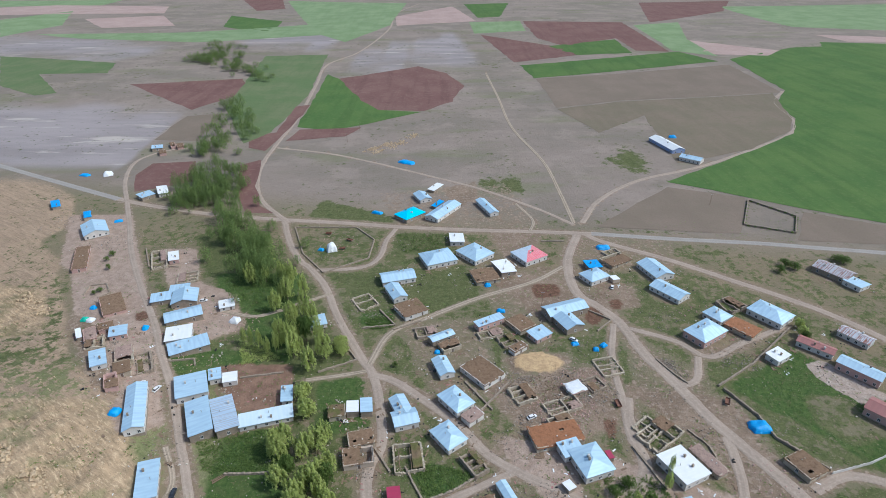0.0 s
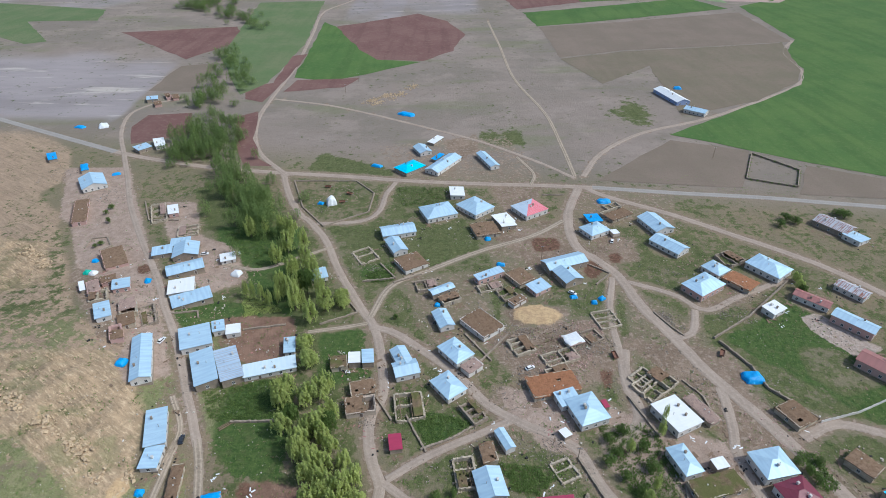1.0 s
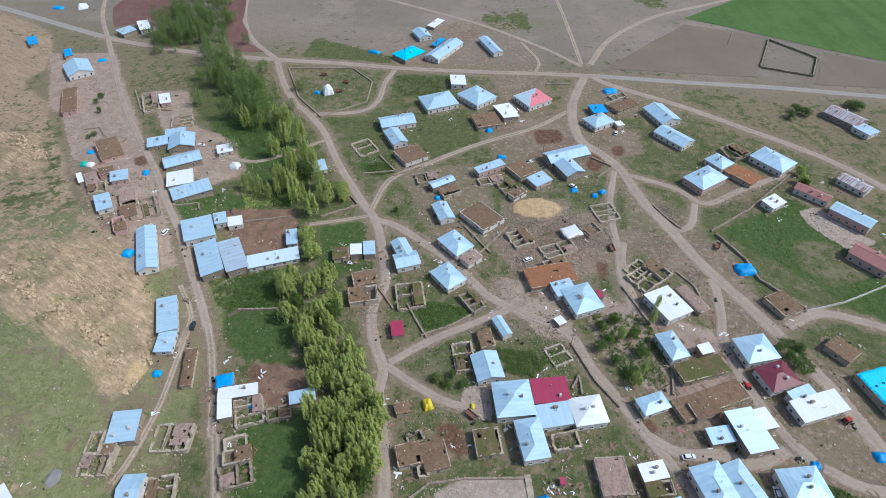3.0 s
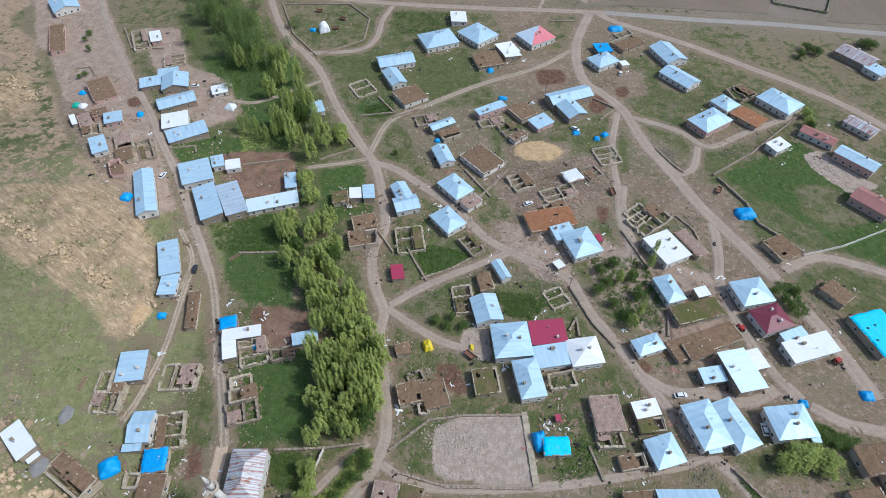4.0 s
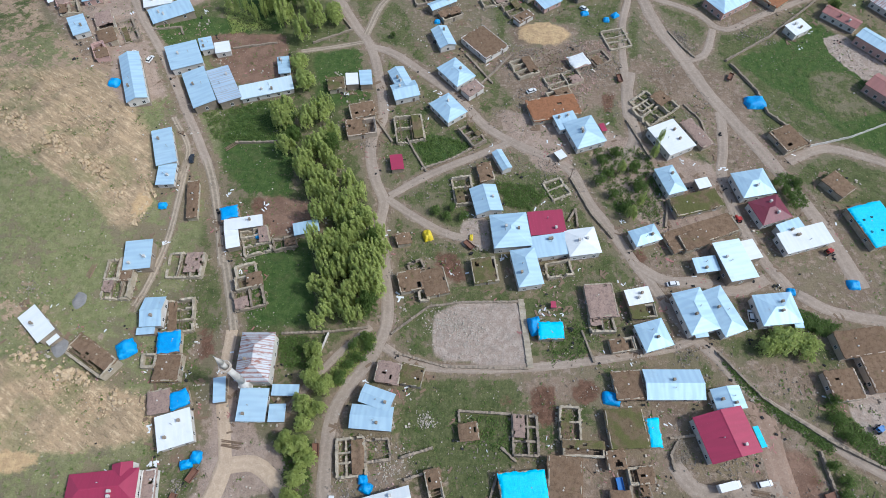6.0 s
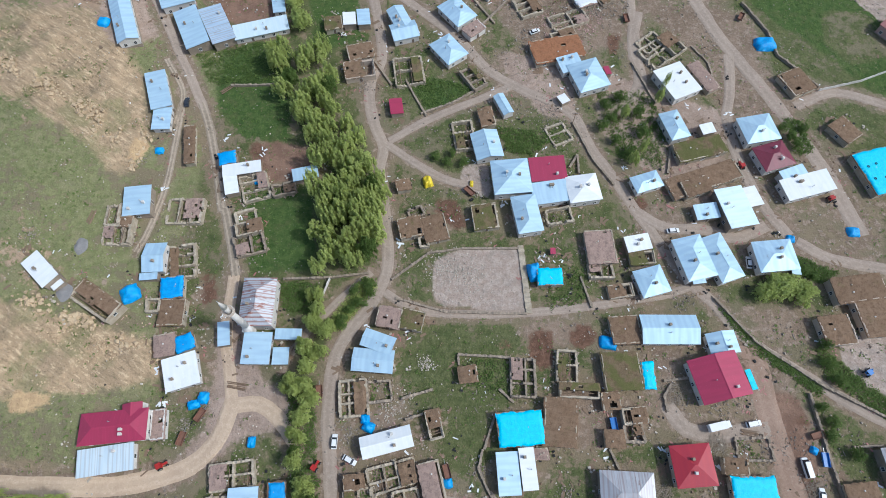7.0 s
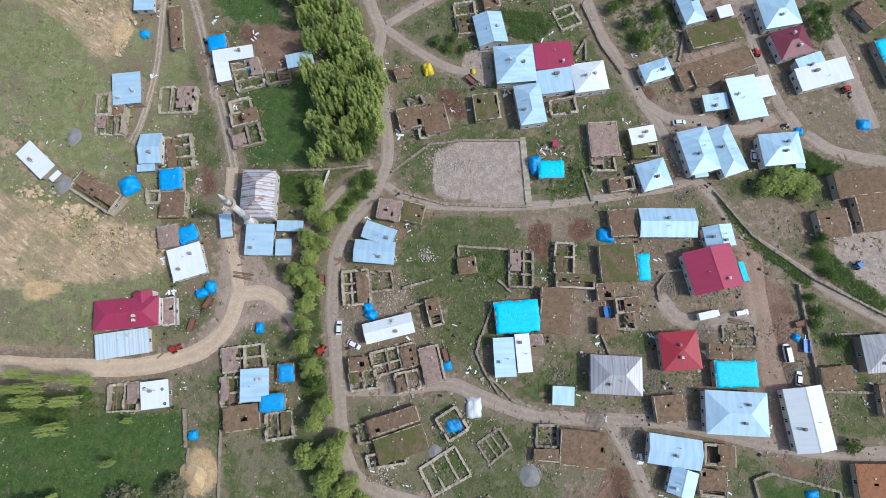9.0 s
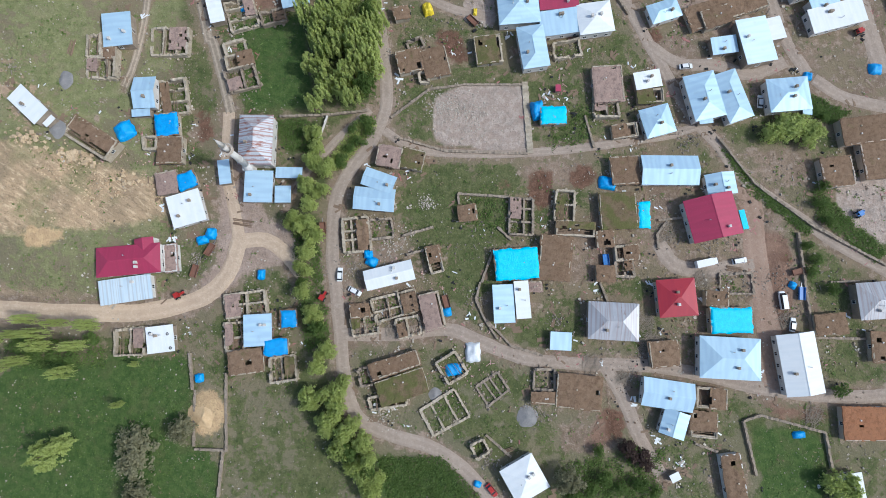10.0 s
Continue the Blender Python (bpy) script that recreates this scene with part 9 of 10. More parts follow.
far_tree(-248.8, 665.3, 6.8, 13)
far_tree(-228.0, 625.4, 4.3, 11.0)
far_tree(-228.2, 635.6, 6.8, 11.7)
far_tree(-224.2, 628.5, 6.8, 13)
far_tree(-222.7, 564.3, 4.3, 11.0)
far_tree(-235.3, 562.2, 6.8, 11.7)
far_tree(-227.5, 564.3, 6.8, 13)
far_tree(-208.7, 534.5, 4.3, 11.0)
far_tree(-211.3, 532.2, 6.8, 11.7)
far_tree(-204.0, 535.7, 6.8, 13)
far_tree(-215.4, 527.0, 4.3, 11.0)
far_tree(-225.5, 521.1, 6.8, 11.7)
far_tree(-220.3, 527.3, 6.8, 13)
far_tree(-204.0, 610.3, 4.3, 11.0)
far_tree(-212.8, 607.3, 6.8, 11.7)
far_tree(-204.9, 605.5, 6.8, 13)
far_tree(-237.3, 607.0, 4.3, 11.0)
far_tree(-240.4, 603.6, 6.8, 11.7)
far_tree(-232.6, 605.8, 6.8, 13)
far_tree(-247.4, 676.5, 4.3, 11.0)
far_tree(-234.9, 678.2, 6.8, 11.7)
far_tree(-243.0, 678.5, 6.8, 13)
far_tree(-220.1, 502.5, 4.3, 11.0)
far_tree(-219.8, 515.0, 6.8, 11.7)
far_tree(-218.4, 507.0, 6.8, 13)
far_tree(-201.2, 570.2, 4.3, 11.0)
far_tree(-212.0, 576.9, 6.8, 11.7)
far_tree(-204.5, 573.8, 6.8, 13)
far_tree(-212.7, 521.7, 4.3, 11.0)
far_tree(-202.5, 513.7, 6.8, 11.7)
far_tree(-209.1, 518.4, 6.8, 13)
far_tree(-384.9, 1015.7, 10.0, 10.8)
far_tree(-374.1, 1021.0, 10.0, 12)
far_tree(-332.3, 1004.5, 10.0, 10.8)
far_tree(-336.3, 993.1, 10.0, 12)
far_tree(-329.0, 914.4, 10.0, 10.8)
far_tree(-333.3, 925.6, 10.0, 12)
far_tree(-304.5, 885.3, 10.0, 10.8)
far_tree(-297.4, 895.0, 10.0, 12)
far_tree(-390.0, 962.3, 10.0, 10.8)
far_tree(-378.2, 964.3, 10.0, 12)
far_tree(-420.7, 1102.5, 10.0, 10.8)
far_tree(-415.7, 1113.4, 10.0, 12)
far_tree(-377.6, 1073.1, 10.0, 10.8)
far_tree(-374.9, 1084.8, 10.0, 12)
far_tree(-254.5, 823.0, 10.0, 10.8)
far_tree(-253.6, 835.0, 10.0, 12)
far_tree(-389.1, 993.1, 10.0, 10.8)
far_tree(-382.5, 1003.1, 10.0, 12)
far_tree(-408.7, 977.5, 10.0, 10.8)
far_tree(-399.9, 985.7, 10.0, 12)
far_tree(-188.9, 410.0, 3.6, 10.2)
far_tree(-188.5, 407.3, 5.6, 10.8)
far_tree(-189.4, 414.0, 5.6, 12)
far_tree(-185.6, 397.0, 3.6, 10.2)
far_tree(-195.2, 393.3, 5.6, 10.8)
far_tree(-189.6, 397.2, 5.6, 12)
far_tree(-179.7, 406.8, 3.6, 10.2)
far_tree(-179.8, 398.7, 5.6, 10.8)
far_tree(-176.3, 404.5, 5.6, 12)
far_tree(-168.5, 412.9, 3.6, 10.2)
far_tree(-166.2, 411.5, 5.6, 10.8)
far_tree(-171.4, 415.8, 5.6, 12)
far_tree(-174.2, 455.0, 3.6, 10.2)
far_tree(-167.4, 453.8, 5.6, 10.8)
far_tree(-173.5, 451.0, 5.6, 12)
far_tree(-177.4, 390.8, 3.6, 10.2)
far_tree(-174.8, 391.7, 5.6, 10.8)
far_tree(-181.2, 389.4, 5.6, 12)
far_tree(-190.7, 392.1, 3.6, 10.2)
far_tree(-193.7, 383.1, 5.6, 10.8)
far_tree(-194.0, 389.8, 5.6, 12)
far_tree(-164.6, 395.9, 3.6, 10.2)
far_tree(-154.2, 394.2, 5.6, 10.8)
far_tree(-160.6, 396.3, 5.6, 12)
far_tree(-185.5, 438.5, 3.6, 10.2)
far_tree(-186.3, 430.0, 5.6, 10.8)
far_tree(-182.6, 435.7, 5.6, 12)
far_tree(-196.1, 432.3, 3.6, 10.2)
far_tree(-190.9, 435.3, 5.6, 10.8)
far_tree(-197.6, 436.1, 5.6, 12)
far_tree(-165.5, 423.7, 3.6, 10.2)
far_tree(-157.5, 419.8, 5.6, 10.8)
far_tree(-161.7, 425.1, 5.6, 12)
far_tree(-397.9, 958.2, 8.8, 9.9)
far_tree(-387.5, 956.8, 8.8, 11)
far_tree(-371.9, 941.6, 8.8, 9.9)
far_tree(-362.3, 937.2, 8.8, 11)
far_tree(-403.0, 1081.2, 8.8, 9.9)
far_tree(-394.4, 1075.1, 8.8, 11)
far_tree(-369.4, 1015.9, 8.8, 9.9)
far_tree(-363.7, 1024.7, 8.8, 11)
far_tree(-318.6, 928.8, 8.8, 9.9)
far_tree(-319.8, 939.2, 8.8, 11)
far_tree(-283.8, 886.6, 8.8, 9.9)
far_tree(-286.9, 876.5, 8.8, 11)
far_tree(-315.2, 902.6, 8.8, 9.9)
far_tree(-312.3, 892.5, 8.8, 11)
far_tree(-364.6, 998.4, 8.8, 9.9)
far_tree(-358.2, 990.1, 8.8, 11)
far_tree(-267.0, 851.5, 8.8, 9.9)
far_tree(-272.3, 860.6, 8.8, 11)
far_tree(-368.0, 968.6, 8.8, 9.9)
far_tree(-365.7, 978.8, 8.8, 11)
build_far_trees()

# ---- tarpaulins ----
tarp_heap("blue", -100.6, 58.6, 6.5, 6.5, 2)
tarp_heap("blue", -75.6, 24.3, 4, 3, 1.6)
tarp_heap("blue", -73.0, 26.3, 3.5, 4, 1.8)
tarp_heap("blue", -56.7, 13.4, 2.5, 3.5, 1.5)
tarp_heap("blue", -74.4, -18.3, 3, 3, 1.5)
tarp_heap("yellow", -5.0, 101.3, 3.6, 4.6, 2.2)
tarp_heap("blue", 52.3, 42.6, 6, 4.5, 1.6)
tarp_heap("blue", -23.4, 19.8, 3, 3, 1.5)
tarp_heap("blue", -22.3, 17.5, 4, 3.4, 1.6)
tarp_heap("blue", 1.2, 1.9, 3, 3, 1.6)
tarp_heap("white_tarp", 9.2, -10.5, 5, 6.5, 1.6)
tarp_heap("blue", 3.3, -15.8, 5.5, 4, 1)
tarp_heap("blue", 141.2, 80.7, 4.5, 4, 1.4)
tarp_heap("blue", 118.9, 78.2, 3, 3, 1.4)
tarp_heap("blue", 107.4, -35.0, 4, 2.4, 1.2)
tarp_heap("blue", 10.3, -49.3, 2.5, 2, 1.2)
tarp_heap("blue", 108.8, 10.1, 2.4, 2.4, 1.4)
tarp_heap("blue", 130.1, 163.9, 9, 7, 2.4)
tarp_heap("blue", -102.2, 113.5, 3.5, 3, 1.2)
tarp_heap("blue", -65.8, 101.8, 3, 2.2, 1.2)
tarp_heap("blue", -132.2, 169.1, 4.5, 5, 2)
tarp_heap("blue", -185.9, 251.2, 3.5, 3, 1.6)
tarp_heap("green_tarp", -183.1, 238.4, 4, 4, 1.8)
tarp_heap("white_tarp", -179.7, 237.8, 4, 4, 1.8)
tarp_heap("blue", -148.5, 230.7, 3, 4, 1.8)
tarp_heap("white_tarp", -107.5, 241.8, 5.5, 5, 2.4)
tarp_heap("blue", 21.3, 199.1, 8, 6, 1.6)
tarp_heap("blue", 28.2, 273.8, 4, 3.4, 1.6)
tarp_heap("blue", 80.4, 217.8, 4, 3, 1.4)
tarp_heap("blue", 33.1, 248.1, 5, 3, 1.4)
tarp_heap("blue", -1.3, 214.1, 3, 2.5, 1.4)
# a white tent, built here with the tarpaulin heap shape
tarp_heap("white_tarp", -69.1, 318.7, 6.5, 6.5, 5)
tarp_heap("blue", -229.2, 365.0, 6, 3, 1.5)
tarp_heap("white_tarp", -284.1, 458.3, 8, 9, 3)
tarp_heap("blue", -303.5, 457.4, 10, 5, 1.5)
tarp_heap("blue", -44.9, 374.4, 9, 4, 1.6)
tarp_heap("blue", -28.1, 480.9, 16, 8, 2)
tarp_heap("blue", 106.3, 317.0, 9, 6, 2)
tarp_heap("blue", 237.2, 547.5, 8, 6, 2.5)
tarp_heap("blue", 30.5, 66.5, 4.5, 6.5, 3)
tarp_heap("blue", 76.0, 214.8, 3, 3, 1.4)
tarp_heap("blue", 66.8, 219.3, 4, 3, 1.2)
tarp_heap("blue", -76.0, 318.8, 4, 3, 1.5)
tarp_heap("yellow", 10.6, 100.5, 1.4, 2.6, 1.2)

# ---- vehicles ----
vehicle("car", "white", -32.1, 13.4, 88)
vehicle("car", "white", -27.3, 8.2, -28)
vehicle("car", "white", 79.2, 81.4, 5)
vehicle("car", "white", 102.6, 69.5, 85)
vehicle("truck", "white", 81.8, 17.0, 12)
vehicle("pickup", "white", 92.6, 17.7, 10)
vehicle("van", "white", 105.1, 5.4, 95)
vehicle("tractor", "red", 136.7, 93.3, 20)
vehicle("tractor", "blue", 131.2, 32.7, 30)
vehicle("car", "red", 14.5, -50.9, -50)
vehicle("tractor", "red", -37.1, 6.6, 60)
vehicle("tractor", "red", 107.8, 106.9, 100)
vehicle("car", "dark", -96.6, 135.9, 95)
vehicle("car", "white", 66.3, 230.2, -30)
vehicle("car", "white", 66.7, 222.1, -40)
vehicle("car", "white", 38.1, 171.0, 25)
vehicle("car", "white", -123.3, 186.1, 70)
vehicle("car", "white", -130.5, 260.0, 10)
vehicle("trailer", "brown", 1.0, 5.0, 105)
vehicle("trailer", "brown", -37.7, 27.8, 95)
vehicle("trailer", "blue", 50.8, 17.7, 95)
vehicle("trailer", "brown", 110.6, 14.3, 15)
vehicle("trailer", "brown", 76.0, 177.6, 95)
vehicle("trailer", "brown", 123.2, 178.0, 60)
# the next three stand in for red harrows, using the trailer model
vehicle("trailer", "brown", -74.8, 341.2, 0)
vehicle("trailer", "brown", -59.1, 331.1, -30)
vehicle("trailer", "brown", -62.4, 319.7, 5)
vehicle("trailer", "brown", 9.7, 97.1, -45)
vehicle("trailer", "brown", -72.9, 21.2, 60)
vehicle("tractor", "red", -81.6, 7.1, 30)
vehicle("trailer", "brown", -77.3, 14.5, 75)
vehicle("car", "white", 99.1, 269.8, 70)
vehicle("car", "dark", -1.1, 200.3, -20)
vehicle("car", "white", 107.7, -2.1, 80)
vehicle("trailer", "blue", 111.1, 7.5, 85)

# ---- poles and small things ----
pole(-81.7, 580.8)
pole(-89.6, 542.3)
pole(48.4, 124.4)
pole(203.6, 382.1)
pole(55.9, 253.0)
tyre(151.2, 104.6, 3.78)
tyre(154.3, 105.8, 3.78)
tyre(152.2, 99.7, 3.78)
tyre(156.1, 100.3, 3.78)
tyre(157.0, 95.7, 3.78)
tyre(-83.5, -4.8, 3.2)
tyre(-82.3, -9.0, 3.2)
tyre(-88.8, -4.6, 3.2)
woodpile(-116.9, 84.5, 5, 80)
woodpile(-63.2, 29.8, 6, -10)
woodpile(71.4, 42.5, 5, 10)
woodpile(65.4, 128.6, 5, 30)
woodpile(19.7, -39.5, 3, 15)
woodpile(91.2, 14.9, 5, -10)
woodpile(-82.4, 143.2, 6, 40)
rubble(2.0, 68.8, 7, 420, "stone_pale")
rubble(8.1, 63.1, 9, 160, "stone_pale")
rubble(-14.9, 22.6, 5, 160, "stone_pale")
rubble(-17.8, -28.1, 5, 160, "stone_pale")
rubble(-5.2, 36.1, 3, 140, "stone_pale")
rubble(9.8, 5.7, 4, 110)
rubble(35.2, 0.5, 3, 60)
rubble(78.4, 56.1, 4, 120)
rubble(14.3, -42.5, 3, 80)
rubble(56.3, -17.5, 4, 90)
rubble(75.3, -35.1, 4, 100)
rubble(-27.3, 16.3, 4, 90)
rubble(26.7, -29.3, 5, 120)
rubble(84.7, 23.5, 5, 120)
rubble(-118.7, 58.2, 3.5, 80)
rubble(-131.1, 76.0, 3, 60)
rubble(107.8, 0.5, 4, 90)
rubble(99.8, 11.0, 5, 120)
rubble(-17.4, 85.2, 3, 50)
rubble(39.3, 130.3, 6, 140)
rubble(-29.5, 145.0, 5, 140)
rubble(150.8, 221.0, 6, 150)
rubble(136.8, 204.2, 6, 150)
rubble(108.2, 202.5, 5, 120)
rubble(56.4, 185.8, 8, 120)
rubble(28.3, 186.1, 6, 120)
rubble(-158.3, 216.1, 4, 80)
rubble(-141.8, 206.4, 4, 80)
rubble(-34.8, 246.7, 6, 120)
rubble(-76.8, 16.3, 4, 80)
rubble(-108.5, 109.6, 5, 140)
crag((-175.0, 156.0), (-155.5, 141.5), (-143.6, 135.1), (-130.2, 127.5), (-118.2, 119.4), (-110.5, 108.0))
crag((-133.1, 58.0), (-124.0, 53.4), (-113.7, 50.0), (-102.9, 44.8), (-93.1, 39.4))
crag((-110.2, 103.8), (-108.6, 112.1), (-107.5, 119.6), wide=1.1)
crag((-235.2, 267.9), (-219.6, 255.6), (-205.4, 240.7), wide=2.2)
crag((-63.4, 506.8), (-46.0, 522.7), (-22.7, 565.3), wide=3.0)
crag((-68.0, 511.1), (-44.8, 540.3), wide=2.0)
crag((-128.1, 26.4), (-119.9, 25.8), (-110.0, 28.9), wide=0.8)
litter(-99.4, 82.1, 9, 36)
litter(-83.8, 79.3, 9, 36)
litter(-68.7, 71.7, 9, 36)
litter(-77.0, 19.9, 9, 36)
litter(-55.0, 0.5, 9, 36)
litter(-39.6, 14.5, 9, 36)
litter(-25.5, 19.9, 9, 36)
litter(-14.8, 11.0, 9, 36)
litter(-4.2, 4.0, 9, 36)
litter(8.2, 23.5, 9, 36)
litter(17.1, 25.3, 9, 36)
litter(30.9, 4.0, 9, 36)
litter(39.0, 47.2, 9, 36)
litter(53.3, 41.6, 9, 36)
litter(63.7, 32.5, 9, 36)
litter(70.7, 28.9, 9, 36)
litter(79.0, 18.1, 9, 36)
litter(89.2, 11.0, 9, 36)
litter(108.4, 7.5, 9, 36)
litter(117.7, 14.5, 9, 36)
litter(103.2, -15.0, 9, 36)
litter(63.6, -9.9, 9, 36)
litter(48.1, -6.4, 9, 36)
litter(72.5, -6.4, 9, 36)
litter(13.2, -9.9, 9, 36)
litter(20.0, -20.1, 9, 36)
litter(2.8, -20.1, 9, 36)
litter(-14.6, -13.3, 9, 36)
litter(-25.1, -8.1, 9, 36)
litter(-39.5, 11.0, 9, 36)
litter(46.7, 60.3, 9, 36)
litter(58.2, 73.6, 9, 36)
litter(39.8, 75.5, 9, 36)
litter(67.2, 69.8, 9, 36)
litter(36.3, 85.2, 9, 36)
litter(6.7, 97.0, 9, 36)
litter(-11.9, 95.0, 9, 36)
litter(84.8, 56.5, 9, 36)
litter(110.9, 41.6, 9, 36)
litter(134.4, 41.6, 9, 36)
litter(136.1, 21.7, 9, 36)
litter(124.0, -15.0, 9, 36)
litter(119.5, -26.8, 9, 36)
litter(121.8, -40.0, 9, 36)
litter(79.3, -40.0, 9, 36)
litter(54.4, -23.4, 9, 36)
litter(-61.3, -15.0, 9, 36)
litter(-79.1, -6.4, 9, 36)
litter(-98.7, 50.0, 9, 36)
litter(-108.3, 75.3, 9, 36)
litter(-120.3, 59.0, 9, 36)
litter(-33.0, 163.3, 9, 36)
litter(-41.4, 151.1, 9, 36)
litter(-20.6, 147.9, 9, 36)
litter(11.4, 150.6, 9, 36)
litter(15.2, 130.6, 9, 36)
litter(26.1, 130.5, 9, 36)
litter(39.5, 133.1, 9, 36)
litter(47.0, 122.3, 9, 36)
litter(75.0, 159.2, 9, 36)
litter(93.7, 159.0, 9, 36)
litter(106.2, 162.0, 9, 36)
litter(100.7, 121.8, 9, 36)
litter(122.7, 137.9, 9, 36)
litter(132.9, 135.0, 9, 36)
litter(137.8, 111.3, 9, 36)
litter(86.5, 106.8, 9, 36)
litter(105.2, 99.5, 9, 36)
litter(-91.3, 118.0, 9, 36)
litter(-104.6, 159.2, 9, 36)
litter(-60.6, 157.3, 9, 36)
litter(-4.5, 125.4, 9, 36)
litter(52.3, 165.7, 9, 36)
litter(27.9, 156.5, 9, 36)
litter(-114.6, 157.1, 9, 36)
litter(-183.7, 255.0, 11, 40)
litter(-173.5, 226.3, 11, 40)
litter(-160.4, 221.2, 11, 40)
litter(-144.9, 208.1, 11, 40)
litter(-149.0, 233.0, 11, 40)
litter(-145.2, 189.9, 11, 40)
litter(-121.1, 179.7, 11, 40)
litter(-131.0, 245.8, 11, 40)
litter(-114.5, 237.2, 11, 40)
litter(-103.3, 237.8, 11, 40)
litter(-115.3, 209.5, 11, 40)
litter(-52.5, 247.0, 11, 40)
litter(-40.3, 241.9, 11, 40)
litter(-16.9, 241.6, 11, 40)
litter(-5.1, 210.1, 11, 40)
litter(5.8, 214.2, 11, 40)
litter(19.7, 218.3, 11, 40)
litter(28.6, 227.1, 11, 40)
litter(41.8, 218.0, 11, 40)
litter(50.6, 222.3, 11, 40)
litter(63.9, 217.7, 11, 40)
litter(77.7, 217.6, 11, 40)
litter(90.7, 255.1, 11, 40)
litter(106.3, 270.8, 11, 40)
litter(113.9, 239.9, 11, 40)
litter(121.3, 235.0, 11, 40)
litter(137.1, 249.4, 11, 40)
litter(134.1, 221.2, 11, 40)
litter(152.0, 216.6, 11, 40)
litter(140.9, 208.3, 11, 40)
litter(176.8, 216.3, 11, 40)
litter(180.3, 188.0, 11, 40)
litter(63.3, 197.1, 11, 40)
litter(51.8, 189.6, 11, 40)
litter(40.6, 182.3, 11, 40)
litter(65.9, 182.0, 11, 40)
litter(31.5, 193.7, 11, 40)
litter(96.3, 181.6, 11, 40)
litter(33.0, 288.8, 11, 40)
litter(16.5, 277.6, 11, 40)
litter(-27.6, 278.2, 11, 40)
litter(-11.9, 283.7, 11, 40)
litter(-265.3, 378.9, 14, 60)
litter(-227.4, 334.7, 14, 60)
litter(-223.5, 312.0, 14, 60)
litter(-176.9, 311.0, 14, 60)
litter(-175.4, 325.7, 14, 60)
litter(-208.5, 334.3, 14, 60)
litter(-32.7, 403.3, 14, 60)
litter(-14.6, 372.9, 14, 60)
litter(10.3, 391.8, 14, 60)
litter(22.5, 381.6, 14, 60)
litter(37.5, 362.4, 14, 60)
litter(-6.1, 329.7, 14, 60)
litter(26.3, 313.8, 14, 60)
litter(43.5, 306.2, 14, 60)
litter(61.1, 305.8, 14, 60)
litter(-65.8, 331.0, 14, 60)
litter(-59.3, 338.9, 14, 60)
litter(-78.2, 316.1, 14, 60)
litter(-31.7, 322.5, 14, 60)
litter(99.9, 305.0, 14, 60)
litter(108.6, 297.8, 14, 60)
litter(96.0, 319.7, 14, 60)
litter(-271.7, 360.8, 14, 60)
litter(-212.3, 334.3, 14, 60)
litter(31.5, 193.7, 7, 120)
litter(47.1, 193.5, 7, 120)
litter(58.1, 197.2, 7, 120)
litter(67.9, 193.2, 7, 120)
litter(71.7, 185.6, 7, 120)
litter(50.8, 182.2, 7, 120)
litter(35.2, 178.8, 7, 120)
litter(44.8, 175.1, 7, 120)
litter(60.0, 176.7, 7, 120)
litter(36.5, 166.6, 7, 120)
rubble(39.3, 193.6, 5, 180)
rubble(63.4, 182.0, 5, 180)
rubble(50.0, 176.8, 5, 150)
ledges(42, (-175.2, 164.1), (-140.5, 157.0), (-118.1, 132.5), (-122.0, 113.3), (-146.5, 134.8))
ledges(36, (-132.2, 49.0), (-117.6, 44.9), (-94.9, 41.1), (-102.2, 33.5), (-124.0, 30.7))
ledges(40, (-245.6, 266.4), (-229.0, 259.7), (-211.7, 240.7), (-216.1, 229.0))
ledges(34, (-193.2, 192.8), (-158.7, 175.6), (-137.0, 157.4), (-155.5, 144.8))
weeds(6000, "leaf_deep", (-98.1, 161.7), (-60.8, 168.3), (-59.1, 145.9), (-89.6, 145.5))
weeds(2600, "leaf_deep", (-4.2, 147.7), (15.7, 143.2), (-4.6, 132.1), (-12.5, 144.3))
weeds(4000, "leaf_deep", (21.4, 124.6), (44.9, 122.3), (33.2, 112.2), (23.3, 114.3))
weeds(7000, "leaf_deep", (59.4, 140.8), (78.6, 141.2), (85.7, 121.9), (79.1, 105.7), (62.6, 111.9))
weeds(6000, "leaf_deep", (-19.7, -42.0), (-0.7, -41.3), (11.1, -53.0), (-15.8, -56.2))
weeds(4000, "leaf_deep", (118.1, 41.6), (139.2, 20.8), (134.8, 17.2), (118.2, 31.6))
weeds(3000, "leaf_deep", (118.4, 72.6), (132.0, 65.9), (125.3, 62.5), (119.2, 65.9))
weeds(3000, "leaf", (-101.3, 228.6), (-75.6, 211.0), (-93.8, 207.1))
weeds(3000, "leaf_deep", (-29.1, 340.7), (9.0, 339.8), (4.8, 314.3), (-24.0, 314.9))
weeds(3000, "leaf_deep", (-53.4, 63.7), (-40.9, 62.9), (-42.5, 52.8), (-51.6, 54.2))
weeds(5000, "leaf_deep", (-48.1, 32.5), (-40.0, 30.7), (-34.6, -9.9), (-42.4, -9.9))
weeds(3000, "leaf", (-26.3, 65.0), (-21.2, 63.1), (-32.4, 47.2), (-38.7, 47.2))
weeds(4000, "leaf_deep", (88.4, 55.6), (100.1, 40.7), (117.0, 27.1), (114.2, 26.2), (97.3, 39.8))
weeds(4000, "leaf_deep", (-129.9, 285.1), (-98.1, 284.9), (-76.9, 252.3), (-100.2, 250.1))
weeds(4000, "leaf", (-148.3, 357.9), (-110.8, 332.1), (-95.3, 295.4), (-116.0, 295.9))
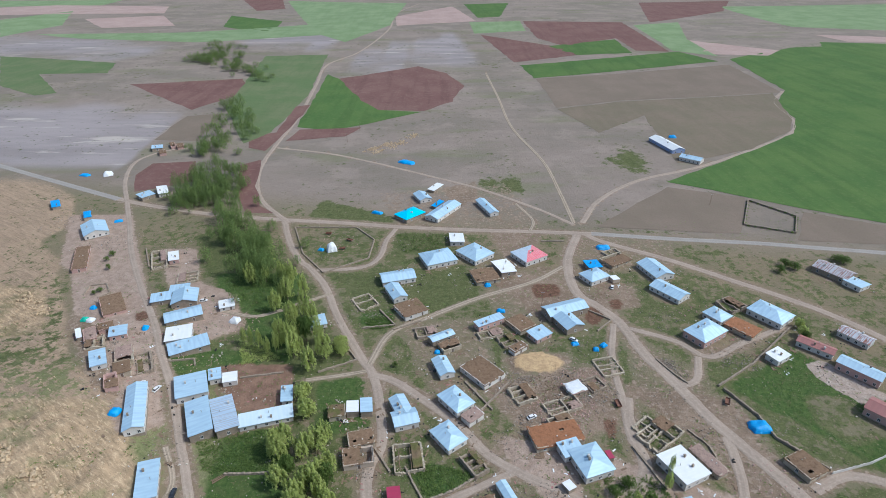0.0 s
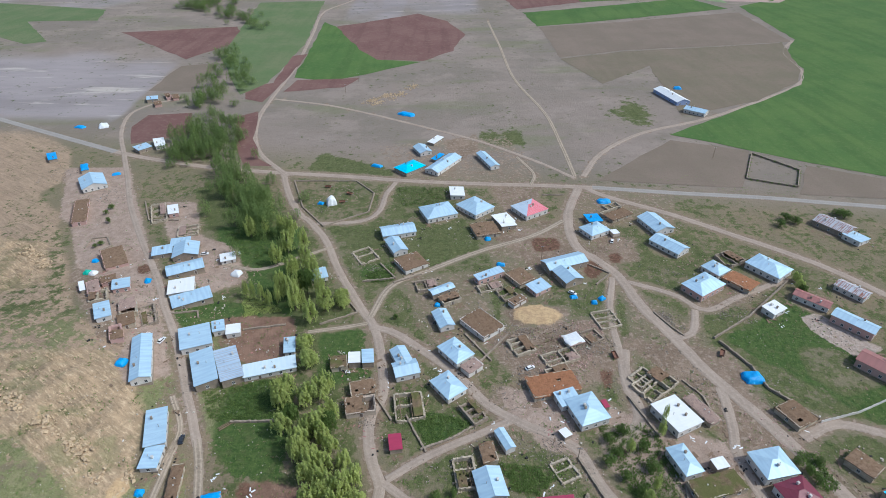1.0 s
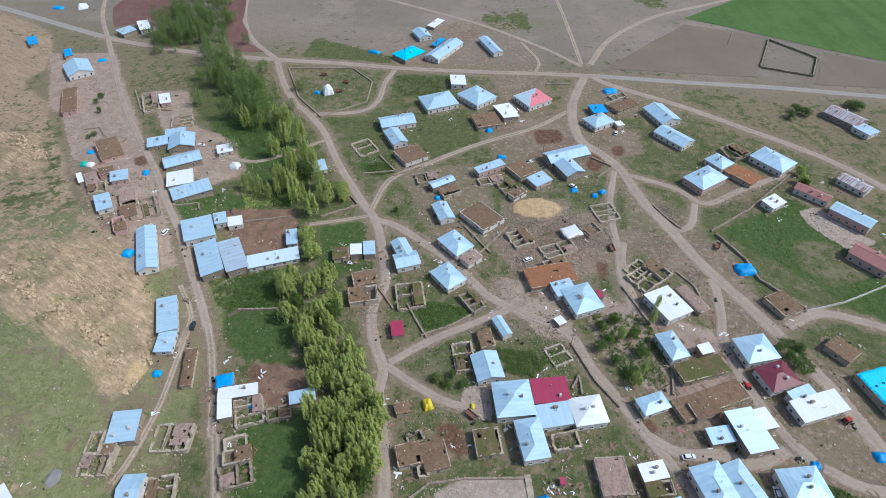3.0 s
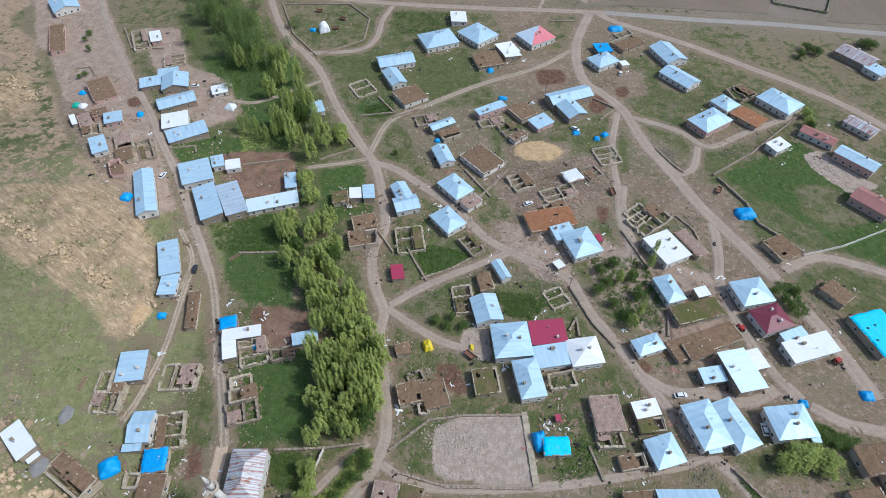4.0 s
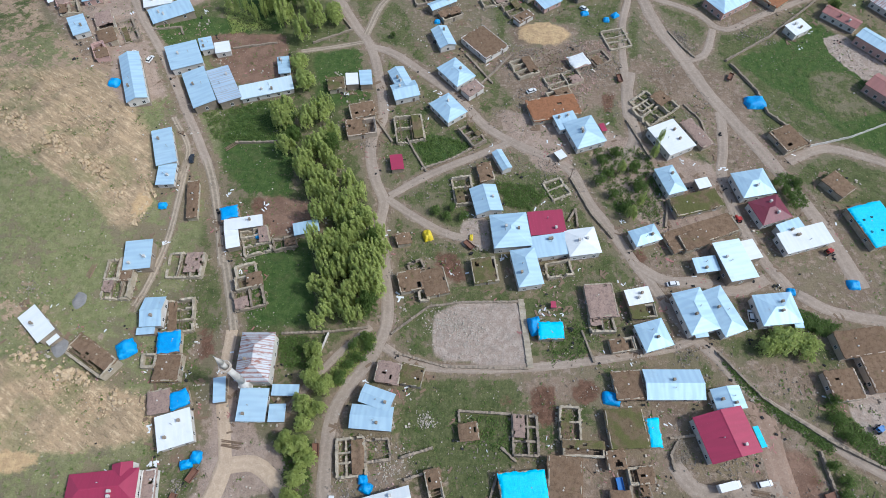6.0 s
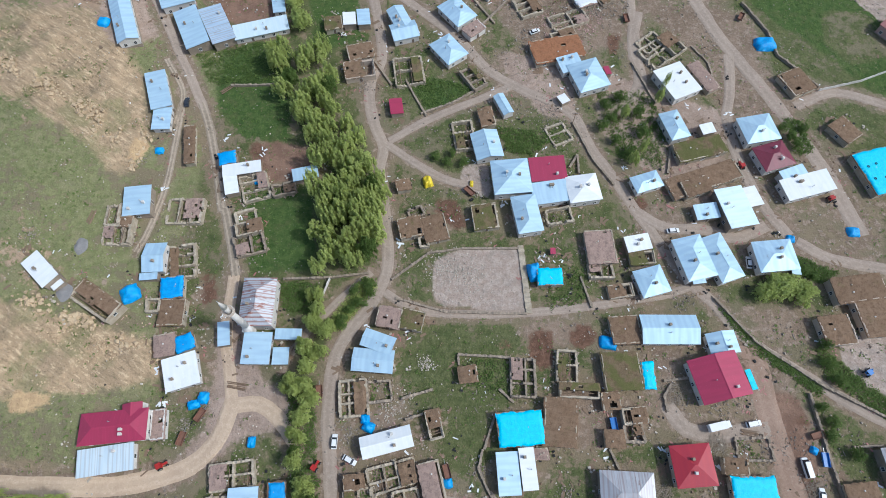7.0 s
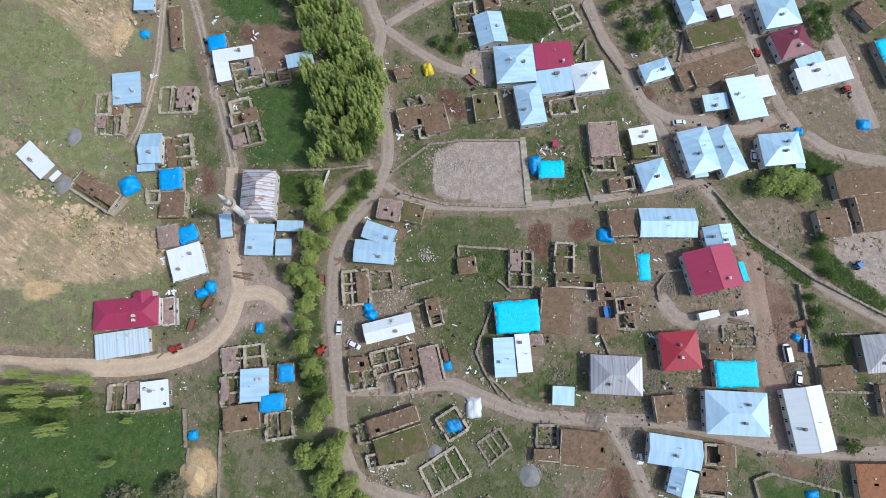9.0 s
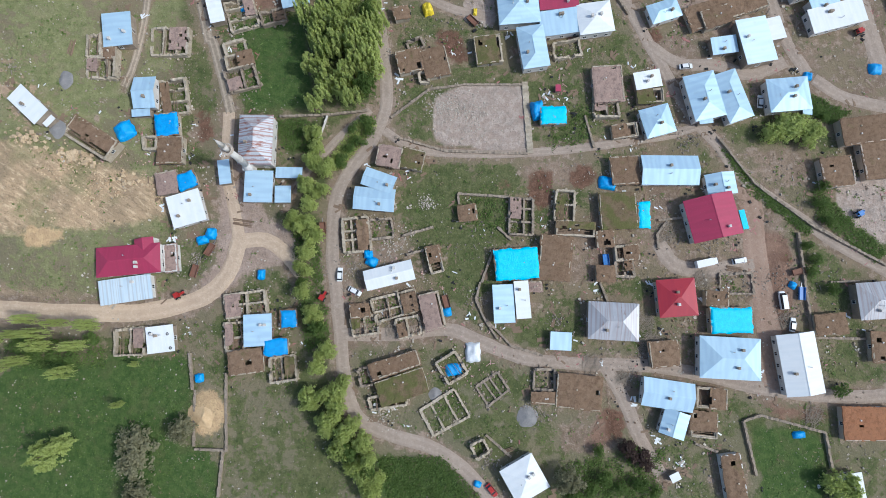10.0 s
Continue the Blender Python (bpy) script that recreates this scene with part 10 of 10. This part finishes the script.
weeds(4000, "leaf_deep", (36.6, -43.3), (67.4, -38.4), (63.3, -54.6), (36.3, -56.2))
weeds(1200, "leaf_deep", (32.3, 68.8), (47.0, 68.8), (46.5, 55.6), (32.9, 54.2))
weeds(900, "leaf_deep", (6.5, 38.0), (20.8, 37.0), (20.7, 27.1), (8.2, 28.9))
weeds(2500, "leaf_deep", (128.5, 128.2), (134.6, 126.8), (136.6, 113.8), (130.5, 111.3))
weeds(3000, "leaf_deep", (-134.7, -6.4), (-105.2, -6.4), (-102.8, -15.0), (-132.3, -15.0))
weeds(2500, "leaf_deep", (-40.3, 241.9), (-25.9, 246.6), (-23.9, 234.6), (-35.3, 233.4))
rubble(105.9, 203.8, 4, 160)
rubble(109.4, 197.3, 4, 140)

build_ground()

def heap(x, y, r, h, material, label, category):
    """A tipped heap with a soft, uneven outline."""
    n, k = 26, 9
    vs, fs = [(0.0, 0.0, h)], []
    for j in range(1, k + 1):
        for i in range(n):
            a, q = 2 * math.pi * i / n, j / k
            d = r * q * (1 + 0.22 * noise.noise((math.cos(a) * 1.3 + x, math.sin(a) * 1.3 + y, 1)))
            z = h * (1 - q) ** 1.15 * (1 + 0.3 * noise.noise((d * math.cos(a) * 0.7 + x, d * math.sin(a) * 0.7, 2))) - (0.12 if j == k else 0.0)
            vs.append((d * math.cos(a), d * math.sin(a), z))
    fs += [(0, 1 + i, 1 + (i + 1) % n) for i in range(n)]
    for j in range(k - 1):
        for i in range(n):
            p, q = 1 + j * n + i, 1 + j * n + (i + 1) % n
            fs.append((p, p + n, q + n, q))
    name = "sand_mound" if material == "sandpile" else "gravel_mound"
    ob = new(name, mesh(name, vs, fs, material, True))
    ob.location = (x, y, tz(x, y))
    tagged(ob, label, category, "tipped heaps")


heap(25.4, -29.8, 3.4, 1.1, "gravel", "heap of grey gravel on the grass", "gravel heap")
heap(-2.4, -23.1, 2.2, 0.7, "gravel", "heap of grey gravel on the grass", "gravel heap")
heap(-118.2, 73.6, 3.0, 0.7, "gravel", "heap of grey gravel on the grass", "gravel heap")
heap(-119.0, 57.6, 3.2, 1.0, "gravel", "heap of grey gravel beside a white-roofed shed", "gravel heap")
heap(-72.3, -29.8, 5.6, 2.2, "sandpile", "tall heap of ochre sand beside the field", "sand heap")

# ---- growth and stones over the village ground ----
def open_ground():
    """True where neither a road nor a building takes the ground, in steps of one metre."""
    free = np.ones((430, 500), bool)
    for _, wide, line in ROADS:
        for qx, qy in line:
            i, j = int(qx) + 250, int(qy) + 70
            k = int(wide / 2)
            if 0 <= i < 500 and 0 <= j < 430:
                free[max(0, j - k):j + k + 1, max(0, i - k):i + k + 1] = False
    free[53 + 70:76 + 70, -4 + 250:28 + 250] = False
    for qx, qy, r in FOOT:
        i, j, k = int(qx) + 250, int(qy) + 70, int(r * 0.8)
        if 0 <= i < 500 and 0 <= j < 430:
            free[max(0, j - k):j + k + 1, max(0, i - k):i + k + 1] = False
    return free


def scatter(count, size, seed, knots, material, name, label):
    """Tufts of leaves strewn in drifts over the open ground."""
    rng = random.Random(seed)
    free = open_ground()
    g = Geo()
    done = 0
    while done < count:
        px, py = rng.uniform(-245, 245), rng.uniform(-68, 200) if rng.random() < 0.75 else rng.uniform(200, 355)
        if not free[int(py) + 70, int(px) + 250] or noise.noise((px * 0.05 + seed, py * 0.05, 1)) + 0.6 * noise.noise((px * 0.21, py * 0.21, seed)) < knots:
            continue
        done += 1
        z = tz(px, py)
        for _ in range(rng.randrange(3, 7)):
            k, a = size * rng.uniform(0.4, 1.3), rng.uniform(0, 6.28)
            cx, cy, cz = px + rng.gauss(0, size), py + rng.gauss(0, size), z + rng.uniform(0.04, size * 0.9)
            ux, uy, t = k * math.cos(a), k * math.sin(a), rng.uniform(-0.4, 0.4) * k
            g.add([(cx + ux, cy + uy, cz + t), (cx - uy * 0.6, cy + ux * 0.6, cz), (cx - ux, cy - uy, cz - t), (cx + uy * 0.5, cy - ux * 0.5, cz)], [(0, 1, 2, 3)])
    tagged(new(name, g.mesh(name, material)), label, "weeds", kind="stuff")


def field_stones(count, seed):
    rng = random.Random(seed)
    free = open_ground()
    g = Geo()
    done = 0
    while done < count:
        px, py = rng.uniform(-150, 150), rng.uniform(-60, 215)
        if not free[int(py) + 70, int(px) + 250] or noise.noise((px * 0.07 + seed, py * 0.07, 6)) < -0.05:
            continue
        done += 1
        stone(g, px, py, tz(px, py), rng, 0.12, 0.42)
    tagged(new("field_stones", g.mesh("field_stones", "stone_pale")), "pale loose stones strewn over the grass", "stones", kind="stuff")


def brush_pile(x, y, r, n):
    """A tangle of cut branches."""
    rng = random.Random(int(x * 3 + y))
    g = Geo()
    for _ in range(n):
        a, d, b = rng.uniform(0, 6.28), r * math.sqrt(rng.random()), rng.gauss(0.6, 0.7)
        px, py, k = d * math.cos(a), d * math.sin(a), rng.uniform(0.6, 1.9)
        z = rng.uniform(0.05, 0.75 * (1 - d / r) + 0.2)
        g.tube((px - k * math.cos(b), py - k * math.sin(b), z), (px + k * math.cos(b), py + k * math.sin(b), z + rng.uniform(-0.1, 0.25)), 0.055, 0.025, 4, False)
    ob = new("brushwood", g.mesh("brushwood", "twig"))
    ob.location = (x, y, tz(x, y))
    tagged(ob, "tangled heap of dry grey-brown cut branches", "brushwood", kind="stuff")


scatter(7000, 0.30, 3, 0.02, "leaf_deep", "weeds", "dark green weeds in drifts over open ground")
scatter(4500, 0.26, 8, 0.05, "leaf_mid", "weeds", "light green grass tufts over open ground")
scatter(3500, 0.24, 15, 0.08, "straw", "dry_grass", "tufts of straw-coloured dry grass")
field_stones(2400, 21)
brush_pile(62.1, -1.7, 3.2, 150)
brush_pile(64.8, -9.1, 4.2, 220)
brush_pile(80.9, 12.2, 3.0, 120)
brush_pile(69.9, 26.8, 3.5, 130)
brush_pile(58.5, 1.1, 3.0, 120)
brush_pile(77.3, 33.3, 2.6, 90)
brush_pile(106.1, -0.7, 2.6, 90)
brush_pile(45.6, -13.8, 3.0, 90)
brush_pile(-14.6, -3.7, 3.0, 90)
brush_pile(112.4, -29.4, 3.0, 90)
brush_pile(63.7, -8.1, 3.4, 130)
brush_pile(54.6, -18.0, 2.0, 80)


def yard_clutter(material, name, label, per_house, lo, hi, flat, seed):
    """Odds and ends lying about the houses, too small and too many to pick apart."""
    rng = random.Random(seed)
    g = Geo()
    for hx, hy, r in FOOT:
        if hy > 330:
            continue
        for _ in range(per_house):
            if rng.random() < 0.35:
                continue
            a, d = rng.uniform(0, 6.28), r * rng.uniform(0.95, 1.35) + rng.uniform(0.3, 4.5)
            px, py, s = hx + d * math.cos(a), hy + d * math.sin(a), rng.uniform(lo, hi)
            for _ in range(rng.choice((1, 1, 2, 4))):
                qx, qy = px + rng.gauss(0, 0.8), py + rng.gauss(0, 0.8)
                m = pose(qx, qy, tz(qx, qy) + 0.02, rng.uniform(-8, 8), rng.uniform(-8, 8), rng.uniform(0, 180))
                if flat:
                    g.box(-s, -s * rng.uniform(0.12, 0.5), 0.02, s, s * rng.uniform(0.12, 0.5), 0.12, m)
                else:
                    k = s * rng.uniform(0.4, 0.8)
                    g.box(-k, -k * 0.7, -0.1, k, k * 0.7, k * rng.uniform(0.5, 1.3), m)
    tagged(new(name, g.mesh(name, material)), label, "clutter", kind="stuff")


yard_clutter("wood", "scrap_wood", "weathered planks and poles lying about the yards", 5, 0.5, 1.5, True, 41)
yard_clutter("stone_pale", "scrap_stone", "pale blocks and rubble lying about the yards", 6, 0.25, 0.6, False, 42)
yard_clutter("white", "scrap_sheet", "offcuts of white sheet lying about the yards", 2, 0.35, 0.9, True, 43)
# near-black blocks, added for the dark gaps among the clutter as well as scrap
yard_clutter("rubber", "dark_scrap", "dark scrap and dark blocks standing in for shaded gaps about the yards", 3, 0.3, 0.7, False, 44)
yard_clutter("brick", "broken_tile", "broken reddish tiles lying about the yards", 2, 0.3, 0.7, True, 45)
